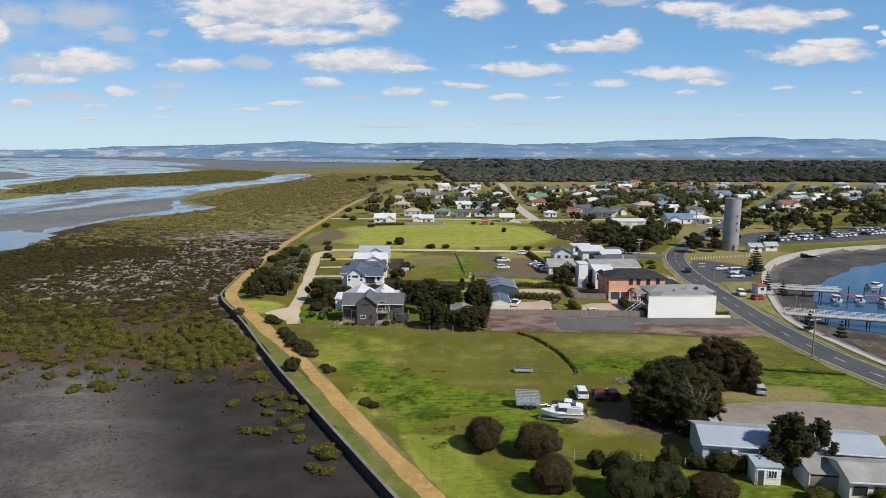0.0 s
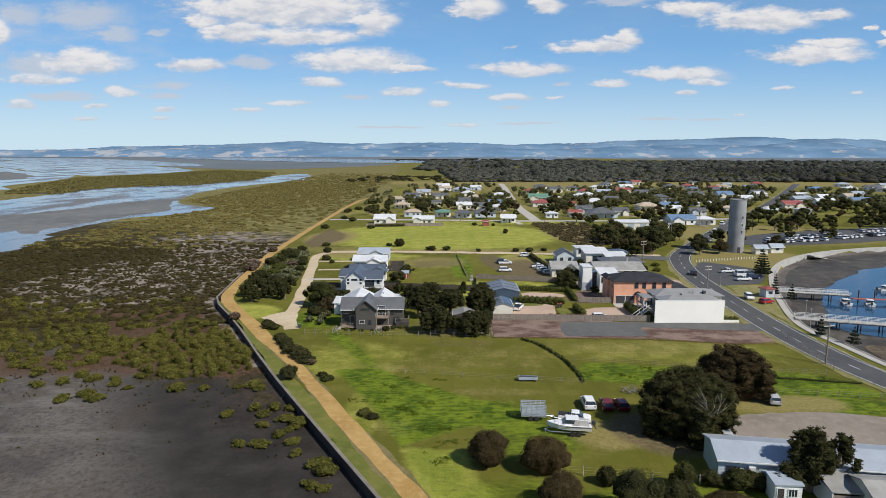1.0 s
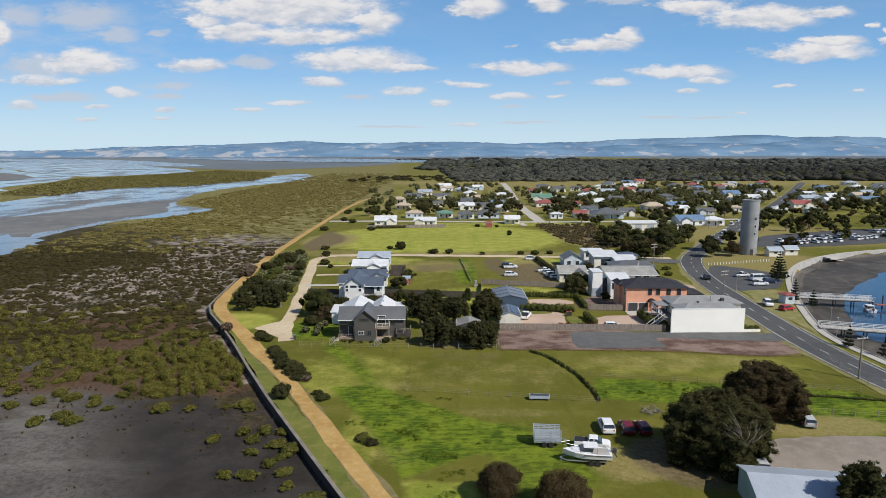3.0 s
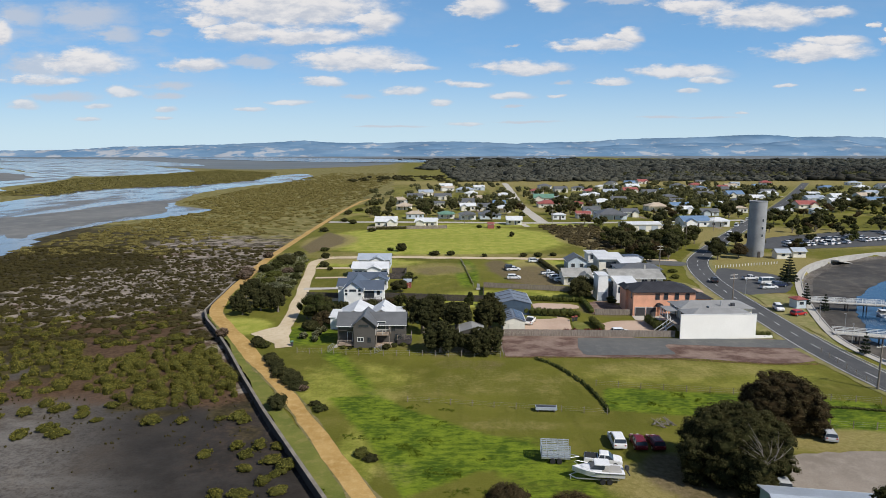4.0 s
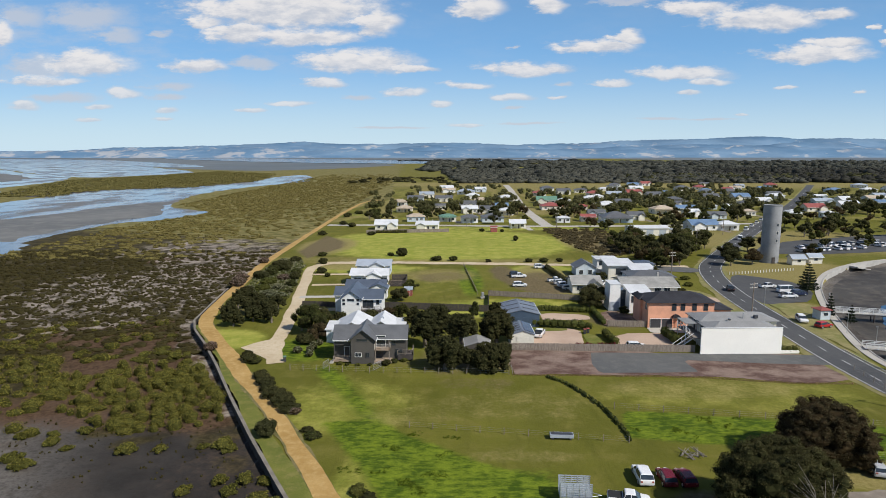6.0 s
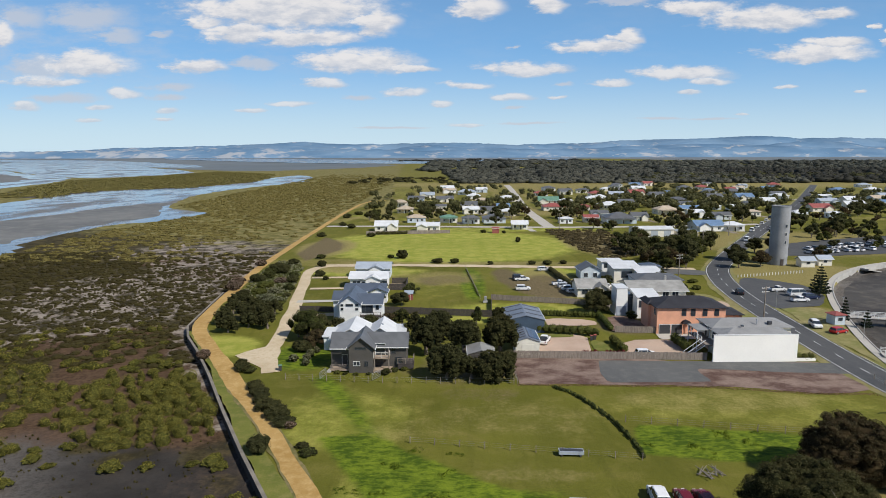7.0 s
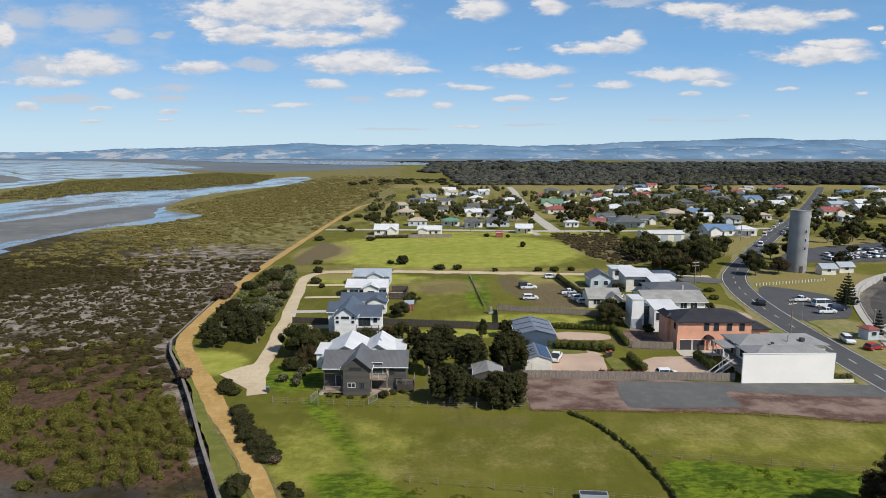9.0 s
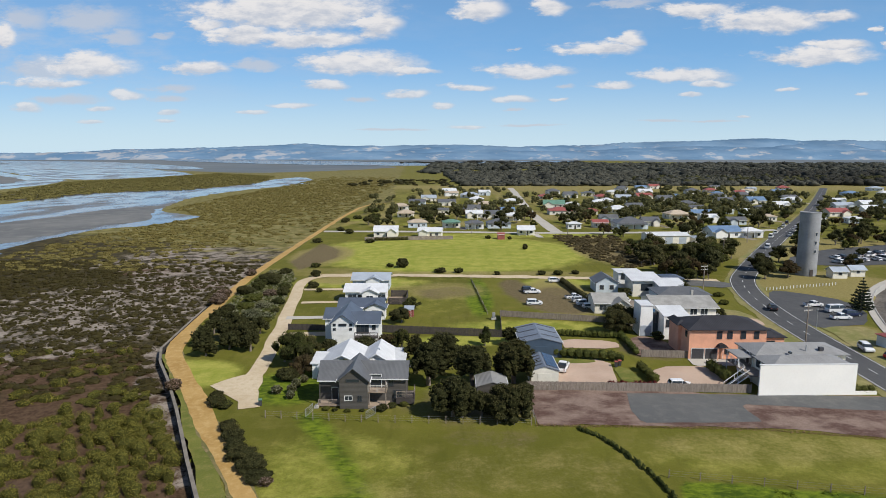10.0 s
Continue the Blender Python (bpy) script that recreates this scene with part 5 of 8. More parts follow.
def railing(house, pts, z, h=1.0, mat="trim", gap=1.2, slats=True, name="railing"):
    """Posts, a top rail and thin balusters along a line."""
    mb = MB()
    for (x0, y0), (x1, y1) in zip(pts[:-1], pts[1:]):
        L = math.hypot(x1 - x0, y1 - y0)
        n = max(1, int(L / gap))
        for k in range(n + 1):
            x, y = x0 + (x1 - x0) * k / n, y0 + (y1 - y0) * k / n
            mb.box(x - 0.05, x + 0.05, y - 0.05, y + 0.05, z, z + h)
        a, b = Vector((x0, y0, z + h)), Vector((x1, y1, z + h))
        mb.tube(a, b, 0.045, n=4)
        if slats:
            for q in (0.3, 0.55, 0.8):
                mb.tube((x0, y0, z + h * q), (x1, y1, z + h * q), 0.018, n=4)
    return part(name, mb, M[mat], house)


def simple_house(x, y, w, rz, roof, wall, seed, group="houses of the town", deep=None, label=None):
    """A small single-storey house: hipped or gabled, with porch, windows, door and flue."""
    rng = np.random.default_rng(seed)
    d = deep or w * rng.uniform(0.6, 0.85)
    h = rng.uniform(2.6, 3.1)
    words = {"roof_grey": "grey", "roof_white": "white", "roof_red": "red", "roof_green": "green", "roof_blue": "blue", "roof_beige": "beige", "roof_pale": "pale blue-grey", "roof_dark": "charcoal", "roof_slate": "slate-blue", "roof_cement": "weathered cement"}[roof]
    wwords = {"white_wall": "white", "cream_wall": "cream", "boards_white": "white weatherboard", "boards_blue": "pale blue weatherboard", "boards_green": "pale green weatherboard", "boards_grey": "grey weatherboard"}[wall]
    kind = "hip" if rng.uniform() < 0.5 else "x"
    t = thing("house", pose(x, y, 0, 0, 0, rz), label or f"single-storey {wwords} house with a {words} {'hipped' if kind == 'hip' else 'gabled'} roof", "house", group)
    rise = d * rng.uniform(0.18, 0.26)
    wing(t, w, d, h, rise, kind, wall=wall, roof=roof)
    if kind == "x" and w > 8:
        wing(t, w * 0.38, 2.2, h - 0.1, rise * 0.7, "y", x=w * rng.choice([-0.26, 0.26]), y=-d / 2 - 0.9, wall=wall, roof=roof)
    elif rng.uniform() < 0.6:
        pb = MB().box(-w * 0.42, w * 0.42, -d / 2 - 2.0, -d / 2 - 0.2, h - 0.35, h - 0.25)
        part("porch_roof", pb, M[roof], t)
        for q in (-0.4, 0, 0.4):
            part("porch_post", MB().box(w * q - 0.06, w * q + 0.06, -d / 2 - 1.9, -d / 2 - 1.78, 0, h - 0.35), M["trim"], t)
    for q in (-0.32, 0.3):
        window(t, w * q, -d / 2 - 0.012, 1.5, 1.3, 1.15, bars=2)
    door(t, 0.05 * w, -d / 2 - 0.012, 0.9, 2.05)
    for s in ("x", "-x"):
        window(t, (w / 2 + 0.012) * (1 if s == "x" else -1), 0, 1.5, 1.2, 1.1, s)
    if rng.uniform() < 0.5:
        part("flue", MB().tube((w * 0.2, d * 0.1, h), (w * 0.2, d * 0.1, h + rise + 0.7), 0.11), M["steel"], t)
    return t


# ---- builders: vehicles, boats, fences ----
def car(m, paint, kind="suv", label="", group="parked vehicles"):
    """A car that faces +x: lofted body, glasshouse, wheels, lamps."""
    L, Wd, H = {"suv": (4.2, 1.74, 1.58), "hatch": (3.85, 1.64, 1.40), "van": (4.8, 1.82, 2.05), "ute": (4.7, 1.74, 1.54)}[kind]
    t = thing("car", m, label or f"{paint} {'ute' if kind == 'ute' else 'van' if kind == 'van' else 'car'} parked on the ground", "car", group)
    deck = 1.0 if kind != "hatch" else 0.88
    if kind == "van":
        deck = 1.15
    hood = {"suv": 0.26, "hatch": 0.25, "van": 0.10, "ute": 0.25}[kind] * L
    prof = [(-L / 2, 0.42), (-L / 2 + 0.05, 0.30), (L / 2 - 0.12, 0.28), (L / 2, 0.45), (L / 2 - 0.02, 0.72), (L / 2 - 0.25, deck - 0.10), (L / 2 - hood, deck), (-L / 2 + 0.06, deck), (-L / 2, 0.75)]
    body = part("body", MB().extrude(prof, "y", -Wd / 2, Wd / 2), M["car_" + paint], t)
    bevelled(body, 0.07)
    back = -L / 2 + (0.12 if kind != "ute" else 0.36 * L)
    front = L / 2 - hood
    lo, hi = deck - 0.03, H - 0.08
    rake = 0.55 if kind != "van" else 0.45

    def ring(z, x0, x1, hw):
        return [(x0, -hw, z), (x1, -hw, z), (x1, hw, z), (x0, hw, z)]
    part("window_band", MB().loft([ring(lo, back, front + 0.12, Wd / 2 - 0.05), ring(hi, back + 0.22, front - rake, Wd / 2 - 0.19)]), M["glass"], t)
    bevelled(part("roof_panel", MB().loft([ring(hi - 0.02, back + 0.16, front - rake + 0.08, Wd / 2 - 0.16), ring(H, back + 0.3, front - rake - 0.1, Wd / 2 - 0.26)]), M["car_" + paint], t), 0.03)
    for s in (-1, 1):
        for xq in ((back + 0.05, back + 0.28), (0.04 * L, 0.04 * L)):
            part("pillar", MB().tube((xq[0], s * (Wd / 2 - 0.045), lo), (xq[1], s * (Wd / 2 - 0.185), hi), 0.05, n=4), M["car_" + paint], t)
    if kind == "ute":
        part("tray", MB().box(-L / 2 + 0.1, back - 0.05, -Wd / 2 + 0.12, Wd / 2 - 0.12, deck - 0.02, deck + 0.02), M["rubber"], t)
    for sx in (-0.31, 0.32):
        for s in (-1, 1):
            wh = part("wheel", MB().tube((L * sx, s * (Wd / 2 - 0.22), 0.34), (L * sx, s * (Wd / 2 + 0.01), 0.34), 0.34, n=14), M["rubber"], t)
            part("rim", MB().tube((L * sx, s * (Wd / 2 - 0.1), 0.34), (L * sx, s * (Wd / 2 + 0.025), 0.34), 0.21, n=10), M["steel"], wh)
    for s in (-1, 1):
        part("headlight", MB().box(L / 2 - 0.10, L / 2 + 0.012, s * (Wd / 2 - 0.42) - 0.17, s * (Wd / 2 - 0.42) + 0.17, 0.60, 0.74), M["trim"], t)
        part("tail_light", MB().box(-L / 2 - 0.012, -L / 2 + 0.08, s * (Wd / 2 - 0.22) - 0.11, s * (Wd / 2 - 0.22) + 0.11, 0.68, 0.86), M["rust_red"], t)
    return t


def hull(mb, L, B, H, z0=0.0, sheer=0.35):
    """A planing hull, bow towards +x."""
    rings = []
    for k in range(9):
        f = k / 8
        x = -L / 2 + L * f
        half = B / 2 * (1 - max(0, (f - 0.45) / 0.55) ** 2.2) + 0.01
        up = z0 + H + sheer * max(0, f - 0.3) ** 1.5
        keel = z0 + 0.55 * H * max(0, (f - 0.6) / 0.4) ** 2
        chine = keel + H * 0.35
        rings.append([(x, -half, up), (x, -half * 0.86, chine), (x, 0, keel), (x, half * 0.86, chine), (x, half, up)])
    return mb.loft(rings)


def motor_boat(m, label, trailer=True, L=6.2, group="boats"):
    t = thing("motor_boat", m, label, "boat", group)
    z = 0.55 if trailer else 0.0
    normals_out(part("hull", hull(MB(), L, 2.3, 0.95, z), M["car_white"], t))
    part("rub_rail", MB().box(-L / 2, L * 0.08, -1.19, -1.14, z + 0.86, z + 0.93).box(-L / 2, L * 0.08, 1.14, 1.19, z + 0.86, z + 0.93), M["trim_dark"], t)
    part("well", MB().box(-L / 2 + 0.3, -0.4, -0.85, 0.85, z + 0.95, z + 0.99), M["concrete"], t)
    bevelled(part("foredeck", MB().loft([[(-0.4, -0.95, z + 0.93), (L * 0.36, -0.5, z + 1.0), (L * 0.36, 0.5, z + 1.0), (-0.4, 0.95, z + 0.93)], [(-0.3, -0.8, z + 1.25), (L * 0.30, -0.35, z + 1.22), (L * 0.30, 0.35, z + 1.22), (-0.3, 0.8, z + 1.25)]]), M["car_white"], t), 0.05)
    part("windscreen", MB().loft([[(-0.6, -0.86, z + 1.2), (0.95, -0.7, z + 1.2), (0.95, 0.7, z + 1.2), (-0.6, 0.86, z + 1.2)], [(-0.75, -0.74, z + 1.7), (0.35, -0.6, z + 1.7), (0.35, 0.6, z + 1.7), (-0.75, 0.74, z + 1.7)]]), M["glass"], t)
    bevelled(part("hardtop", MB().box(-1.3, 0.5, -0.82, 0.82, z + 1.70, z + 1.84), M["car_white"], t), 0.04)
    for s in (-1, 1):
        part("bow_rail", MB().tube((0.6, s * 0.9, z + 1.05), (L * 0.40, s * 0.45, z + 1.6), 0.025, n=5).tube((L * 0.40, s * 0.45, z + 1.6), (L * 0.47, 0, z + 1.65), 0.025, n=5), M["steel"], t)
        part("hardtop_post", MB().tube((-1.2, s * 0.85, z + 0.95), (-1.15, s * 0.75, z + 1.72), 0.03, n=5), M["steel"], t)
    eng = part("outboard_motor", MB().box(-L / 2 - 0.62, -L / 2 - 0.1, -0.24, 0.24, z + 0.85, z + 1.5), M["trim_dark"], t, "black outboard motor tilted up")
    bevelled(eng, 0.1)
    part("motor_leg", MB().tube((-L / 2 - 0.35, 0, z + 0.9), (-L / 2 - 0.75, 0, z + 0.25), 0.11, 0.07), M["trim_dark"], eng)
    if trailer:
        tr = part("boat_trailer", MB().box(-L * 0.42, L * 0.42, -0.75, -0.65, 0.42, 0.54).box(-L * 0.42, L * 0.42, 0.65, 0.75, 0.42, 0.54).tube((L * 0.42, -0.7, 0.48), (L * 0.55, 0, 0.48), 0.06).tube((L * 0.42, 0.7, 0.48), (L * 0.55, 0, 0.48), 0.06).tube((L * 0.53, 0, 0.0), (L * 0.53, 0, 0.5), 0.05), M["steel"], t, "galvanised boat trailer")
        for xq in (-1.3, -0.5):
            for s in (-1, 1):
                part("wheel", MB().tube((xq, s * 0.85, 0.32), (xq, s * 1.07, 0.32), 0.32, n=12), M["rubber"], tr)
    return t


def paling_fence(a, b, h, mat, label, gap=2.4, slat=0.0, rails=True, name="fence"):
    """Posts, two rails and boards between two points; slat: width of a board, or 0 for posts and wire."""
    a, b = Vector((*a, 0)), Vector((*b, 0))
    L = (b - a).length
    ang = math.degrees(math.atan2(b.y - a.y, b.x - a.x))
    t = thing(name, pose(a.x, a.y, 0, 0, 0, ang), label, "fence")
    n = max(1, round(L / gap))
    for k in range(n + 1):
        part("post", MB().box(L * k / n - 0.05, L * k / n + 0.05, 0.03, 0.12, -0.1, h + 0.06), M[mat], t)
    if slat:
        rng = random.Random(int(L * 10))
        m = int(L / slat)
        kinds = []
        for q in (-0.04, -0.015, 0.01, 0.035):
            kinds.append(part("paling", MB().box(0.006, L / m - 0.006, -0.012, 0.016, 0.04, h + q), M[mat], t).data)
        for k in range(4, m):
            ob = new("paling", kinds[rng.randrange(4)])
            ob.parent = t
            ob.location = (L * k / m, rng.uniform(-0.006, 0.004), 0)
        for k, ob in enumerate([o for o in t.children if o.name.startswith("paling")][:4]):
            ob.location = (L * k / m, 0, 0)
        part("rail", MB().box(0, L, 0.012, 0.05, h * 0.75, h * 0.75 + 0.09).box(0, L, 0.012, 0.05, h * 0.22, h * 0.22 + 0.09), M[mat], t)
    else:
        w = MB()
        for q in (0.35, 0.65, 0.95):
            w.tube((0, 0.02, h * q), (L, 0.02, h * q), 0.008, n=3)
        part("wire", w, M["steel"], t)
    return t


def power_pole(m, h, label, arms=1, group="power poles", lamp=False):
    t = thing("power_pole", m, label, "power pole", group)
    part("pole", MB().tube((0, 0, -0.2), (0, 0, h), 0.16, 0.11), M["timber"], t)
    for k in range(arms):
        ar = part("crossarm", MB().box(-1.15, 1.15, -0.06, 0.06, h - 0.5 - k * 0.9, h - 0.38 - k * 0.9), M["timber_pale"], t)
        for q in (-1.0, -0.4, 0.4, 1.0):
            part("insulator", MB().tube((q, 0, h - 0.38 - k * 0.9), (q, 0, h - 0.2 - k * 0.9), 0.05, 0.035, 6), M["trim"], ar)
    if lamp:
        part("lamp_arm", MB().tube((0, 0, h - 0.3), (1.6, 0, h + 0.1), 0.04).box(1.4, 2.0, -0.12, 0.12, h + 0.05, h + 0.16), M["steel"], t)
    return t

# ---- houses by the shore ----
t = thing("house", pose(-17.8, 140, 0), "two-storey grey weatherboard house with a grey steel gabled roof", "house", "houses by the shore")
wing(t, 4.3, 7.0, 4.75, 1.75, "y", 0, 0.45, "boards_grey", "roof_grey", 0.42)
wing(t, 13.4, 5.0, 4.4, 1.7, "x", 1.2, 1.6, "boards_grey", "roof_grey", 0.42)
wing(t, 3.4, 3.0, 4.4, 0.9, "x", -3.6, -0.4, "boards_grey", "roof_grey", 0.4, base=3.2)
window(t, -0.1, -3.07, 4.55, 1.9, 0.38, frame_mat="trim_dark")
window(t, -0.8, -3.07, 1.75, 1.1, 0.7, bars=2)
window(t, 0.95, -3.07, 1.7, 0.55, 0.85, bars=2, frame_mat="trim_dark")
window(t, 5.6, -0.92, 3.4, 0.7, 0.9, frame_mat="trim_dark")
window(t, 6.6, -0.92, 1.6, 1.2, 1.2, frame_mat="trim_dark")
window(t, -4.0, -0.92, 3.6, 1.2, 0.8, frame_mat="trim_dark")
door(t, 3.2, -0.92, 1.7, 2.1, mat="glass", z=2.7)
door(t, -3.2, -0.92, 0.95, 2.05, z=0.6)
part("balcony", MB().box(2.15, 5.0, -2.7, -0.9, 2.45, 2.65), M["deck"], t, "timber upper balcony")
railing(t, [(2.2, -2.65), (4.95, -2.65), (4.95, -0.95)], 2.65, 1.0, "timber_pale")
for x in (2.35, 4.9):
    part("balcony_post", MB().box(x - 0.08, x + 0.08, -2.7, -2.54, 0, 4.4), M["timber"], t)
part("terrace", MB().box(2.15, 5.4, -3.0, -0.9, 0.1, 0.5), M["deck"], t)
part("deck", MB().box(6.4, 9.2, -1.4, 1.8, 0.2, 1.15), M["timber_dark"], t, "raised timber side deck")
railing(t, [(6.4, -1.35), (9.15, -1.35), (9.15, 1.75)], 1.15, 1.0, "timber")
part("porch_floor", MB().box(-5.6, -2.2, -2.6, -0.9, 0.25, 0.55), M["deck"], t)
for x in (-5.4, -2.4):
    part("porch_post", MB().box(x - 0.08, x + 0.08, -2.05, -1.9, 0.5, 3.9), M["boards_grey"], t)
st = part("steps", MB().box(-6.2, -5.5, -2.9, -1.6, 0, 0.2).box(-5.9, -5.5, -2.9, -1.6, 0.2, 0.4), M["timber_pale"], t, "pale timber steps")
railing(t, [(-5.5, -2.6), (-2.3, -2.6)], 0.55, 0.8, "timber")

t = thing("house", pose(-18.9, 153, 0), "low white house with broad white steel roofs", "house", "houses by the shore")
wing(t, 7.2, 9.0, 3.0, 1.75, "y", -2.6, 0, "white_wall", "roof_white", 0.5)
wing(t, 5.6, 8.0, 3.0, 1.75, "y", 3.2, 0.4, "white_wall", "roof_white", 0.5)
wing(t, 2.4, 6.0, 2.7, 0.5, "skew", 6.6, 1.0, "white_wall", "roof_white", 0.35)
wing(t, 3.0, 5.0, 2.7, 0.4, "skew", -6.6, -0.5, "white_wall", "roof_white", 0.3)
window(t, -2.6, -4.52, 1.5, 1.8, 1.2, bars=2)
window(t, 3.2, -3.62, 1.5, 1.8, 1.2, bars=2)
part("satellite_dish", MB().loft([[(3.4 + r * math.cos(a), -1.5, 4.9 + r * math.sin(a)) for a in np.arange(0, 6.2, 0.63)] for r in (0.05, 0.3)], cap=False), M["roof_pale"], t)

t = thing("house", pose(-24, 172, 0), "two-storey white house with slate-grey gabled roofs", "house", "houses by the shore")
wing(t, 4.5, 11.0, 5.2, 1.65, "y", -0.6, 1.1, "boards_white", "roof_slate", 0.4)
wing(t, 5.6, 6.0, 4.7, 1.6, "x", 3.7, 0.4, "boards_white", "roof_slate", 0.4, roof_label="slate-grey side roof")
wing(t, 3.4, 6.0, 4.6, 1.4, "x", -3.6, 4.6, "boards_white", "roof_slate", 0.4)
window(t, -0.6, -4.42, 4.75, 1.5, 0.4, frame_mat="trim_dark")
for x in (-2.25, 1.05):
    window(t, x, -4.42, 4.75, 0.45, 0.4, frame_mat="trim_dark")
    window(t, x, -4.42, 3.85, 0.45, 0.4, frame_mat="trim_dark")
window(t, 3.2, -2.62, 3.4, 2.4, 1.7, bars=3, frame_mat="trim_dark")
window(t, 5.5, -2.62, 3.9, 0.6, 1.1, frame_mat="trim_dark")
part("balcony", MB().box(1.7, 6.4, -4.0, -2.6, 1.9, 2.1), M["timber_dark"], t)
railing(t, [(1.75, -3.95), (6.35, -3.95)], 2.1, 0.95, "timber_dark")
for x in (1.9, 4.1, 6.3):
    part("balcony_post", MB().box(x - 0.07, x + 0.07, -3.95, -3.81, 0, 1.9), M["timber_dark"], t)

t = thing("house", pose(-24.2, 194, 0), "low house with a slate-blue steel roof and glazed front", "house", "houses by the shore")
wing(t, 10.4, 6.6, 2.8, 1.35, "x", 0, 0, "boards_blue", "roof_slate", 0.45)
wing(t, 4.6, 3.4, 2.9, 1.0, "y", 3.6, -3.0, "boards_white", "roof_slate", 0.4)
for x in (-3.6, -0.6):
    window(t, x, -3.32, 1.45, 2.4, 1.7, bars=3)
window(t, 3.6, -4.72, 1.5, 1.6, 1.5, bars=2)
wing(t, 5.0, 2.0, 2.4, 0.3, "skew", -2.0, -4.2, "white_wall", "roof_white", 0.1, base=2.2)

t = thing("house", pose(-25.2, 210, 0), "white house with a bright white steel roof", "house", "houses by the shore")
wing(t, 10.6, 7.6, 3.1, 1.25, "x", 0, 0, "white_wall", "roof_white", 0.5)
wing(t, 4.0, 3.0, 3.1, 0.9, "y", 1.4, -4.0, "white_wall", "roof_white", 0.4)
for x in (-3.4, 4.2):
    window(t, x, -3.82, 1.5, 2.2, 1.5, bars=2)
door(t, -1.4, -3.82, 1.0, 2.1)
window(t, 1.4, -5.52, 1.5, 1.7, 1.5, bars=2)
t = thing("house", pose(-25.6, 225, 0), "pale house with a pale grey steel roof", "house", "houses by the shore")
wing(t, 10.4, 7.4, 3.2, 1.3, "x", 0, 0, "boards_blue", "roof_pale", 0.5)
wing(t, 4.4, 3.0, 3.2, 1.0, "y", 1.0, -3.6, "boards_white", "roof_pale", 0.4)
for x in (-3.5, 4.0):
    window(t, x, -3.72, 1.5, 2.0, 1.4, bars=2)
for a, b in (((-19, 204.4), (-14.4, 204.4)), ((-14.4, 204.4), (-14.4, 213.5)), ((-19, 213.5), (-14.4, 213.5))):
    paling_fence(a, b, 1.8, "timber_dark", "dark timber screen fence round a courtyard", slat=0.15)
patch("courtyard", [(-19.5, 204.8), (-14.7, 204.8), (-14.7, 213.2), (-19.5, 213.2)], 0.06, M["deck"], 0.02, 50, label="brown paved courtyard", category="yard", rounds=0)
t = thing("garden_shed", pose(-12.8, 193.2, 0), "little red shed with a pale skillion roof", "shed")
wing(t, 2.2, 2.2, 1.7, 0.35, "skew", 0, 0, "roof_red", "roof_pale", 0.15)
door(t, 0, -1.13, 0.9, 1.5, mat="rust_red")

# ---- sheds and houses of the middle block ----
def metal_shed(x, y, w, d, h, rise, wall, roof, label, solar=0, rows=0):
    t = thing("shed", pose(x, y, 0), label, "shed", "steel sheds")
    wing(t, w, d, h, rise, "y", 0, 0, wall, roof, 0.15)
    slope = math.atan2(rise, w / 2)
    for s in (-1, 1):
        m = Matrix.Translation((0, 0, h + rise + 0.15)) @ Matrix.Rotation(s * slope, 4, "Y")
        if solar == s:
            for i in range(2):
                for j in range(int(d / 1.8)):
                    x0, y0 = s * (0.35 + i * 1.05), -d / 2 + 0.5 + j * 1.72
                    part("solar_panel", MB().box(min(x0, x0 + s), max(x0, x0 + s), y0, y0 + 1.62, 0.06, 0.11, m), M["solar"], t, "dark blue solar panel")
        elif rows:
            for j in range(rows):
                y0 = -d / 2 + d * (j + 0.7) / rows
                part("skylight_sheet", MB().box(min(s * 0.3, s * (w / 2)), max(s * 0.3, s * (w / 2)), y0, y0 + 0.35, 0.01, 0.05, m), M["trim_dark"], t)
    part("roller_door", MB().box(-1.2, 1.2, -d / 2 - 0.05, -d / 2 + 0.01, 0.02, 2.2), M[wall], t)
    return t


metal_shed(14.55, 167.2, 8.0, 10.6, 2.9, 0.95, "trim_blue", "roof_steel", "navy steel shed with a slate-grey ribbed roof", 0, 3)
metal_shed(13.0, 150.5, 4.6, 7.4, 2.75, 0.75, "cream_wall", "roof_steel", "cream steel shed with solar panels on its roof", 1, 5)
metal_shed(3.75, 143.2, 4.8, 5.0, 2.25, 0.7, "boards_grey", "roof_mid", "small grey shed among trees")

t = thing("house", pose(49.9, 165.4, 0), "two-storey terracotta-rendered house with a charcoal hipped roof", "house", "houses on the main road")
wing(t, 14.6, 8.2, 5.8, 1.75, "hip", 0, 0, "orange_wall", "roof_dark", 0.5)
wing(t, 1.2, 5.0, 5.6, 0.9, "hip", -7.3, 2.6, "orange_wall", "roof_dark", 0.45)
wing(t, 4.8, 6.0, 3.6, 1.0, "hip", 9.7, 1.4, "orange_wall", "roof_dark", 0.4)
for x in (-5.6, -3.0):
    door(t, x, -4.12, 2.3, 2.1, mat="trim_dark", name="garage_door")
for x in (-1.6, 0.35, 2.9, 5.4):
    window(t, x, -4.12, 4.75, 0.85, 1.4, frame_mat="trim_dark")
window(t, 0.0, -4.12, 1.5, 0.8, 1.0, frame_mat="trim_dark")
window(t, 9.4, -1.62, 2.4, 1.6, 0.9, frame_mat="trim_dark")
door(t, -1.3, -4.12, 1.0, 2.2, mat="orange_wall")
part("porch_canopy", MB().extrude([(-2.2, 2.5), (-0.2, 2.5), (-0.6, 3.0), (-1.2, 3.25), (-1.8, 3.0)], "y", -5.2, -4.1), M["roof_dark"], t)
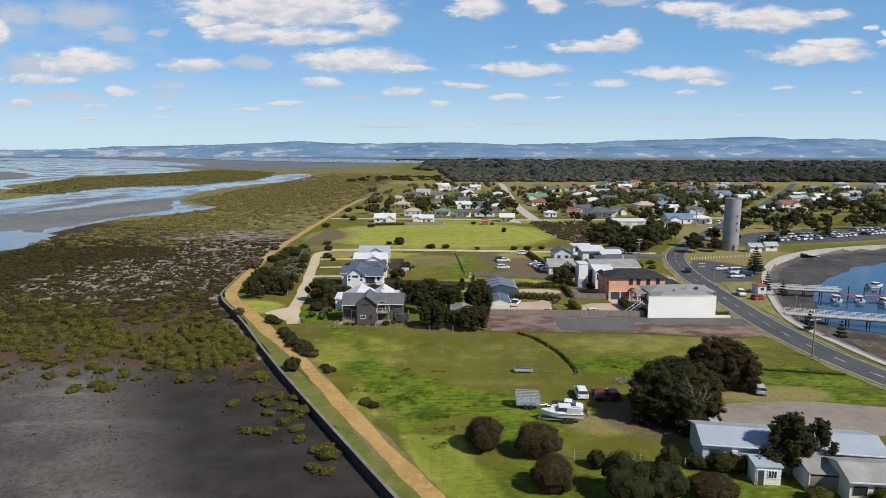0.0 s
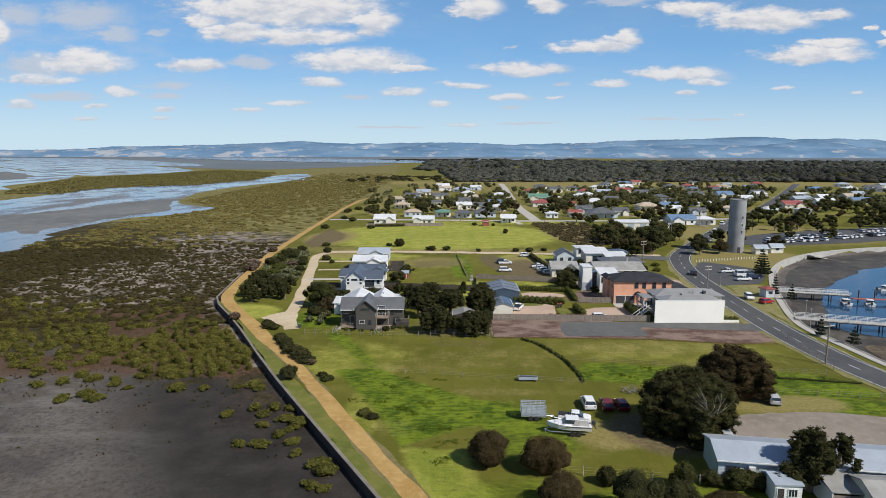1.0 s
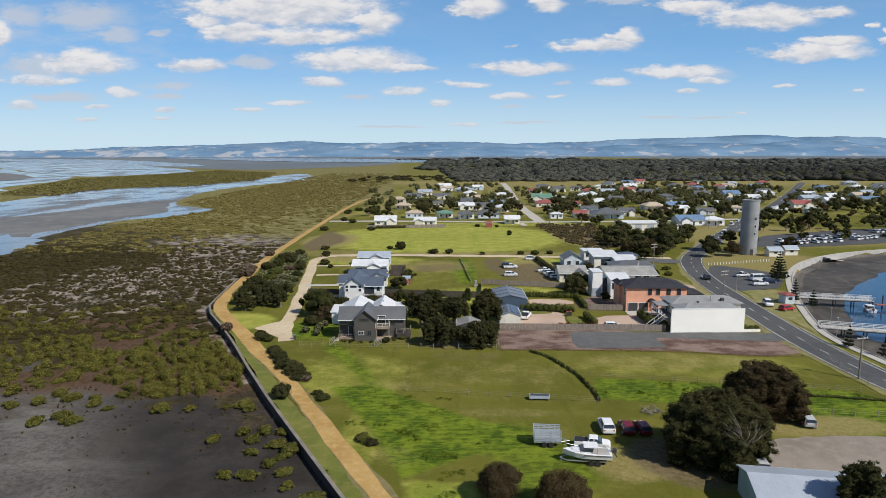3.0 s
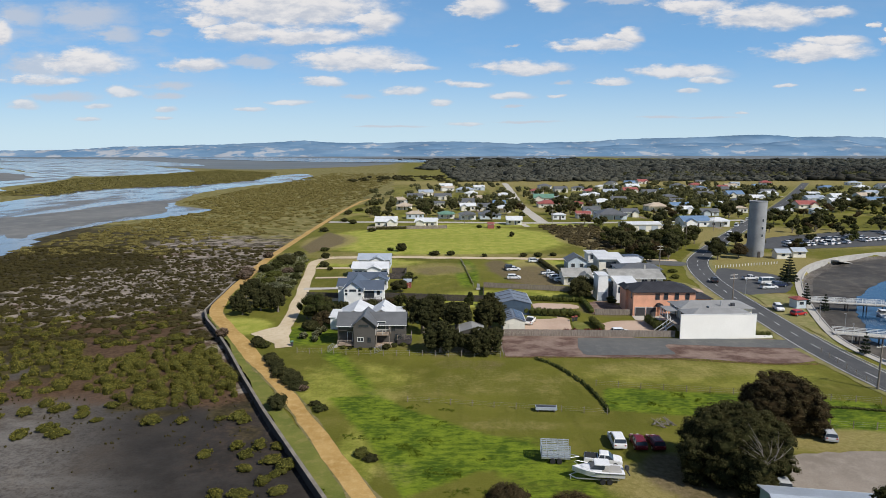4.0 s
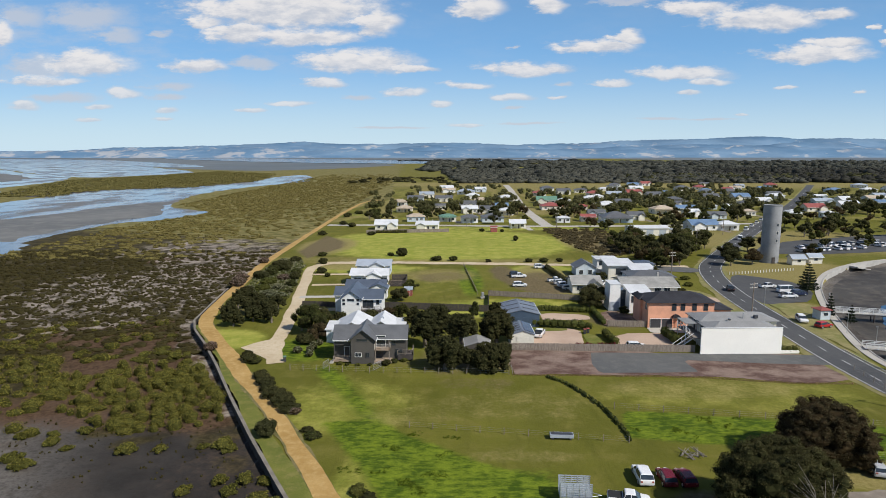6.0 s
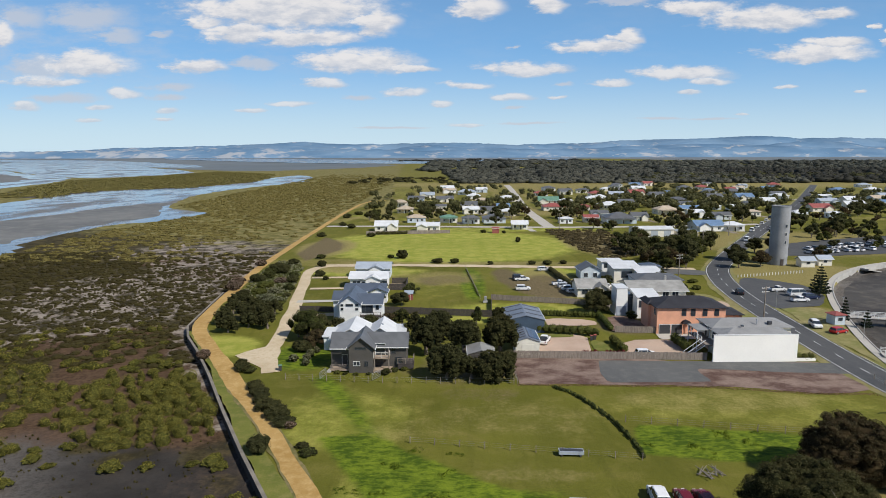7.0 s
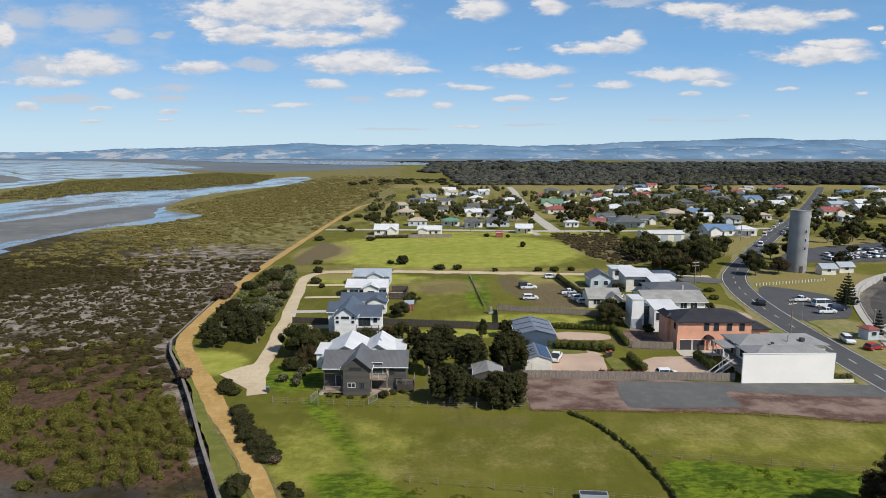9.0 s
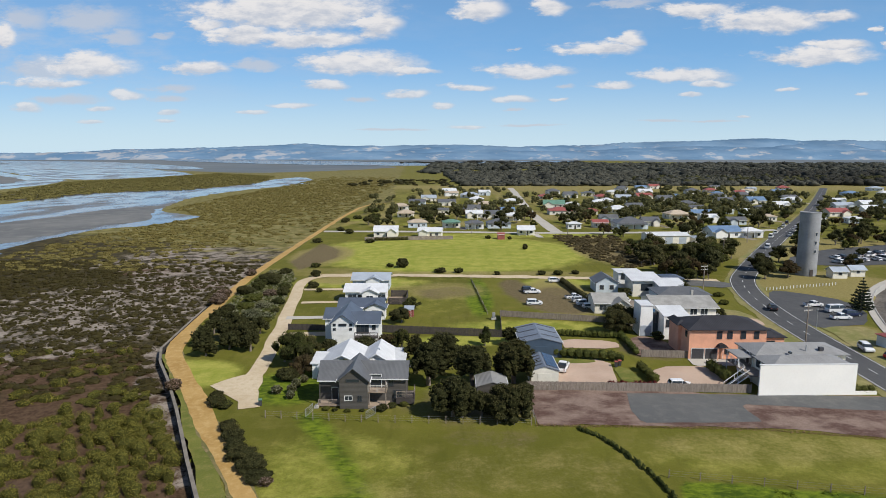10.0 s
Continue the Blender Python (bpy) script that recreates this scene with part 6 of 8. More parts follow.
for x in (-2.1, -0.3):
    part("porch_post", MB().box(x - 0.08, x + 0.08, -5.1, -4.94, 0, 2.5), M["orange_wall"], t)
window(t, -7.32, -2.6, 4.6, 0.8, 1.2, "-x", "trim_dark")

t = thing("commercial_building", pose(55, 143.2, 0, 0, 0, 1.8), "low building with a blank cream-white block wall and grey steel roofs", "building", "houses on the main road")
bevelled(part("blank_wall", MB().box(-8.0, 7.9, -0.12, 0.16, 0, 5.2), M["render_white"], t, "tall blank cream-white side wall"), 0.02, 1)
part("wall_coping", MB().box(-8.05, 7.95, -0.17, 0.21, 5.2, 5.27), M["trim"], t)
wing(t, 13.6, 6.0, 4.6, 1.1, "hip", 1.0, 3.3, "cream_wall", "roof_mid", 0.35)
wing(t, 15.5, 6.4, 4.8, 1.2, "hip", 2.4, 9.4, "cream_wall", "roof_mid", 0.5)
part("verandah_roof", MB().box(-8.6, -5.2, 6.0, 10.5, 4.35, 4.5), M["roof_mid"], t)
for x, y in ((-8.4, 6.2), (-8.4, 10.3), (-6.0, 6.2)):
    part("verandah_post", MB().box(x - 0.07, x + 0.07, y - 0.07, y + 0.07, 0, 4.35), M["trim"], t)
part("landing", MB().box(-8.5, -5.6, 1.6, 10.3, 2.6, 2.75), M["timber"], t)
railing(t, [(-8.45, 10.2), (-8.45, 4.2)], 2.75, 1.0, "trim")
stairs = MB()
for k in range(13):
    x, z = -8.5 - 0.28 * (12 - k), 0.2 + 0.2 * k
    stairs.box(x - 0.16, x + 0.16, 2.2, 3.6, z - 0.04, z)
fl = part("stair_flight", stairs, M["timber"], t, "timber outside stairs")
for y in (2.15, 3.65):
    part("stair_rail", MB().tube((-12.0, y, 0.95), (-8.5, y, 3.6), 0.06, n=6).tube((-12.0, y, 0.1), (-8.5, y, 2.6), 0.09, n=4).tube((-12, y, 0), (-12, y, 1), 0.05, n=4).tube((-10.2, y, 1.3), (-10.2, y, 2.4), 0.05, n=4), M["trim"], fl)
window(t, -5.85, 4.5, 3.8, 1.4, 1.3, "-x")
door(t, -5.85, 8.0, 0.95, 2.05, "-x", z=2.75)
part("air_unit", MB().box(5.8, 6.5, 6.6, 7.2, 5.3, 5.9), M["trim_dark"], t)
part("vent", MB().tube((3.5, 6.8, 5.3), (3.5, 6.8, 6.4), 0.12), M["steel"], t)
part("roof_hatch", MB().box(-0.1, 0.3, 5.4, 5.9, 5.2, 5.5), M["glass"], t)
part("low_wall", MB().box(7.95, 11.6, 0.0, 0.2, 0, 0.6), M["render_white"], t, "low cream garden wall")

t = thing("house", pose(42, 177, 0), "modern white cubic house with angled walls", "house", "houses on the main road")
lt = MB().extrude([(-4.2, 0), (-1.3, 0), (-1.5, 6.6), (-4.0, 6.6)], "y", -0.4, 4.6)
normals_out(part("wall", lt, M["white_wall"], t))
part("roof", MB().box(-4.2, -1.3, -0.5, 4.7, 6.6, 6.78), M["roof_white"], t)
part("glazed_link", MB().box(-1.4, 0.2, 0.6, 3.6, 0, 5.0), M["glass"], t, "dark glazed stair link")
wing(t, 5.4, 6.0, 4.9, 0.9, "skew", 2.8, 0.0, "white_wall", "roof_white", 0.12)
window(t, 1.1, -3.02, 3.5, 1.0, 1.5, frame_mat="trim_dark")
window(t, 4.3, -3.02, 3.3, 0.8, 1.5, frame_mat="trim_dark")
window(t, -0.6, 0.58, 3.6, 1.0, 1.6, frame_mat="trim_dark", bars=2)
part("garage_door", MB().box(-4.0, -1.7, -0.46, -0.38, 0.02, 2.3), M["roof_pale"], t)
part("balcony", MB().box(5.4, 7.4, -2.6, 1.0, 2.3, 2.5), M["white_wall"], t)

t = thing("house", pose(50.8, 190.6, 0), "cream two-level house with a grey-brown low roof and white balcony", "house", "houses on the main road")
wing(t, 13.8, 11.0, 4.3, 1.4, "x", 0, 0, "cream_wall", "roof_cement", 0.6)
for x in (-2.6, 1.8, 4.2):
    window(t, x, -5.52, 3.2, 1.5, 1.4, bars=2)
part("balcony", MB().box(-1.0, 7.2, -7.2, -5.5, 1.7, 1.9), M["trim"], t)
railing(t, [(-0.9, -7.1), (7.1, -7.1), (7.1, -5.6)], 1.9, 1.0, "trim")
part("chimney", MB().box(3.4, 3.9, 0.6, 1.2, 4.8, 6.8), M["concrete"], t)
t = thing("house", pose(56, 204, 0), "house with a broad dark grey roof", "house", "houses on the main road")
wing(t, 12.5, 8.5, 3.8, 1.3, "hip", 0, 0, "boards_blue", "roof_grey", 0.5)
window(t, 2.0, -4.27, 2.2, 1.6, 1.2)
t = thing("house", pose(49.6, 228.6, 0), "white two-storey house with a flat white roof", "house", "houses on the main road")
wing(t, 6.6, 6.0, 4.5, 0.5, "hip", 0, 0, "boards_white", "roof_white", 0.5)
window(t, -1.8, -3.02, 3.2, 1.4, 1.3, frame_mat="trim_dark")
window(t, 1.2, -3.02, 1.4, 2.2, 1.6, frame_mat="trim_dark", bars=2)
t = thing("house", pose(52.6, 217, 0), "long house with stepped white skillion roofs", "house", "houses on the main road")
wing(t, 7.6, 8.0, 4.4, 0.8, "skew", -1.6, 1.2, "cream_wall", "roof_white", 0.6)
wing(t, 6.6, 7.0, 3.9, 0.8, "skew", 3.8, -4.6, "white_wall", "roof_white", 0.6)
wing(t, 3.6, 3.6, 2.5, 0.3, "skew", -3.0, -15.4, "white_wall", "roof_white", 0.3)
wing(t, 5.0, 6.0, 4.0, 0.8, "hip", 7.6, 5.0, "boards_blue", "roof_slate", 0.4)
window(t, -1.6, -2.82, 2.6, 3.0, 1.8, bars=3, frame_mat="trim_dark")
window(t, 4.0, -8.12, 2.4, 2.6, 1.6, bars=2, frame_mat="trim_dark")
t = thing("house", pose(41.4, 222.6, 0), "small pale blue house with a grey gabled roof", "house", "houses on the main road")
wing(t, 6.2, 7.0, 2.9, 1.7, "y", 0, 0, "boards_blue", "roof_grey", 0.4)
for x in (-1.5, 1.3):
    window(t, x, -3.52, 1.5, 1.2, 1.3)
t = thing("house", pose(36.6, 199.4, 0), "cream house with a grey-green gabled roof", "house", "houses on the main road")
wing(t, 8.0, 7.6, 2.7, 1.6, "x", 0, 0, "cream_wall", "roof_cement", 0.4)
wing(t, 3.6, 3.0, 2.7, 1.3, "y", 2.0, -4.6, "cream_wall", "roof_cement", 0.4)
window(t, -2.0, -3.82, 1.5, 1.6, 1.2, bars=2)
window(t, 2.0, -6.12, 1.5, 1.3, 1.2, bars=2)

# ---- the concrete tower ----
t = thing("tower", pose(112.3, 246, 0), "tall round grey concrete tower with small windows", "tower")
rings = []
for k in range(15):
    z = 20.2 * k / 14
    rings.append([(3.0 * math.cos(a), 3.0 * math.sin(a), z) for a in np.linspace(0, 2 * math.pi, 49)[:-1]])
part("shaft", MB().loft(rings), M["tower"], t, smooth=False)
part("rim", MB().loft([[(r * math.cos(a), r * math.sin(a), z) for a in np.linspace(0, 2 * math.pi, 49)[:-1]] for r, z in ((3.0, 20.0), (3.07, 20.05), (3.07, 20.45), (2.8, 20.45), (2.8, 20.1))], cap=False), M["tower"], t)
for k, z in enumerate((8.0, 10.8, 13.6)):
    a = radians(-78)
    m = Matrix.Translation((3.0 * math.cos(a), 3.0 * math.sin(a), z)) @ Matrix.Rotation(radians(12), 4, "Z")
    wn = part("window", MB().box(-0.42, 0.42, -0.06, 0.1, -0.65, 0.65, m), M["concrete"], t)
    part("pane", MB().box(-0.3, 0.3, -0.09, 0.0, -0.5, 0.5, m), M["glass"], wn)
part("tower_door", MB().box(-0.5, 0.5, -3.08, -2.9, 0, 2.2), M["timber_dark"], t)

# ---- sheds in the near yard ----
t = thing("long_shed", pose(42.4, 75.1, 0, 0, 0, -8.6), "long low shed with a pale blue-grey steel roof", "shed", "sheds in the yard")
wing(t, 20.8, 6.4, 2.95, 0.9, "x", 0, 0, "boards_blue", "roof_pale", 0.3)
part("gable_cladding", MB().extrude([(-3.2, 0), (3.2, 0), (3.2, 2.9), (0, 3.8), (-3.2, 2.9)], "x", -10.46, -10.41), M["boards_green"], t, "pale green gable end")
for x in (-9.0, -2.6, 4.6, 6.2, 8.6):
    window(t, x, -3.22, 1.7, 1.0 if x < -5 else 0.8, 0.9 if x < -5 else 0.45, frame_mat="trim_dark")
for x in (-6.8, -3.6, 3.0, 8.0):
    part("air_conditioner", MB().box(x - 0.35, x + 0.35, -3.7, -3.2, 2.0, 2.4), M["trim"], t, "white wall-mounted air conditioner")
part("downpipe", MB().tube((-8.0, -3.3, 0), (-8.0, -3.3, 2.7), 0.05, n=6), M["trim"], t)
t = thing("small_shed", pose(37.5, 70.0, 0, 0, 0, -4), "small white shed with a pale skillion roof", "shed", "sheds in the yard")
wing(t, 2.9, 2.2, 2.2, 0.3, "skew", 0, 0, "boards_white", "roof_pale", 0.15)
window(t, 0.45, -1.12, 1.35, 0.9, 0.85, bars=3)
door(t, -0.85, -1.12, 0.7, 1.85)
t = thing("carport", pose(43.2, 69.2, 0, 0, 0, -6), "open carport with a stained cement-sheet roof", "carport", "sheds in the yard")
part("roof", MB().extrude([(-2.0, 2.2), (2.2, 2.7), (2.2, 2.82), (-2.0, 2.32)], "x", -1.8, 1.7), M["roof_cement"], t)
part("screen", MB().box(-1.7, 1.6, -1.9, -1.8, 0, 1.9), M["timber"], t, "weathered timber lattice screen")
part("wall", MB().box(-1.75, -1.65, -1.8, 2.0, 0, 2.2), M["boards_blue"], t)
for x in (-1.65, 1.55):
    part("post", MB().box(x - 0.06, x + 0.06, -1.95, -1.83, 0, 2.25), M["trim"], t)
t = thing("workshop", pose(50, 66.8, 0, 0, 0, -6), "workshop with a patched grey cement-sheet roof", "shed", "sheds in the yard")
wing(t, 11.0, 5.0, 2.9, 0.8, "x", 0, 0, "cream_wall", "roof_cement", 0.35)
for x in (-4.4, -2.2, 2.0):
    window(t, x, -2.52, 1.7, 1.3, 0.9, bars=2, frame_mat="trim_dark")
part("roof_patch", MB().box(-2.0, -1.3, -2.7, -0.1, 0, 0.04, Matrix.Translation((0, 0, 3.78)) @ Matrix.Rotation(math.atan2(0.8, 2.5), 4, "X")), M["trim_dark"], t)

# ---- houses of the town ----
ROOFS = {"g": "roof_grey", "w": "roof_white", "r": "roof_red", "n": "roof_green", "b": "roof_blue", "t": "roof_beige", "p": "roof_pale"}
WALLS = ["white_wall", "cream_wall", "boards_white", "boards_blue", "cream_wall"]
TOWN_WEST = [(-33, 338, 11, "w"), (-12, 336, 11, "w"), (-20, 375, 10, "t"), (-2, 375, 9, "n"), (10, 369, 9, "g"), (23, 373, 12, "g"), (34, 345, 8, "w"), (-37, 479, 11, "t"), (-27, 514, 12, "g"), (-3, 655, 13, "w"), (-5, 516, 13, "g"), (-8, 446, 9, "g"), (15, 600, 16, "p"), (19, 548, 11, "w"), (34, 446, 9, "b"), (12, 424, 10, "w"), (24, 424, 11, "g"), (34, 411, 9, "w"), (-20, 560, 12, "p"), (-30, 430, 10, "t")]
TOWN_MID = [(73, 498, 15, "n"), (68, 446, 14, "r"), (80, 585, 12, "r"), (104, 600, 12, "g"), (86, 498, 9, "w"), (110, 510, 14, "w"), (88, 446, 8, "r"), (108, 456, 14, "w"), (126, 482, 11, "g"), (62, 370, 7, "w"), (77, 376, 8, "r"), (87, 398, 10, "g"), (92, 371, 16, "g"), (106, 384, 9, "g"), (184, 646, 13, "w"), (154, 646, 12, "w"), (163, 628, 11, "g"), (140, 560, 12, "p"), (125, 620, 13, "g")]
TOWN_EAST = [(126, 337, 14, "b"), (138, 337, 10, "w"), (155, 389, 10, "g"), (145, 402, 9, "w"), (176, 451, 9, "w"), (188, 448, 7, "w"), (182, 408, 8, "t"), (235, 533, 13, "b"), (234, 494, 11, "w"), (270, 545, 13, "w"), (274, 486, 14, "p"), (239, 436, 13, "r"), (366, 623, 14, "b"), (205, 400, 8, "w"), (224, 396, 8, "w"), (243, 622, 9, "b"), (195, 593, 11, "b"), (210, 470, 10, "g"), (300, 500, 12, "w")]
k = 100
for group in (TOWN_WEST, TOWN_MID, TOWN_EAST):
    for x, y, w, r in group:
        k += 1
        rng = random.Random(k)
        simple_house(x, y + w * 0.3, w, rng.uniform(-6, 6), ROOFS[r], rng.choice(WALLS), k)
TAKEN = [(x, y, w) for g in (TOWN_WEST, TOWN_MID, TOWN_EAST) for x, y, w, r in g]
rng = random.Random(77)
for _ in range(600):
    x = rng.uniform(-30, 520)
    y = rng.uniform(390, 760)
    if y > 760 - abs(x - 120) * 0.12 or (x < 170 and y > 660) or min(math.hypot(x - a, (y - b) * 0.7) - c * 0.5 for a, b, c in TAKEN) < 13:
        continue
    if off_line(ROAD_MID, np.array([x]), np.array([y]))[0] < 13 or abs(x - (50 + (y - 400) * 0.045)) < 10 or (x > 150 and y < 350 + (x - 150) * 0.2):
        continue
    k += 1
    TAKEN.append((x, y, 11))
    simple_house(x, y, rng.uniform(9, 14), rng.uniform(-8, 8), ROOFS[rng.choice("gwwwpptgwr" if x < 150 else "ggppgwrbgt")], rng.choice(WALLS), k)
    if len(TAKEN) > 118:
        break

for i, (x, y, w) in enumerate(TAKEN[3:70]):
    if i % 3 == 0 and y < 560:
        strip("town_driveway", bent([(x + w * 0.62, y + 3), (x + w * 0.62 + 0.8, y - 9)], 2, 0), 1.5, 1.5, 0.05, M["pavement" if i % 2 else "grey_gravel"], ragged=0.15, seed=900 + i, label="pale driveway beside a town house", category="driveway")
t = thing("warehouse", pose(92, 320, 0, 0, 0, 2), "long pale steel warehouse", "warehouse")
wing(t, 18, 9, 3.6, 0.9, "x", 0, 0, "cream_wall", "roof_white", 0.3)
for x in (-6, 0, 6):
    part("roller_door", MB().box(x - 1.6, x + 1.6, -4.56, -4.48, 0, 2.9), M["roof_pale"], t)
t = thing("warehouse", pose(107, 318, 0, 0, 0, 2), "low pale shed beside the warehouse", "warehouse")
wing(t, 9, 8, 2.7, 0.8, "hip", 0, 0, "cream_wall", "roof_pale", 0.3)
for x, y, lab in ((119.5, 238.5, "small pale park shelter with a grey roof"), (127, 241.5, "small park shelter with a white roof")):
    t = thing("park_shelter", pose(x, y + 3, 0), lab, "shelter")
    wing(t, 4.6, 3.6, 2.4, 1.0, "x", 0, 0, "cream_wall", "roof_pale", 0.4)
    window(t, 0, -1.82, 1.5, 1.2, 0.8)
t = thing("tin_shed", pose(20.6, 330.5, 0), "little rusty red tin shed", "shed")
wing(t, 3.2, 3.0, 2.3, 0.6, "x", 0, 0, "roof_red", "roof_red", 0.15)
t = thing("kiosk", pose(86, 169.5, 0, 0, 0, 10), "small blue kiosk with a red roof", "kiosk")
wing(t, 2.6, 2.6, 2.3, 0.7, "hip", 0, 0, "boards_blue", "roof_red", 0.3)
window(t, 0, -1.32, 1.4, 1.2, 0.8)

# ---- fences ----
paling_fence((9.8, 145.2), (46.4, 144.0), 1.5, "timber", "weathered grey paling fence", slat=0.2)
paling_fence((-18.8, 178.9), (8.2, 175.2), 1.7, "timber_dark", "dark stained timber fence", slat=0.2)
paling_fence((-39, 180.6), (-30, 179.8), 1.4, "timber_dark", "dark stained timber fence", slat=0.2)
paling_fence((9.2, 192.7), (34.2, 186.9), 1.5, "timber", "weathered paling fence round a grass block", slat=0.2)
paling_fence((8.2, 176.5), (9.2, 192.7), 1.5, "timber", "weathered paling fence round a grass block", slat=0.2)
paling_fence((34.0, 162.4), (44.0, 161.6), 1.5, "timber", "weathered grey timber paling fence", slat=0.2)
paling_fence((-41, 324), (-1.5, 329.4), 1.7, "timber", "grey timber fence in front of houses", slat=0.55)
paling_fence((-30.5, 133.6), (-16, 132.2), 1.1, "timber", "post and wire fence")
paling_fence((-16, 132.2), (8.8, 131.4), 1.1, "timber", "post and wire fence")
paling_fence((-7.5, 109.8), (22.5, 105.2), 0.9, "timber", "old post and wire fence across the paddock", gap=3.5)
paling_fence((23.5, 116.6), (66, 109.4), 1.0, "timber", "post and wire fence across the paddock", gap=3.5)
paling_fence((53, 101), (71.4, 98.5), 1.0, "timber", "post and wire fence", gap=3)
paling_fence((71, 134), (69, 112.4), 1.0, "timber", "post and wire fence beside the road", gap=3)
paling_fence((13.5, 75.2), (32, 72.6), 1.2, "concrete", "post and wire fence on a low kerb", gap=2.5)
paling_fence((9.4, 144.8), (9.4, 132), 1.1, "timber", "post and wire fence beside the vacant lot", gap=2.5)
for x, y in ((-24.5, 133.6), (-15.4, 133.0)):
    t = thing("gate", pose(x, y, 0, 0, 0, 75 if x < -20 else 60), "pale steel tube field gate", "gate")
    part("gate_frame", MB().tube((0, 0, 0.2), (0, 0, 1.3), 0.04, n=6).tube((2.4, 0, 0.2), (2.4, 0, 1.3), 0.04, n=6).tube((0, 0, 1.3), (2.4, 0, 1.3), 0.04, n=6).tube((0, 0, 0.2), (2.4, 0, 0.2), 0.04, n=6), M["steel"], t)
    for q in (0.5, 0.8, 1.05):
        part("bar", MB().tube((0, 0, q), (2.4, 0, q), 0.025, n=5), M["steel"], t)
hedge_line = bent([(15.4, 130.2), (18.2, 127), (20.4, 121.5), (22.2, 115.5), (23, 109), (22.9, 106)], 0.45, 1)
rg = np.random.default_rng(5)
t = thing("hedge", pose(0, 0, 0), "low ragged dark hedge across the paddock", "hedge")
part("foliage", leaves(MB(), [((x + rg.uniform(-.2, .2), y, 0.25), (rg.uniform(.18, .34), rg.uniform(.35, .6), rg.uniform(.16, .4))) for x, y in hedge_line], 11, 0.09, rg), M["leaf_green"], t)
for i, (a, b, w, h, lf) in enumerate([((14.5, 163.4), (29, 159.6), 2.0, 2.0, "leaf_green"), ((20.5, 176.6), (33, 174.6), 1.2, 1.5, "leaf_bright"), ((33.6, 176), (33.4, 164), 1.3, 1.4, "leaf_bright"), ((23.6, 145.8), (31, 145.6), 1.0, 1.5, "leaf_red"), ((32, 148.5), (31.6, 155), 1.6, 1.7, "leaf_green"), ((44.5, 149.5), (44.2, 154.6), 2.0, 2.6, "leaf_green"), ((62.8, 144.4), (66, 144.2), 1.5, 1.4, "leaf_green"), ((48, 109.6), (69.5, 105.4), 0.55, 0.38, "leaf_green"), ((-36.2, 324.5), (-22, 326.5), 1.2, 1.6, "leaf_dark"), ((34, 203), (31, 232), 1.6, 1.8, "leaf_dark")]):
    hedge(a, b, w, h, lf, 60 + i, "dense clipped garden hedge" if h < 2.5 else "tall rounded garden hedge")

# ---- near trees and shrubs ----
gum_tree("broad dark olive tree with bleached bare limbs", pose(32.7, 86.9, 0), 7.9, 6.6, 9.5, "leaf_dark", 11, 17, 26, 32, 0.075, bare_limbs=9, skirt=0.1)
gum_tree("broad bronze-green spreading tree", pose(45.8, 100.2, 0), 6.9, 5.6, 8.5, "leaf_brown", 12, 13, 26, 32, 0.075, skirt=0.8)
gum_tree("dark irregular tree beside the long shed", pose(41.4, 71.8, 0), 3.4, 2.6, 7.9, "leaf_dark", 13, 8, 22, 26, 0.08, skirt=0.8)
gum_tree("dark upright tree beside the long shed", pose(44.4, 71.6, 0), 2.5, 2.2, 7.4, "leaf_dark", 14, 6, 22, 26, 0.08, skirt=1.0)
gum_tree("low dark tree beside the long shed", pose(39.0, 70.8, 0), 2.7, 1.8, 4.2, "leaf_dark", 15, 5, 20, 26, 0.08, skirt=0.3)
for i, (x, y, rx, h, lf) in enumerate([(5.0, 77.6, 2.75, 4.9, "leaf_brown"), (11.6, 75.8, 2.95, 5.1, "leaf_brown"), (12.0, 67.6, 2.6, 4.6, "leaf_brown"), (29.9, 66.5, 2.9, 2.8, "leaf_brown")]):
    shrub("rounded_shrub", "dense rounded bronze-brown shrub on the grass", pose(x, y, 0), rx, rx * 0.9, h, lf, 20 + i, 18, 40, 0.06, "rounded shrubs")
for i, (x, y, rx, h, lf) in enumerate([(20.4, 66.2, 3.3, 6.0, "leaf_dark"), (24.5, 66.4, 2.6, 4.4, "leaf_dark"), (27.0, 72.0, 1.6, 3.6, "leaf_green"), (18.4, 72.8, 1.2, 2.7, "leaf_dark"), (30.6, 73.0, 1.5, 1.9, "leaf_dark"), (33.4, 72.2, 1.7, 2.6, "leaf_green"), (35.4, 72.4, 1.6, 2.6, "leaf_dark"), (47.0, 63.0, 1.8, 3.0, "leaf_bright"), (41.5, 65.4, 1.8, 1.8, "leaf_bright")]):
    shrub("garden_shrub", "garden shrub beside the sheds", pose(x, y, 0), rx, rx * 0.9, h, lf, 40 + i, 10, 24, 0.065, "shrubs beside the sheds")
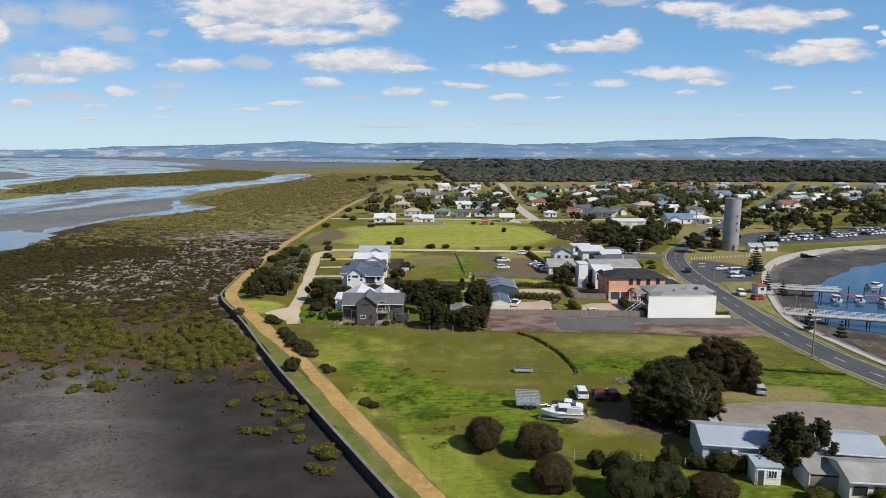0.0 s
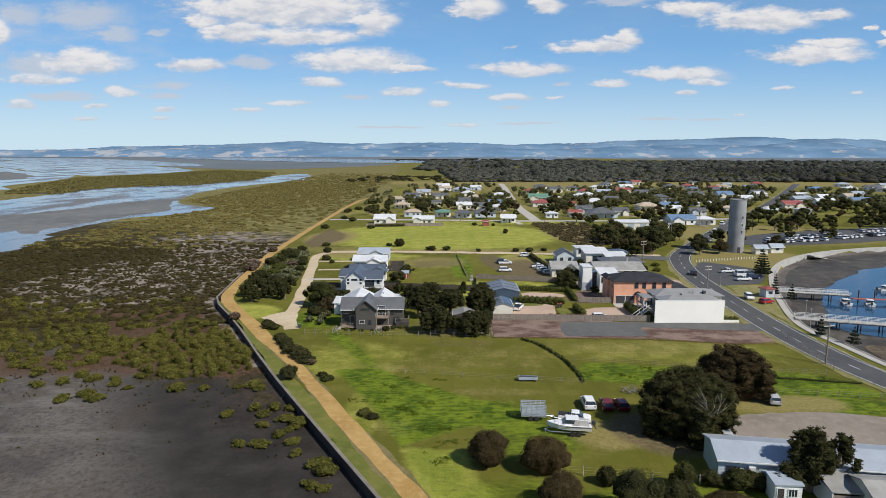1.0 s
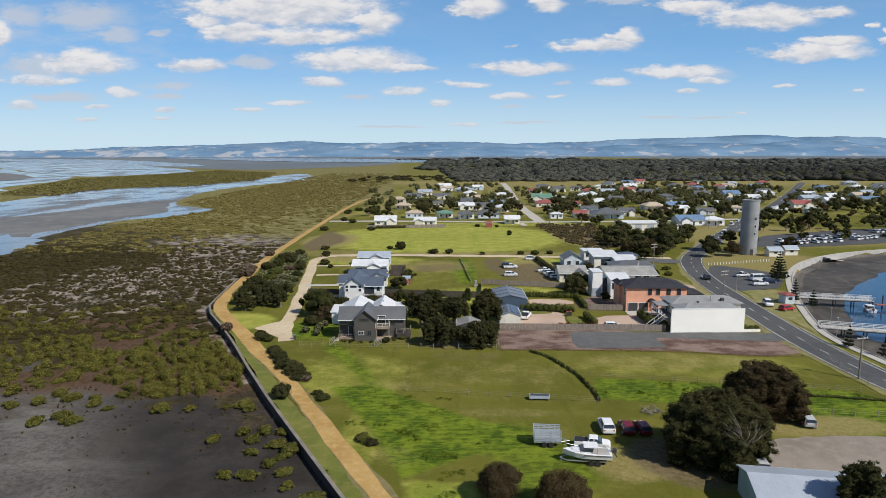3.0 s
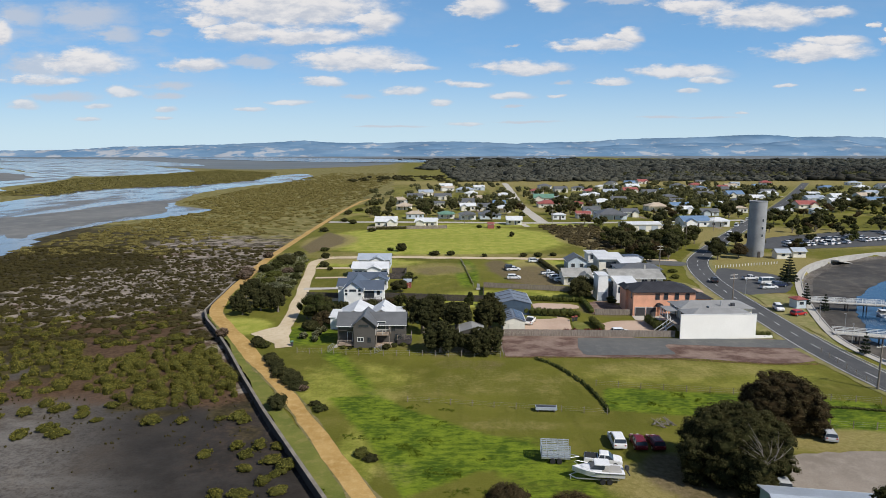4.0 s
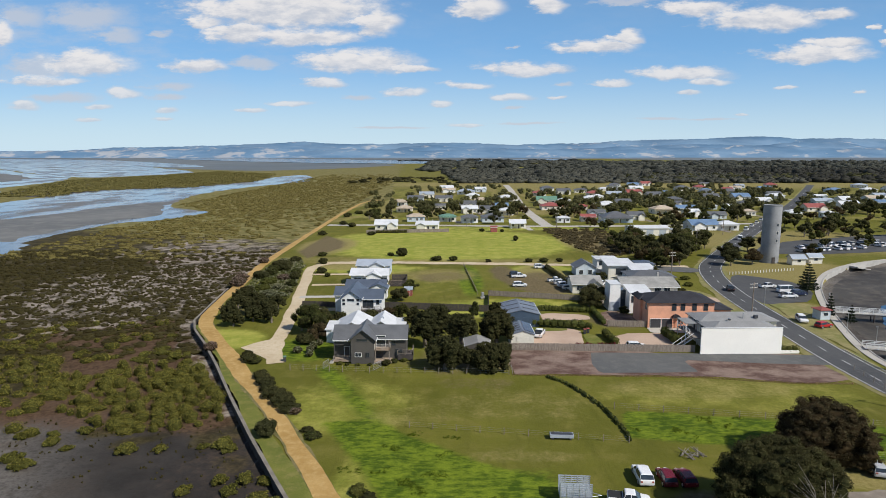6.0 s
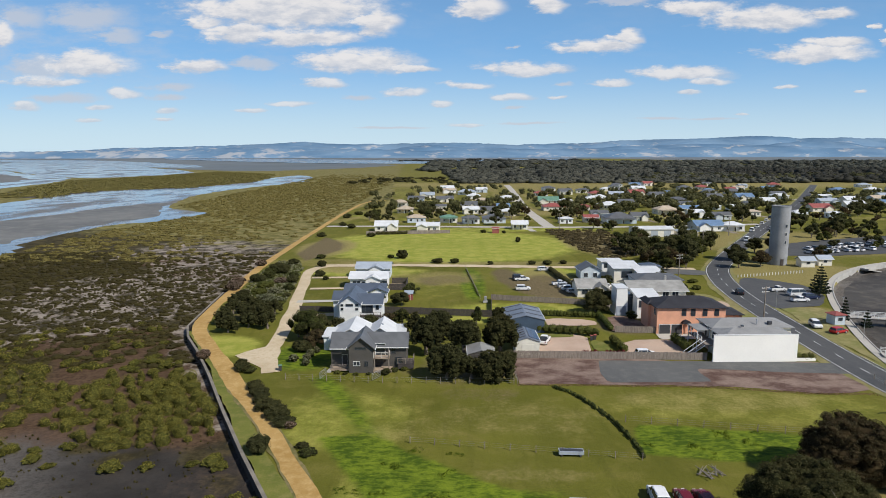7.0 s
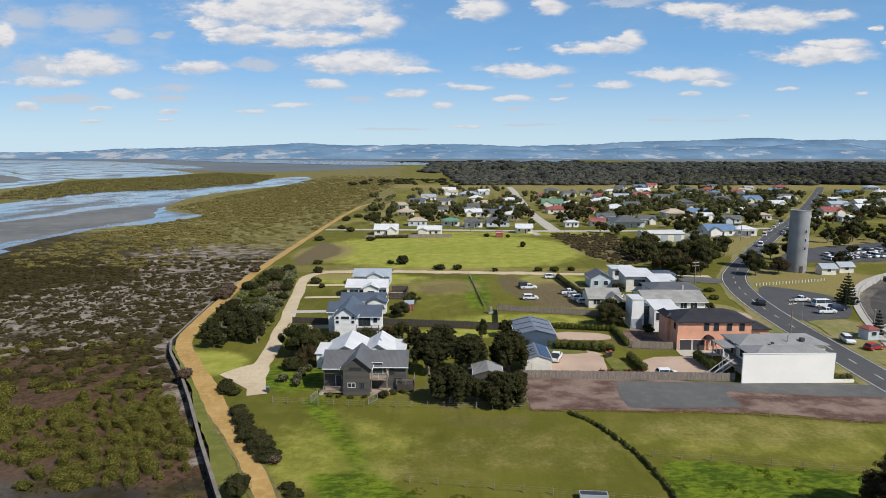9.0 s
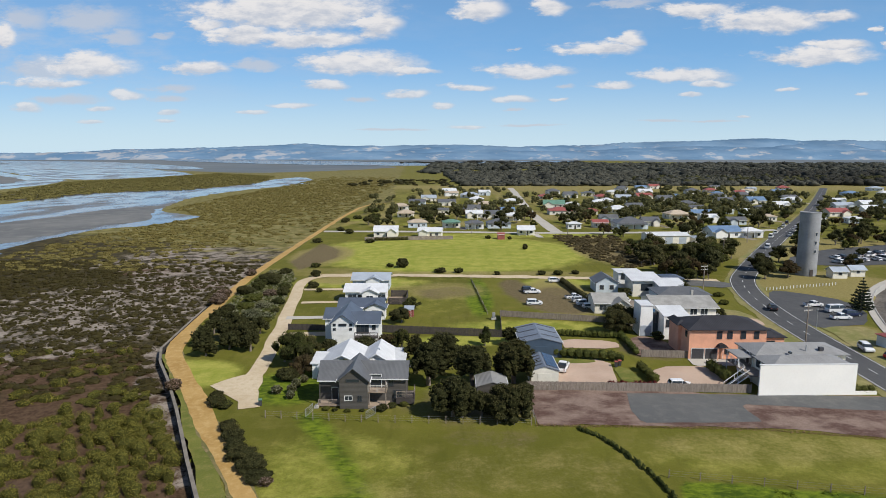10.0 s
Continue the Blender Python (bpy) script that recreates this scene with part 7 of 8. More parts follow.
for i, (x, y, rx, h, lf, lab) in enumerate([(-2.6, 134.4, 3.0, 5.6, "leaf_dark", "rounded dark olive tree overhanging the wire fence"), (5.8, 133.8, 3.2, 5.1, "leaf_dark", "broad dark tree beside the wire fence"), (1.7, 134.4, 1.7, 3.7, "leaf_dark", "small dark tree between larger trees"), (7.9, 148.3, 3.2, 7.5, "leaf_dark", "tall dark tree beside the cream shed"), (8.7, 138.4, 1.1, 3.9, "leaf_dark", "narrow dark tree at the lot fence"), (0.8, 147.2, 2.7, 6.9, "leaf_dark", "dark tree on a bare trunk behind the small shed"), (-6.6, 147.2, 2.6, 7.0, "leaf_dark", "tall dark tree beside the grey house"), (-4.2, 155, 2.8, 6.7, "leaf_dark", "tall dark leafy garden tree"), (-9.2, 156, 1.9, 5.6, "leaf_dark", "dark garden tree behind the house"), (-12.8, 167, 1.8, 3.9, "leaf_green", "small green tree at the dark fence"), (9.6, 170, 1.8, 3.7, "leaf_dark", "dark shrubby tree beside the navy shed")]):
    gum_tree(lab, pose(x, y, 0, 0, 0, i * 40), rx * 1.4, rx * 1.28, h * 1.12, lf, 230 + i, 15 if rx > 2 else 8, 16, 16, 0.10, skirt=0.1 if i != 5 else 1.6, name="garden_tree", group="trees round the shore houses", limbs=4)
for i, (x, y, rx, h, lf) in enumerate([(-31.7, 156.4, 3.0, 6.6, "leaf_green"), (-29.1, 156.8, 2.4, 5.6, "leaf_dark"), (-34.2, 159, 2.1, 5.4, "leaf_green"), (-29.0, 151.5, 2.2, 3.8, "leaf_brown"), (-20.4, 146.8, 1.8, 4.4, "leaf_green"), (-11.6, 146.6, 1.6, 3.6, "leaf_green"), (-14.2, 186.5, 2.6, 3.4, "leaf_dark"), (-12.5, 199, 2.2, 3.2, "leaf_green"), (33.5, 178.5, 3.4, 5.0, "leaf_dark"), (4.2, 169.4, 1.1, 4.2, "leaf_green"), (-15.5, 166.2, 2.0, 3.2, "leaf_brown"), (-19.6, 165.4, 2.0, 3.0, "leaf_dark"), (-26.6, 163.2, 1.6, 3.2, "leaf_dark"), (36.2, 184.6, 3.4, 5.2, "leaf_dark"), (61.2, 197.4, 1.8, 3.6, "leaf_green"), (60.6, 202.2, 1.9, 4.0, "leaf_dark"), (59.6, 209.0, 2.2, 5.0, "leaf_dark"), (70.0, 234.5, 2.6, 4.0, "leaf_green"), (62.6, 222.6, 2.4, 4.4, "leaf_dark"), (44.6, 211.8, 1.6, 3.0, "leaf_dark"), (61.0, 190.6, 1.4, 2.6, "leaf_dark"), (40.6, 172.6, 1.3, 2.2, "leaf_green")]):
    rx *= 1.2
    tree("garden_tree", {"leaf_dark": "dense dark green garden tree", "leaf_green": "leafy green tree beside the houses", "leaf_brown": "bronze-leaved tree beside the houses"}[lf], pose(x, y, 0, 0, 0, i * 40), rx, rx * 0.95, h, h * 0.12, lf, 200 + i, 22, 24, 0.08, 2, group="trees round the shore houses")
for i, (x, y, rx, h) in enumerate([(-50.4, 162.2, 3.1, 4.4), (-47.2, 166.2, 2.9, 4.0), (-42.6, 165.2, 2.6, 4.3), (-53.6, 169.4, 3.0, 4.2), (-49.6, 172.6, 3.2, 4.4), (-45.2, 171.0, 3.0, 4.6), (-54.4, 177.4, 3.1, 4.2), (-49.2, 179.4, 3.0, 3.9), (-44.4, 177.4, 2.4, 3.9), (-56.4, 186.6, 2.8, 3.6), (-52.6, 185.2, 2.4, 3.2)]):
    gum_tree("dense dark coastal shrub beside the track", pose(x, y, 0, 0, 0, i * 50), rx, rx * 0.95, h, "leaf_dark", 300 + i, 7, 14, 18, 0.085, skirt=0.1, name="coastal_shrub", category="shrub", group="coastal shrubs by the track", limbs=3)
for i, (x, y, rx, h, lf) in enumerate([(-48.0, 189.4, 2.6, 1.7, "leaf_pale"), (-46.0, 186.2, 1.6, 1.4, "leaf_bright"), (-51.2, 193.0, 2.2, 1.6, "leaf_pale"), (-57.0, 229.6, 3.7, 3.8, "leaf_dark"), (-60.0, 216.2, 2.4, 2.8, "leaf_dark"), (-58.2, 221.6, 2.2, 2.6, "leaf_green"), (-48.9, 214.4, 1.9, 2.7, "leaf_dark"), (-47.6, 204.6, 1.8, 2.0, "leaf_green"), (-55.4, 208, 2.6, 2.2, "leaf_bright"), (-50.6, 222.4, 1.7, 2.2, "leaf_green"), (-52.4, 214.6, 2.2, 1.8, "leaf_twig"), (-54.8, 199.6, 2.2, 1.8, "leaf_bright"), (-58.0, 196.8, 1.7, 2.0, "leaf_marsh"), (-50.4, 200.4, 1.9, 1.5, "leaf_pale"), (-31.2, 149.5, 1.9, 2.4, "leaf_dark"), (-31.4, 143.2, 0.9, 1.6, "leaf_pale"), (-46.2, 196.0, 1.2, 1.2, "leaf_dark"), (68.6, 205.6, 1.3, 1.4, "leaf_bright"), (71.0, 214.8, 1.4, 1.3, "leaf_bright")]):
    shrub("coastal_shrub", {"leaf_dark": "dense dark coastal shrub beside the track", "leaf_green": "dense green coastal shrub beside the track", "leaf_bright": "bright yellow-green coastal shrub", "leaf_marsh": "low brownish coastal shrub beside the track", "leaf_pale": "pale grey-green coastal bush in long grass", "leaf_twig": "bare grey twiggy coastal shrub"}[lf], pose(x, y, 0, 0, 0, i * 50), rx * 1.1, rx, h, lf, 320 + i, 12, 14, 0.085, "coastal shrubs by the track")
for i, (x, y, r, h, lf) in enumerate([(-27.2, 107.4, 1.6, 2.7, "leaf_dark"), (-34.4, 129.3, 1.5, 1.6, "leaf_dark"), (-32.8, 126.4, 1.5, 1.6, "leaf_dark"), (-31.6, 123.8, 1.6, 1.7, "leaf_dark"), (-29.8, 120.8, 1.8, 1.9, "leaf_dark"), (-27.8, 118.2, 1.8, 1.9, "leaf_dark"), (-26.0, 115.6, 1.6, 1.5, "leaf_dark"), (-25.0, 114.6, 1.0, 1.0, "leaf_twig"), (-39.4, 138.4, 1.7, 1.6, "leaf_dark"), (-38.0, 137.4, 1.2, 1.2, "leaf_green"), (-40.6, 141.6, 1.1, 1.1, "leaf_marsh"), (-20.6, 106.6, 1.1, 0.9, "leaf_green"), (-21.8, 108.4, 0.9, 0.8, "leaf_marsh"), (-12.4, 92.6, 1.1, 0.9, "leaf_bright"), (-11.0, 91.2, 1.0, 0.7, "leaf_marsh"), (-48.9, 144.5, 1.3, 2.2, "leaf_twig"), (-63.6, 205, 2.2, 3.0, "leaf_twig"), (-64.5, 212, 2.0, 2.6, "leaf_twig"), (-67, 243, 1.8, 2.4, "leaf_twig"), (-59, 228, 2.2, 2.4, "leaf_green"), (-56.5, 246, 2.0, 2.2, "leaf_dark"), (-45.5, 241.5, 1.7, 2.4, "leaf_dark"), (-49, 258, 1.6, 1.8, "leaf_green"), (-43, 225, 1.6, 2.2, "leaf_dark"), (-40, 219, 0.9, 1.5, "leaf_dark")]):
    r *= 1.1
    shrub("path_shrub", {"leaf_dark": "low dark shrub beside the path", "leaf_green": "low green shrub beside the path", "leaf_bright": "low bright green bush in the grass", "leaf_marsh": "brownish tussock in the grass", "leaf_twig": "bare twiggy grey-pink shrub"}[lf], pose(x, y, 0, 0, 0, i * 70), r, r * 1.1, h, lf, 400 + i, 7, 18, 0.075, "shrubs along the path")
for i, (x, y, r, h) in enumerate([(-23.5, 258.5, 1.4, 1.6), (-19.2, 258.5, 2.4, 3.6), (-6, 248.6, 2.4, 1.8), (0, 248.6, 1.8, 1.9), (12.4, 245, 1.3, 1.3), (26.9, 245.6, 1.6, 1.5), (32.3, 245.6, 1.8, 1.7), (38, 247, 1.5, 1.4), (28, 300, 1.4, 2.4), (14.8, 331.5, 1.6, 1.8), (24.5, 329.5, 1.2, 1.6), (-62, 400, 3, 3), (-58, 420, 3, 2.6), (-52, 350, 2.4, 2.6), (-58, 360, 2.4, 2.4), (-46, 400, 4, 4.5), (-38, 318, 2.2, 2.2), (-61, 318, 2.6, 2.4)]):
    shrub("field_bush", "dark bush at the edge of the field", pose(x, y, 0, 0, 0, i * 33), r, r, h, "leaf_dark" if i % 3 else "leaf_green", 500 + i, 6, 5, 0.16, "bushes along the dirt road")

for i, (x, y, r, h, lf) in enumerate([(-22.0, 136.6, 0.6, 0.7, "leaf_bright"), (-20.6, 136.2, 0.5, 0.5, "leaf_green"), (-18.6, 136.0, 0.6, 0.5, "leaf_bright"), (-16.4, 136.0, 0.5, 0.5, "leaf_green"), (-13.4, 136.4, 1.0, 1.2, "leaf_dark"), (-12.0, 137.6, 0.8, 0.9, "leaf_green"), (-10.2, 138.2, 0.7, 0.8, "leaf_bright"), (-28.6, 141.0, 0.8, 1.6, "leaf_pale"), (-29.0, 143.4, 0.9, 1.8, "leaf_pale"), (-28.8, 146.0, 0.9, 1.7, "leaf_pale"), (-28.2, 148.4, 0.8, 1.5, "leaf_pale")]):
    shrub("garden_plant", "small garden shrub beside the grey house" if lf != "leaf_pale" else "pale flowering shrub in a garden row", pose(x, y, 0, 0, 0, i * 47), r, r, h, lf, 950 + i, 6, 30, 0.055, "garden plants")
t = thing("wheelie_bin", pose(-32.6, 138.2, 0, 0, 0, 20), "dark wheeled bin beside the track", "bin")
part("bin_body", MB().loft([[(-.22, -.25, 0), (.22, -.25, 0), (.22, .25, 0), (-.22, .25, 0)], [(-.28, -.33, .95), (.28, -.33, .95), (.28, .33, .95), (-.28, .33, .95)]]), M["trim_dark"], t)
part("lid", MB().box(-.3, .3, -.36, .36, .95, 1.03), M["roof_green"], t)
t = thing("stone_cairn", pose(7.4, 189.6, 0), "small grey stone cairn in the field", "cairn")
bevelled(part("plinth", MB().box(-.6, .6, -.5, .5, 0, .5), M["concrete"], t), 0.06, 1)
bevelled(part("pillar", MB().box(-.35, .35, -.3, .3, .5, 1.7), M["tower"], t), 0.05, 1)
paling_fence((3.4, 238), (6.2, 194), 1.0, "timber", "post and wire fence across the field", gap=3.0)
hedge((3.8, 236), (6.0, 197), 0.5, 0.4, "leaf_bright", 77, "strip of long grass along a wire fence", 1.6)

# ---- vehicles and things in the near paddock ----
car(pose(21.4, 95.8, 0, 0, 0, 88), "white", "suv", "white four-wheel drive parked on the grass", "cars in the paddock")
car(pose(24.1, 95.3, 0, 0, 0, 88), "maroon", "hatch", "maroon hatchback parked on the grass", "cars in the paddock")
car(pose(26.3, 95.2, 0, 0, 0, 92), "maroon", "hatch", "dark red hatchback parked on the grass", "cars in the paddock")
car(pose(50.6, 97.6, 0, 0, 0, 75), "silver", "hatch", "silver car parked under the trees", "cars in the paddock")
car(pose(37.6, 85.0, 0, 0, 0, 80), "silver", "hatch", "silver car parked behind the shed", "cars in the paddock")
car(pose(18.2, 90.4, 0, 0, 0, -12), "white", "ute", "white ute parked on the grass", "cars in the paddock")
motor_boat(pose(16.6, 86.4, 0, 0, 0, 174), "white cabin motor boat on a galvanised trailer", True, 6.0, "boats on trailers")
t = thing("stock_trailer", pose(12.4, 91.4, 0, 0, 0, -4), "grey steel stock-crate trailer on the grass", "trailer")
part("bed", MB().box(-1.8, 1.8, -0.95, 0.95, 0.55, 0.7), M["steel"], t)
part("drawbar", MB().tube((1.8, -0.5, 0.6), (3.0, 0, 0.55), 0.05, n=6).tube((1.8, 0.5, 0.6), (3.0, 0, 0.55), 0.05, n=6), M["steel"], t)
for x in np.linspace(-1.75, 1.75, 6):
    for y in (-0.93, 0.93):
        part("upright", MB().box(x - 0.04, x + 0.04, y - 0.04, y + 0.04, 0.7, 2.35), M["steel"], t)
for z in np.linspace(0.85, 2.3, 7):
    part("slat", MB().box(-1.8, 1.8, -0.97, -0.91, z - 0.06, z + 0.06), M["roof_pale"], t)
    part("slat", MB().box(-1.8, 1.8, 0.91, 0.97, z - 0.06, z + 0.06), M["roof_pale"], t)
    part("slat", MB().box(-1.83, -1.77, -0.93, 0.93, z - 0.06, z + 0.06), M["roof_pale"], t)
for x in (-0.4, 0.45):
    for s in (-1, 1):
        part("wheel", MB().tube((x, s * 0.98, 0.34), (x, s * 1.2, 0.34), 0.34, n=12), M["rubber"], t)
t = thing("water_trough", pose(13.6, 106.5, 0, 0, 0, -3), "long grey livestock trough in the paddock", "trough")
part("basin", MB().box(-1.6, 1.6, -0.5, 0.5, 0.3, 0.75), M["roof_pale"], t)
part("inner_floor", MB().box(-1.5, 1.5, -0.4, 0.4, 0.74, 0.757), M["trim_dark"], t)
for x in (-1.2, 1.2):
    part("stand", MB().box(x - 0.1, x + 0.1, -0.45, 0.45, 0, 0.3), M["timber_dark"], t)
t = thing("wood_pile", pose(29.6, 101.6, 0), "heap of bleached branches and scrap", "wood pile")
rg2 = random.Random(3)
for _ in range(14):
    a = rg2.uniform(0, 3.1)
    x, y, z = rg2.uniform(-1, 1), rg2.uniform(-0.8, 0.8), rg2.uniform(0.1, 0.8)
    part("branch", MB().tube((x - math.cos(a), y - math.sin(a), max(0.05, z - 0.3)), (x + math.cos(a), y + math.sin(a), z), 0.07, 0.04, 5), M["bark_pale"], t)

# ---- poles ----
power_pole(pose(69.3, 115.2, 0, 0, 0, 15), 7.7, "weathered timber power pole beside the road", 1)
power_pole(pose(70.9, 172, 0, 0, 0, 20), 8.2, "timber power pole with two crossarms", 2)
power_pole(pose(66.6, 214.6, 0, 0, 0, 20), 8.8, "timber power pole with two crossarms", 2)
power_pole(pose(95, 268, 0, 0, 0, 20), 9.0, "timber power pole beside the road", 1)
power_pole(pose(128, 320, 0, 0, 0, 20), 9.0, "timber power pole beside the road", 1)
power_pole(pose(54, 346, 0, 0, 0, 5), 8.0, "timber power pole in the town street", 1)
power_pole(pose(8, 350, 0, 0, 0, 5), 8.0, "timber power pole in the town street", 1)
for x, y in ((79.5, 138), (78.9, 182), (83, 146), (91.5, 176), (84.2, 157)):
    t = thing("lamp_post", pose(x, y, 0), "slim pale lamp post", "lamp post", "lamp posts")
    part("post", MB().tube((0, 0, 0), (0, 0, 4.6), 0.05, 0.04, 6), M["steel"], t)
    part("lamp_head", MB().box(-0.3, 0.15, -0.08, 0.08, 4.6, 4.7), M["steel"], t)

# ---- pines, park trees ----
norfolk_pine(pose(98, 196.5, 0), 9.2, 3.0, 1, 11)
norfolk_pine(pose(88.6, 170.6, 0), 6.0, 1.3, 2, 8, "small Norfolk Island pine with sparse tiers")
norfolk_pine(pose(90.2, 165.2, 0), 4.4, 1.3, 3, 6, "young Norfolk Island pine with sparse tiers")
norfolk_pine(pose(82.0, 127, 0), 3.8, 1.25, 4, 5, "young Norfolk Island pine beside the promenade")
norfolk_pine(pose(78.8, 133, 0), 4.5, 1.0, 5, 6, "young Norfolk Island pine beside the promenade")
for i, (x, y, r, h) in enumerate([(95.5, 238.5, 4.2, 5.6), (104.5, 242, 4.0, 5.2), (100, 252, 4.0, 6), (118, 258, 4, 7), (122, 266, 4.5, 7.5), (116, 270, 4, 6), (135, 258, 2.8, 5), (128, 249, 3.0, 4.6)]):
    tree("park_tree", "rounded dark park tree", pose(x, y, 0, 0, 0, i * 60), r, r * 0.9, h, h * 0.22, "leaf_dark" if i % 3 != 1 else "leaf_brown", 600 + i, 18, 9, 0.13, 4, group="trees round the tower")
rng = np.random.default_rng(9)

# town trees: a few built once, then set down again
MODELS = []
for i, (rx, h, lf) in enumerate([(3.2, 5.5, "leaf_town"), (4.0, 6.4, "leaf_town"), (4.6, 7.0, "leaf_green"), (2.6, 4.5, "leaf_green"), (4.6, 8.0, "leaf_town"), (3.4, 5.4, "leaf_brown"), (2.0, 3.2, "leaf_bright")]):
    MODELS.append(tree("town_tree", {"leaf_town": "dark green tree among the houses", "leaf_green": "green tree among the houses", "leaf_brown": "bronze-green tree among the houses", "leaf_bright": "bright green garden bush"}[lf], pose(64 + i * 3, 262 + i * 7, 0), rx, rx * 0.9, h, h * 0.15, lf, 700 + i, 13, 6, 0.16, 2, group="town trees"))
spots = []
for x, y, r, cnt in ((84, 262, 18, 26), (72, 250, 8, 8), (100, 285, 10, 10), (70, 285, 10, 8), (95, 345, 24, 10), (120, 420, 60, 50), (60, 460, 60, 40), (0, 450, 50, 26), (-20, 540, 50, 20), (20, 650, 60, 30), (120, 560, 80, 70), (200, 500, 80, 90), (260, 460, 60, 60), (180, 400, 40, 30), (150, 320, 22, 14), (190, 345, 30, 20), (250, 350, 40, 24), (130, 380, 26, 16), (84, 258, 22, 22), (150, 470, 60, 40), (60, 425, 40, 20), (330, 560, 90, 80), (240, 620, 90, 80), (150, 345, 14, 8), (230, 370, 40, 26), (300, 410, 60, 40), (-30, 395, 24, 12), (10, 400, 40, 18), (70, 400, 34, 16), (-20, 460, 40, 18), (160, 290, 30, 8), (210, 310, 40, 12)):
    for _ in range(cnt):
        a, q = rng.uniform(0, 6.283), math.sqrt(rng.uniform())
        spots.append((x + r * q * math.cos(a), y + r * q * math.sin(a)))
spots.sort(key=lambda q: q[0] ** 2 * 0.2 + q[1] ** 2)
placed, rest = 0, []
for x, y in spots:
    if min(math.hypot(x - a, y - b) - c * 0.62 for a, b, c in TAKEN) < 2.2 or off_line(ROAD_MID, np.array([x]), np.array([y]))[0] < 7:
        continue
    if abs(x - (50 + (y - 400) * 0.045)) < 6 and y > 350 or abs(y - 357) < 5 or inside(HARBOUR, np.array([x]), np.array([y]))[0] or off_line(QUAY, np.array([x]), np.array([y]))[0] < 8:
        continue
    if 80 < x < 114 and 312 < y < 327:
        continue
    if placed >= 280:
        rest.append((x, y))
        continue
    m = pose(x, y, 0, 0, 0, rng.uniform(0, 360)) @ Matrix.Scale(rng.uniform(0.6, 1.2), 4)
    c = copy_thing(MODELS[rng.integers(0, 7)], m)
    c.scale = m.to_scale()
    placed += 1
lob = []
for x, y in rest:
    r, h = rng.uniform(2.0, 4.2), rng.uniform(3.5, 7.5)
    for _ in range(4):
        lob.append(((x + rng.normal() * r * 0.5, y + rng.normal() * r * 0.5, h * rng.uniform(0.35, 0.75)), (r * 0.6, r * 0.6, h * 0.28)))
tagged(part("far_town_trees", leaves(MB(), lob, 0.8, 0.5, rng), M["leaf_town"]), "many dark green trees among the far houses", "trees", "", "stuff")

# ---- cars in town ----
CARS = [car(pose(90.2, 203, 0.08, 0, 0, 8), "white", "ute", "white ute in the parking area"), car(pose(92.3, 197, 0.08, 0, 0, 5), "white", "van", "white van in the parking area"), car(pose(89.5, 190.5, 0.08, 0, 0, 5), "white", "ute", "white tray ute in the parking area"), car(pose(94, 193.5, 0.08, 0, 0, 5), "navy", "suv", "navy car in the parking area")]
car(pose(77.9, 199.4, 0.09, 0, 0, 75), "black", "suv", "black four-wheel drive on the road", "cars on the road")
car(pose(79.8, 166.6, 0.07, 0, 0, -102), "white", "suv", "white car parked beside the road", "cars on the road")
car(pose(82.0, 161.8, 0.07, 0, 0, 20), "red", "hatch", "red hatchback parked on the dry lawn", "cars on the road")
CARS += [car(pose(128, 302, 0.09, 0, 0, 58), "white", "van", "white van on the main road", "cars on the road"), car(pose(104, 262, 0.09, 0, 0, 58), "silver", "suv", "silver car on the main road", "cars on the road")]
for x, y, a, c, kd, lab in ((19.6, 220.3, 5, "black", "suv", "dark four-wheel drive on the bare ground"), (20.2, 218.0, 5, "white", "ute", "white ute on the bare ground"), (19.0, 204.6, 2, "white", "suv", "white four-wheel drive on the bare ground"), (29.2, 233.6, 4, "white", "suv", "white wagon on the grass"), (30.6, 211.5, 8, "white", "ute", "white ute beside the hedge"), (31.4, 207.6, 8, "silver", "suv", "silver wagon beside the hedge"), (31.9, 204.2, 8, "white", "suv", "white wagon beside the hedge"), (32.6, 200.8, 8, "white", "hatch", "white car beside the hedge"), (43.0, 206, 60, "white", "suv", "white car in a driveway"), (35.6, 146.4, 0, "white", "hatch", "white car behind the paling fence"), (17.5, 155, 70, "white", "ute", "white ute beside the cream shed")):
    CARS.append(car(pose(x, y, 0.05 if y < 160 or x > 40 else -0.03, 0, 0, a), c, kd, lab, "cars in the yards"))
rows = [((136, 268), (168, 278)), ((150, 283), (190, 294)), ((176, 283), (226, 305)), ((135, 275), (160, 285)), ((200, 306), (262, 322))]
for a, b in rows:
    n = int(math.hypot(b[0] - a[0], b[1] - a[1]) / 2.9)
    for k in range(n):
        if rng.uniform() < 0.25:
            continue
        f = k / n
        src = CARS[rng.integers(0, len(CARS))]
        c = copy_thing(src, pose(a[0] + (b[0] - a[0]) * f, a[1] + (b[1] - a[1]) * f, 0.07, 0, 0, 105 + rng.uniform(-5, 5)))
        tagged(c, "parked car in the large car park", "car", "cars in the car park")
for s in range(9):
    x, y = 150 + s * 5.0, 335 + s * 7.7
    c = copy_thing(CARS[rng.integers(0, len(CARS))], pose(x + 4.0 * (1 if s % 2 else -1), y, 0.05, 0, 0, 57))
    tagged(c, "car parked along the main road", "car", "cars on the road")

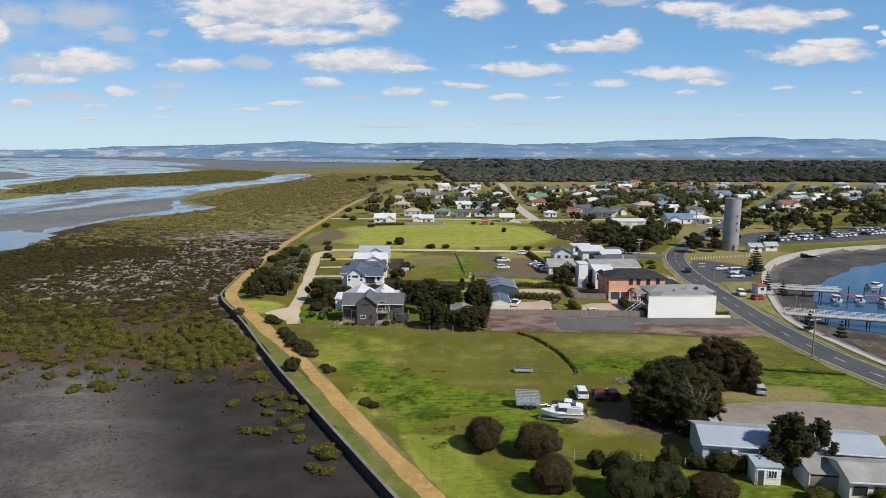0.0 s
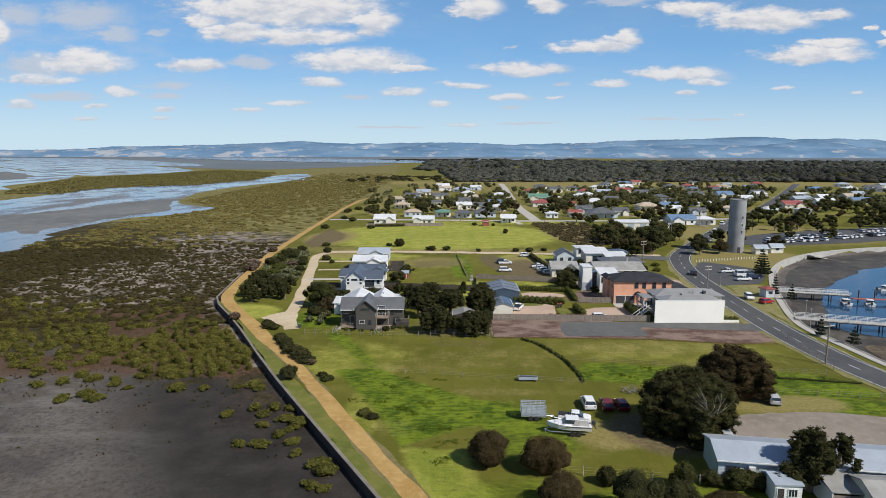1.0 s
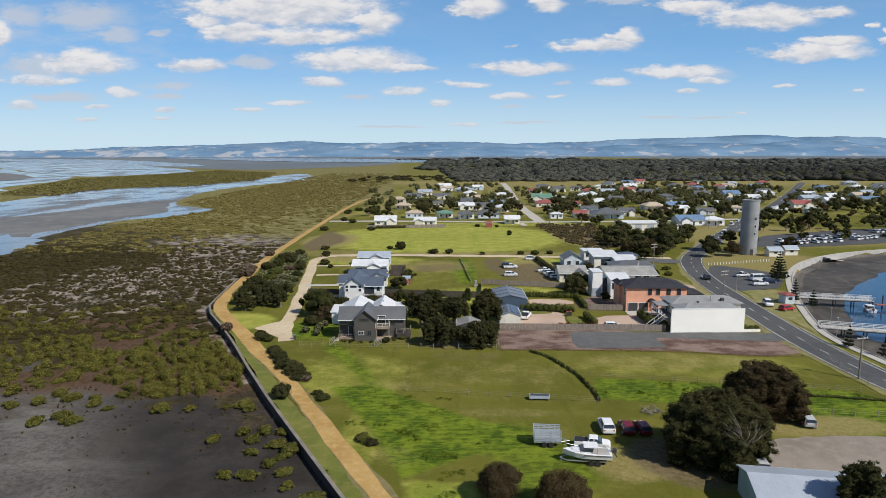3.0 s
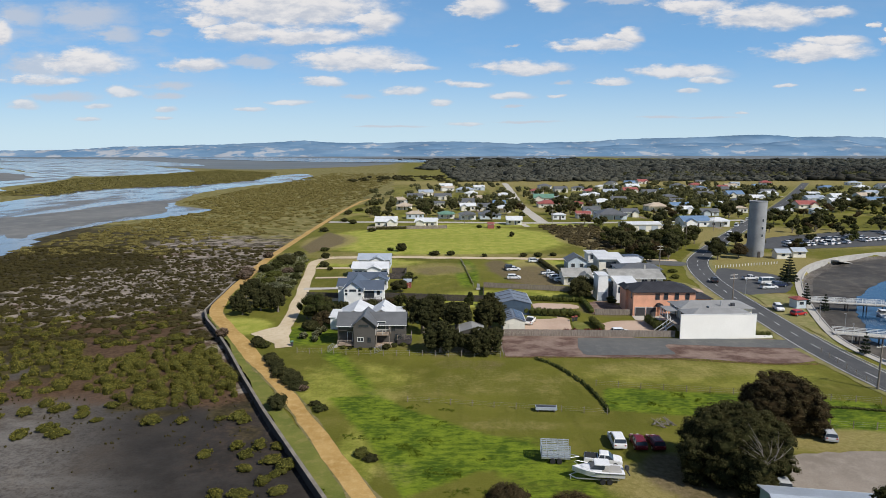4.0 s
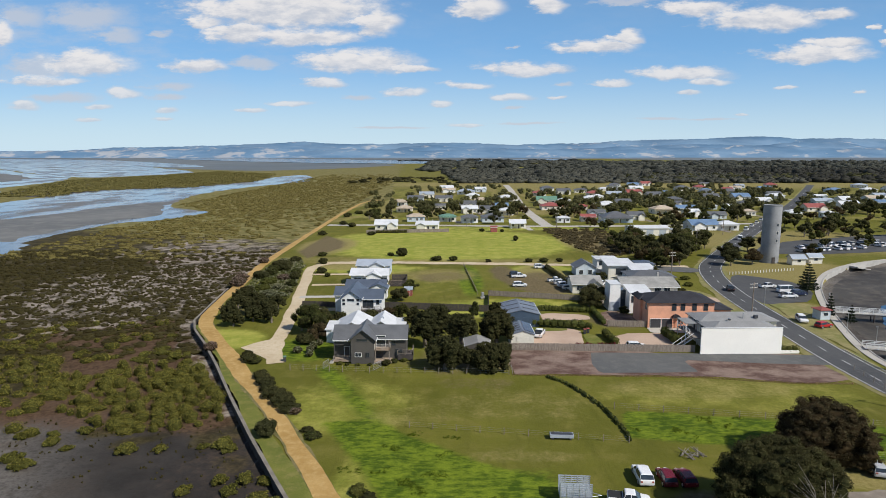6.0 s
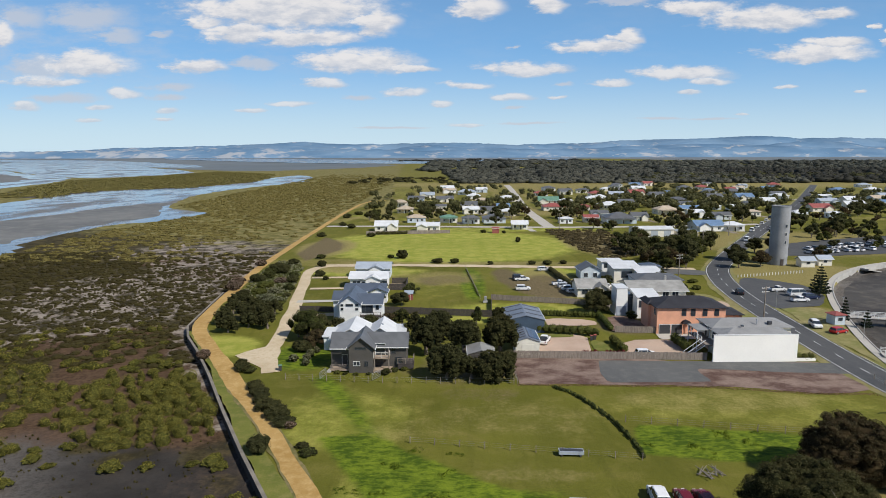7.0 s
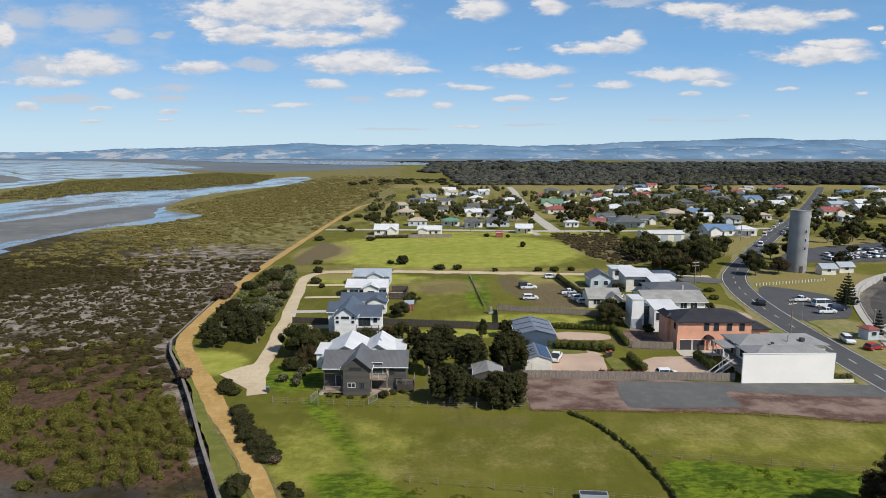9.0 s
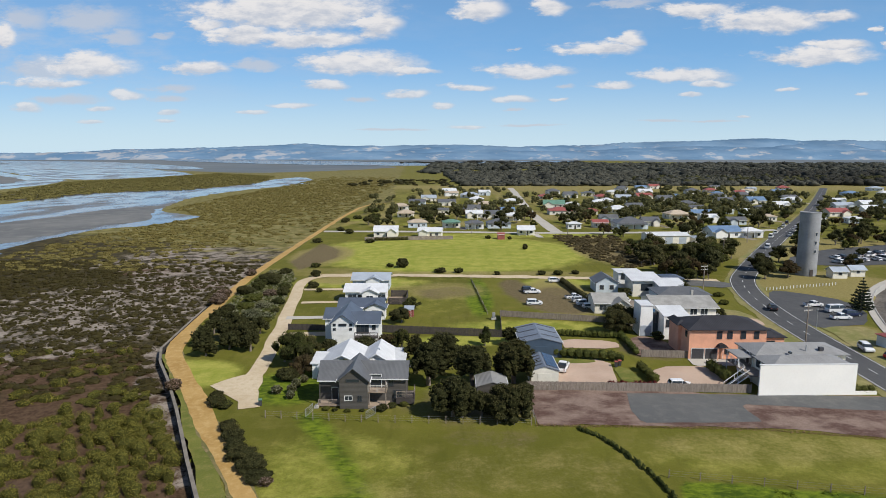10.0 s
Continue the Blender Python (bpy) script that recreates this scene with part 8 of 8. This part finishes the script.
# ---- jetties and moored boats ----
def jetty(a, b, width, label, rails=True, z=0.35):
    a, b = Vector((*a, 0)), Vector((*b, 0))
    L = (b - a).length
    t = thing("jetty", pose(a.x, a.y, 0, 0, 0, math.degrees(math.atan2(b.y - a.y, b.x - a.x))), label, "jetty", "jetties")
    dk = MB()
    for k in range(int(L / 0.3)):
        dk.box(k * 0.3, k * 0.3 + 0.27, -width / 2, width / 2, z, z + 0.08)
    part("deck_planks", dk, M["timber_pale"], t)
    for s in (-1, 1):
        part("bearer", MB().box(0, L, s * width * 0.4 - 0.08, s * width * 0.4 + 0.08, z - 0.25, z), M["timber"], t)
        for k in range(int(L / 4.2) + 1):
            part("pile", MB().tube((k * 4.2 + 0.4, s * width * 0.42, -2.2), (k * 4.2 + 0.4, s * width * 0.42, z), 0.16, 0.14, 8), M["timber_dark"], t)
        if rails:
            y = s * width / 2
            rl = MB()
            for q in (0.5, 0.8, 1.1):
                rl.box(0, L, y - 0.03, y + 0.03, z + q - 0.05, z + q + 0.05)
            part("handrail", rl, M["trim"], t, "white timber handrail")
            for k in range(int(L / 2.1) + 1):
                part("rail_post", MB().box(k * 2.1, k * 2.1 + 0.1, y - 0.06, y + 0.06, z, z + 1.15), M["trim"], t)
    return t


jetty((91.5, 174.6), (108.5, 170), 2.4, "short white-railed timber jetty over mud")
jetty((80.9, 146.4), (128, 131), 2.6, "long white-railed timber jetty on dark piles")
t = thing("pontoon", pose(109, 169.6, -1.45, 0, 0, -8), "red steel floating pontoon walkway", "pontoon")
part("walkway", MB().box(0, 46, -0.7, 0.7, 0.9, 1.05), M["rust_red"], t)
for k in range(12):
    part("pile", MB().tube((2 + k * 4, 1.0, -1), (2 + k * 4, 1.0, 3.2), 0.16, n=8), M["timber_dark"], t)
for i, (x, y, a) in enumerate([(105.6, 167.2, 80), (111.5, 166.4, 70), (116.5, 164.0, 95), (120.4, 162.2, 100), (128, 166, 10), (134, 164.4, 10), (128, 184, 15)]):
    motor_boat(pose(x, y, -1.75, 0, 0, a), "small white motor boat moored at the jetty", False, 4.0 if i < 4 else 5.6, "moored boats")
t = thing("boat_ramp", pose(136, 236.5, 0, 0, 0, -60), "concrete boat ramp down to the mud", "ramp")
part("slab", MB().extrude([(0, 0.25), (9, -1.5), (9, -1.7), (0, -0.2)], "x", -1.6, 1.6), M["concrete"], t)
for k in range(22):
    x, y = 88 + k * 1.15, 222.5 + 0.35 * k
    post = thing("bollard", pose(x, y, 0), "low white timber bollard", "bollard", "bollards round the lawn")
    part("post", MB().box(-0.09, 0.09, -0.09, 0.09, 0, 0.85), M["trim"], post)
for x, y in ((27.6, 156.6), (28.4, 157.2)):
    t = thing("wheelie_bin", pose(x, y, 0.06), "dark wheeled rubbish bin", "bin")
    part("bin_body", MB().loft([[(-.22, -.25, 0), (.22, -.25, 0), (.22, .25, 0), (-.22, .25, 0)], [(-.28, -.33, .95), (.28, -.33, .95), (.28, .33, .95), (-.28, .33, .95)]]), M["trim_dark"], t)
    part("lid", MB().box(-.3, .3, -.36, .36, .95, 1.03), M["rust_red"], t)

# ---- mangroves and saltmarsh ----
rng = np.random.default_rng(21)
bases = []
for i in range(5):
    r, h = rng.uniform(0.9, 1.3), rng.uniform(0.8, 1.15)
    b = shrub("mangrove_bush", "low yellow-green mangrove bush on the mud", pose(-70 + i * 4, 106 + i, -1.0), r, r * 0.8, h, "leaf_mangrove", 800 + i, 6, 24.0, 0.06, "mangroves on the mud")
    bases.append(b)
LONE = [(-33.3, 93.9), (-28.5, 84.5), (-29.8, 96.3), (-27.0, 90.3), (-25.5, 84.3), (-26.8, 96.7), (-27.9, 94.1), (-23.7, 87.2), (-24.4, 96.3), (-21.3, 85.1), (-20.1, 81.8), (-24.2, 92.6), (-21.8, 90.6), (-22.6, 89.0), (-16.4, 78.9), (-16.5, 73.9), (-14.8, 73.2), (-15.3, 77.0), (-35.4, 105.5), (-32.9, 106.0), (-31.5, 104.6), (-40.9, 104.6), (-45.1, 104.0), (-53.7, 104.8), (-56.8, 106.5), (-59.0, 101.6), (-56.6, 99.9), (-66.1, 107.2), (-61.6, 99.6), (-69.4, 105.7), (-73.2, 111.3), (-77.4, 105.2), (-81.4, 111.3), (-71.4, 115.2), (-77.6, 115.1)]
INLAND = [(-59.7, 148.2), (-56.0, 145.9), (-55.0, 142.3), (-51.0, 137.0), (-51.8, 139.6), (-61.6, 143.7), (-66.1, 146.6), (-56.0, 138.9), (-67.0, 142.9), (-70.7, 153.9), (-77.7, 166.4), (-74.2, 172.0), (-60.1, 146.6), (-61.9, 156.6), (-74.1, 143.5), (-70.4, 142.2), (-62.3, 141.5), (-60.1, 140.2), (-64.2, 140.1), (-58.4, 144.4), (-53.4, 144.0)]
for i, (x, y) in enumerate(LONE + INLAND):
    s = rng.uniform(0.95, 1.6)
    m = pose(x, y, -1.02, 0, 0, rng.uniform(0, 360)) @ Matrix.Diagonal((s, s, s * rng.uniform(0.75, 1.0), 1))
    c = copy_thing(bases[i % 5], m)
    c.scale = m.to_scale()


def thicket(name, pts, size, height, leaf, label, seed, dense, leaf_size, core=0.85, inner=False):
    """Countless low mounds in one mesh."""
    rg = np.random.default_rng(seed)
    mb = MB()
    lob = []
    for x, y in pts:
        r = size * rg.uniform(0.5, 1.5)
        h = height * rg.uniform(0.5, 1.4)
        lob.append(((x, y, -1.0 + h * 0.25), (r, r * rg.uniform(0.7, 1.0), h * 0.75)))
    inside_mass = MB() if inner else None
    leaves(mb, lob, dense, leaf_size, rg, core, flat=0.5 if not inner else 0.3, inner=inside_mass)
    t = tagged(part(name, mb, M[leaf]), label, "mangroves", "", "stuff")
    if inner:
        part("inner_foliage", inside_mass, M[CORE[leaf]], t)
    return t


def spaced(pts, gap):
    """Thin out points so that none stand closer than gap."""
    keep = np.empty((0, 2))
    for q in pts:
        if not len(keep) or np.min(np.hypot(*(keep - q).T)) > gap:
            keep = np.vstack([keep, q])
    return keep


def scatter(n, x0, x1, y0, y1, keep, seed):
    rg = np.random.default_rng(seed)
    x, y = rg.uniform(x0, x1, n), rg.uniform(y0, y1, n)
    ok = inside(SEA, x, y) & (off_line(SHORE, x, y) > 1.5) & keep(x, y, rg.uniform(size=n))
    return np.c_[x[ok], y[ok]]


def salt_at(x, y):
    return np.maximum.reduce([np.clip(1.3 - np.hypot((x + 97) / 30, (y - 196) / 38), 0, 1), np.clip(1.3 - np.hypot((x + 70) / 24, (y - 300) / 14), 0, 1), np.clip(1.2 - np.hypot((x + 115) / 26, (y - 270) / 12), 0, 1), 0.85 * np.clip(1.4 - np.hypot((x + 84) / 20, (y - 240) / 50), 0, 1), 0.8 * np.clip(1.4 - np.hypot((x + 96) / 34, (y - 290) / 34), 0, 1), 0.7 * np.clip(1.4 - np.hypot((x + 90) / 20, (y - 360) / 40), 0, 1)])


def stand(x, y, q):
    """Where mangroves stand: packed in two masses, with gaps, thinning out at their edges."""
    core = np.maximum(inside(MANGROVE_EAST, x, y) * 0.95, inside(MANGROVE_WEST, x, y) * (0.62 - 0.35 * np.clip((y - 135) / 25, 0, 1)))
    gaps = blotch(x, y, 7, 28) > -0.75 + 0.9 * (x < -66) * (0.35 + 0.3 * np.clip((y - 130) / 20, 0, 1))
    return (q < core) & gaps | (q < 0.03) & (x < -60)


near_band = scatter(6400, -140, -33, 107, 168, stand, 31)
east = near_band[:, 0] > -68
thicket("mangrove_thicket", spaced(near_band[east], 1.75), 1.25, 1.6, "leaf_mangrove", "low yellow-green mangrove thicket on the mud", 32, 26.0, 0.075, 0.86, True)
thicket("mangrove_thicket", spaced(near_band[~east], 1.9), 1.3, 1.1, "leaf_mangrove", "scattered low mangrove mounds on brown mud", 33, 13.0, 0.10, 0.86, True)
mid_band = scatter(7000, -200, -52, 140, 275, lambda x, y, q: (q < 0.75 - 0.66 * salt_at(x, y) - 0.35 * np.clip(1.2 - np.hypot((x + 66) / 16, (y - 138) / 24), 0, 1)) & (blotch(x, y, 16, 12) > -0.7) & (x > -165 - (y - 200) * 0.1), 33)
thicket("saltmarsh_scrub", mid_band, 1.2, 0.75, "leaf_marsh", "olive saltmarsh scrub with cloud shade in its leaf colour", 34, 6, 0.12)
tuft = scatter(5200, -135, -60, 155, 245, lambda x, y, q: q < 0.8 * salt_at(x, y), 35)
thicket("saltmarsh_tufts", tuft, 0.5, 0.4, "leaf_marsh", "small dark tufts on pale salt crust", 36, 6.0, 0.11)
far_band = scatter(13000, -300, -72, 255, 1150, lambda x, y, q: (q < np.clip(0.95 - 0.6 * salt_at(x, y) - 0.012 * np.clip(x + 118, 0, 60), 0.05, 1)) & (y < 660 + 490 * (q * 7.7 % 1.0)) & ((y < 600) | (x > -232 - (y - 600) * 0.05)) & (x > -176 - np.clip(y - 440, 0, 60) * 0.8 + np.clip(y - 360, 0, 70) * 0.25), 37)
thicket("far_mangroves", far_band, 2.1, 0.75, "leaf_isle", "far belt of olive mangroves", 38, 0.8, 0.4)
ISLE = [(-356, 575), (-368, 647), (-345, 699), (-297, 728), (-262, 863), (-280, 1008), (-308, 1136), (-462, 1290), (-469, 1219), (-486, 1010), (-528, 916), (-451, 677), (-409, 586)]
rg3 = np.random.default_rng(41)
xs, ys = rg3.uniform(-540, -250, 5000), rg3.uniform(560, 1300, 5000)
ok = inside(ISLE, xs, ys)
thicket("island_mangroves", np.c_[xs[ok], ys[ok]], 5.0, 1.3, "leaf_isle", "olive mangrove island between the channels", 42, 0.3, 0.8)
patch("island", ISLE, -0.88, M["mud"], 2.5, 47, 8, label="muddy island between tidal channels", category="ground")

rg5 = np.random.default_rng(61)
xs, ys = rg5.uniform(44, 80, 900), rg5.uniform(256, 342, 900)
ok = inside([(45, 342), (47, 318), (50, 280), (56, 256), (70, 262), (78, 300), (74, 340)], xs, ys) & (rg5.uniform(size=900) < 0.75)
lob = [((x, y, 0.2), (rg5.uniform(0.6, 1.6), rg5.uniform(0.6, 1.5), rg5.uniform(0.3, 0.9))) for x, y in zip(xs[ok], ys[ok])]
tagged(part("field_scrub", leaves(MB(), lob, 3.0, 0.2, rg5), M["leaf_scrub"]), "rough brown scrub beside the field", "scrub", "", "stuff")
fringe = bent([(9.4, 131.3), (24, 130.9), (41.7, 130.2), (58, 127.2), (67, 127.4)], 0.10, 0)
lob = [((x + rg5.normal() * 0.1, y + rg5.normal() * 0.2, 0.03), (rg5.uniform(0.08, 0.2), rg5.uniform(0.06, 0.16), rg5.uniform(0.06, 0.26))) for x, y in fringe]
tagged(part("dry_grass_fringe", leaves(MB(), lob, 40, 0.07, rg5, core=0), M["leaf_straw"]), "fringe of dry straw-coloured grass", "grass", "", "stuff")
xs, ys = rg5.uniform(-26, 72, 16000), rg5.uniform(62, 118, 16000)
tuft_here = (blotch(xs, ys, 9, 71) + 0.9 * (np.hypot((xs + 6) / 12, (ys - 92) / 17) < 1) + 0.75 * ((np.abs(ys - 109 + (xs - 46) * 0.1) < 5) & (xs > 24)) > 1.4) & ~inside(SEA, xs, ys) & (off_line(PATH_MID, xs, ys) > 3) & (off_line(ROAD_MID, xs, ys) > 6)
for cx, cy, rx, ry in ((54, 87, 19, 9), (42, 72, 13, 7), (24, 95, 6, 5)):
    tuft_here &= np.hypot((xs - cx) / rx, (ys - cy) / ry) > 1
lob = [((x, y, 0.02), (rg5.uniform(0.12, 0.5), rg5.uniform(0.12, 0.45), rg5.uniform(0.06, 0.2))) for x, y in zip(xs[tuft_here], ys[tuft_here])]
tagged(part("grass_tussocks", leaves(MB(), lob, 30, 0.075, rg5, core=0), M["leaf_grass"]), "lush uneven tussocks in the paddock", "grass", "", "stuff")

xs, ys = rg5.uniform(-63, -40, 5200), rg5.uniform(158, 252, 5200)
ok = (ys > 182) & (xs > np.interp(ys, [158, 175, 200, 232, 252], [-52, -57.5, -60.5, -63, -64])) & (xs < np.interp(ys, [158, 164, 175, 200, 228, 236, 252], [-41.5, -41.5, -43, -46, -50, -50.5, -56])) & (rg5.uniform(size=5200) < 0.8)
lob = [((x, y, 0.05), (rg5.uniform(0.2, 0.6), rg5.uniform(0.2, 0.6), rg5.uniform(0.15, 0.6))) for x, y in zip(xs[ok], ys[ok])]
tagged(part("coastal_grass", leaves(MB(), lob[::2], 14, 0.12, rg5, core=0.7), M["leaf_pale"]), "pale rank coastal grass beside the track", "grass", "", "stuff")
tagged(part("coastal_scrub", leaves(MB(), lob[1::2], 14, 0.12, rg5, core=0.8), M["leaf_green"]), "low olive coastal scrub beside the track", "scrub", "", "stuff")

sprouts = scatter(1500, -85, -16, 80, 114, lambda x, y, q: (q < 0.75) & (blotch(x, y, 10, 44) + 0.5 * blotch(x, y, 4, 45) + (y - 100 + 0.35 * (x + 40)) * 0.05 > 0.1), 46)
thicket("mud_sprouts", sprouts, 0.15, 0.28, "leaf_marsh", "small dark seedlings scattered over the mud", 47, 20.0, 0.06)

# ---- far bush and hills ----
rg4 = np.random.default_rng(51)


def far_bush(name, n, box, keep, size, height, leaf, label, seed):
    x, y = rg4.uniform(box[0], box[1], n), rg4.uniform(box[2], box[3], n)
    ok = keep(x, y)
    mb = MB()
    lob = [((a, b, h * 0.42), (r, r, h * 0.55)) for a, b, r, h in zip(x[ok], y[ok], size * rg4.uniform(0.4, 1.6, ok.sum()), height * rg4.uniform(0.45, 1.2, ok.sum()) * np.clip(1 + 0.3 * blotch(x[ok], y[ok], 160, seed), 0.5, 1.7))]
    leaves(mb, lob, 0.03, 1.5, rg4, 0.95)
    return tagged(part(name, mb, M[leaf], smooth=True), label, "forest", "", "stuff")


far_bush("far_forest", 5600, (430, 1700, 760, 1300), lambda x, y: y > 860 - np.clip(x - 250, 0, 500) * 0.2, 8.5, 6.5, "leaf_far", "belt of far coastal forest with cloud shade in its colour", 1)
far_bush("far_forest", 3600, (-20, 440, 800, 1300), lambda x, y: x > 10 + (y - 820) * -0.05, 6, 5.5, "leaf_grey", "grey-green belt of far coastal forest", 9)
far_bush("far_scrub", 1500, (-120, 420, 700, 960), lambda x, y: (rg4.uniform(size=x.shape) < 0.3) & ((y > 800) | (y < 690)), 5, 2.6, "leaf_marsh", "low scrub beyond the town", 2)
far_bush("far_trees", 1500, (250, 1300, 560, 1000), lambda x, y: (y > 640 - (x - 250) * 0.1) & (x < y * 1.1) & ((x > 520) | (y > 850)), 6, 7, "leaf_dark", "trees beyond the edge of town", 3)
far_bush("far_bushland", 3800, (-60, 2300, 1200, 2400), lambda x, y: blotch(x, y, 400, 19) > -0.9, 11, 6.5, "leaf_grey", "grey-green bushland behind the forest belt", 7)
far_bush("forest_crowns", 500, (60, 2000, 840, 2100), lambda x, y: blotch(x, y, 220, 8) > 0.1, 8, 11, "leaf_far", "taller trees standing above the far forest", 6)
far_bush("far_shore_trees", 260, (-200, 560, 2350, 3000), lambda x, y: (y > 2500 - x * 0.3) & (blotch(x, y, 260, 31) > 0.1), 16, 6, "leaf_far", "thin line of trees on the far shore", 4)

hill_mat, n, p, out = shader("haze_blue_far_hills")
c = place(n, True)
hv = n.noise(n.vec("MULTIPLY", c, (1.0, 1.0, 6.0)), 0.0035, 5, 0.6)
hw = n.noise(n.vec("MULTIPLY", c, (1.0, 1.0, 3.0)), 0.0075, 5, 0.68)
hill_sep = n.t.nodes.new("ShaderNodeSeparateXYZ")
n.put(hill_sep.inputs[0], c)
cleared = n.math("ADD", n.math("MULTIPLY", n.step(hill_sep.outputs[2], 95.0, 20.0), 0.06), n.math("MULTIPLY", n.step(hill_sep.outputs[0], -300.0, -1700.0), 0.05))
# the blue of distance haze is put into the hills' base colour
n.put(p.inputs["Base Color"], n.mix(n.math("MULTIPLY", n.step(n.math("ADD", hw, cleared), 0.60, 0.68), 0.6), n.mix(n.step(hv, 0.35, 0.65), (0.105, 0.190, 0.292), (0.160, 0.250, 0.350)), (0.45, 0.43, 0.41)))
p.inputs["Roughness"].default_value = 1.0
p.inputs["Specular IOR Level"].default_value = 0.0
RIDGE = [(-3800, 30), (-3165, 36), (-2600, 46), (-2358, 66), (-1956, 72), (-1554, 84), (-1354, 91), (-1012, 107), (-753, 88), (-352, 92), (48, 99), (448, 84), (688, 88), (1047, 99), (1245, 115), (1564, 119), (1843, 127), (2160, 142), (2440, 124), (2718, 131), (3109, 119), (3900, 108)]
for k, (yy, part_of, seed) in enumerate(((4500, 1.0, 5), (4250, 0.62, 6), (4050, 0.36, 7))):
    xs = np.linspace(-3800, 3900, 420)
    top = 40 + (np.interp(xs, *zip(*RIDGE)) - 40) * part_of * (1 if k == 0 else 0.75 + 0.45 * blotch(xs, xs * 0 + 50 * seed, 1500, seed)) * yy / 4500
    top = top + (3.6 if k == 0 else 4.0) * np.clip((xs + 3000) / 900, 0.15, 1) * blotch(xs, xs * 0, 330, seed + 9) + 2.0 * blotch(xs, xs * 0, 90, seed + 12)
    mb = MB()
    mb.loft([[(a, yy - 160, -4), (a, yy - 70 + 40 * math.sin(a * 0.011), b * 0.55), (a, yy, b), (a, yy + 120, -4)] for a, b in zip(xs, top)], close=False, cap=False)
    tagged(part("far_hills", mb, hill_mat, smooth=True), "distant hills with pale clearings, tinted haze blue", "hills", "", "structure")
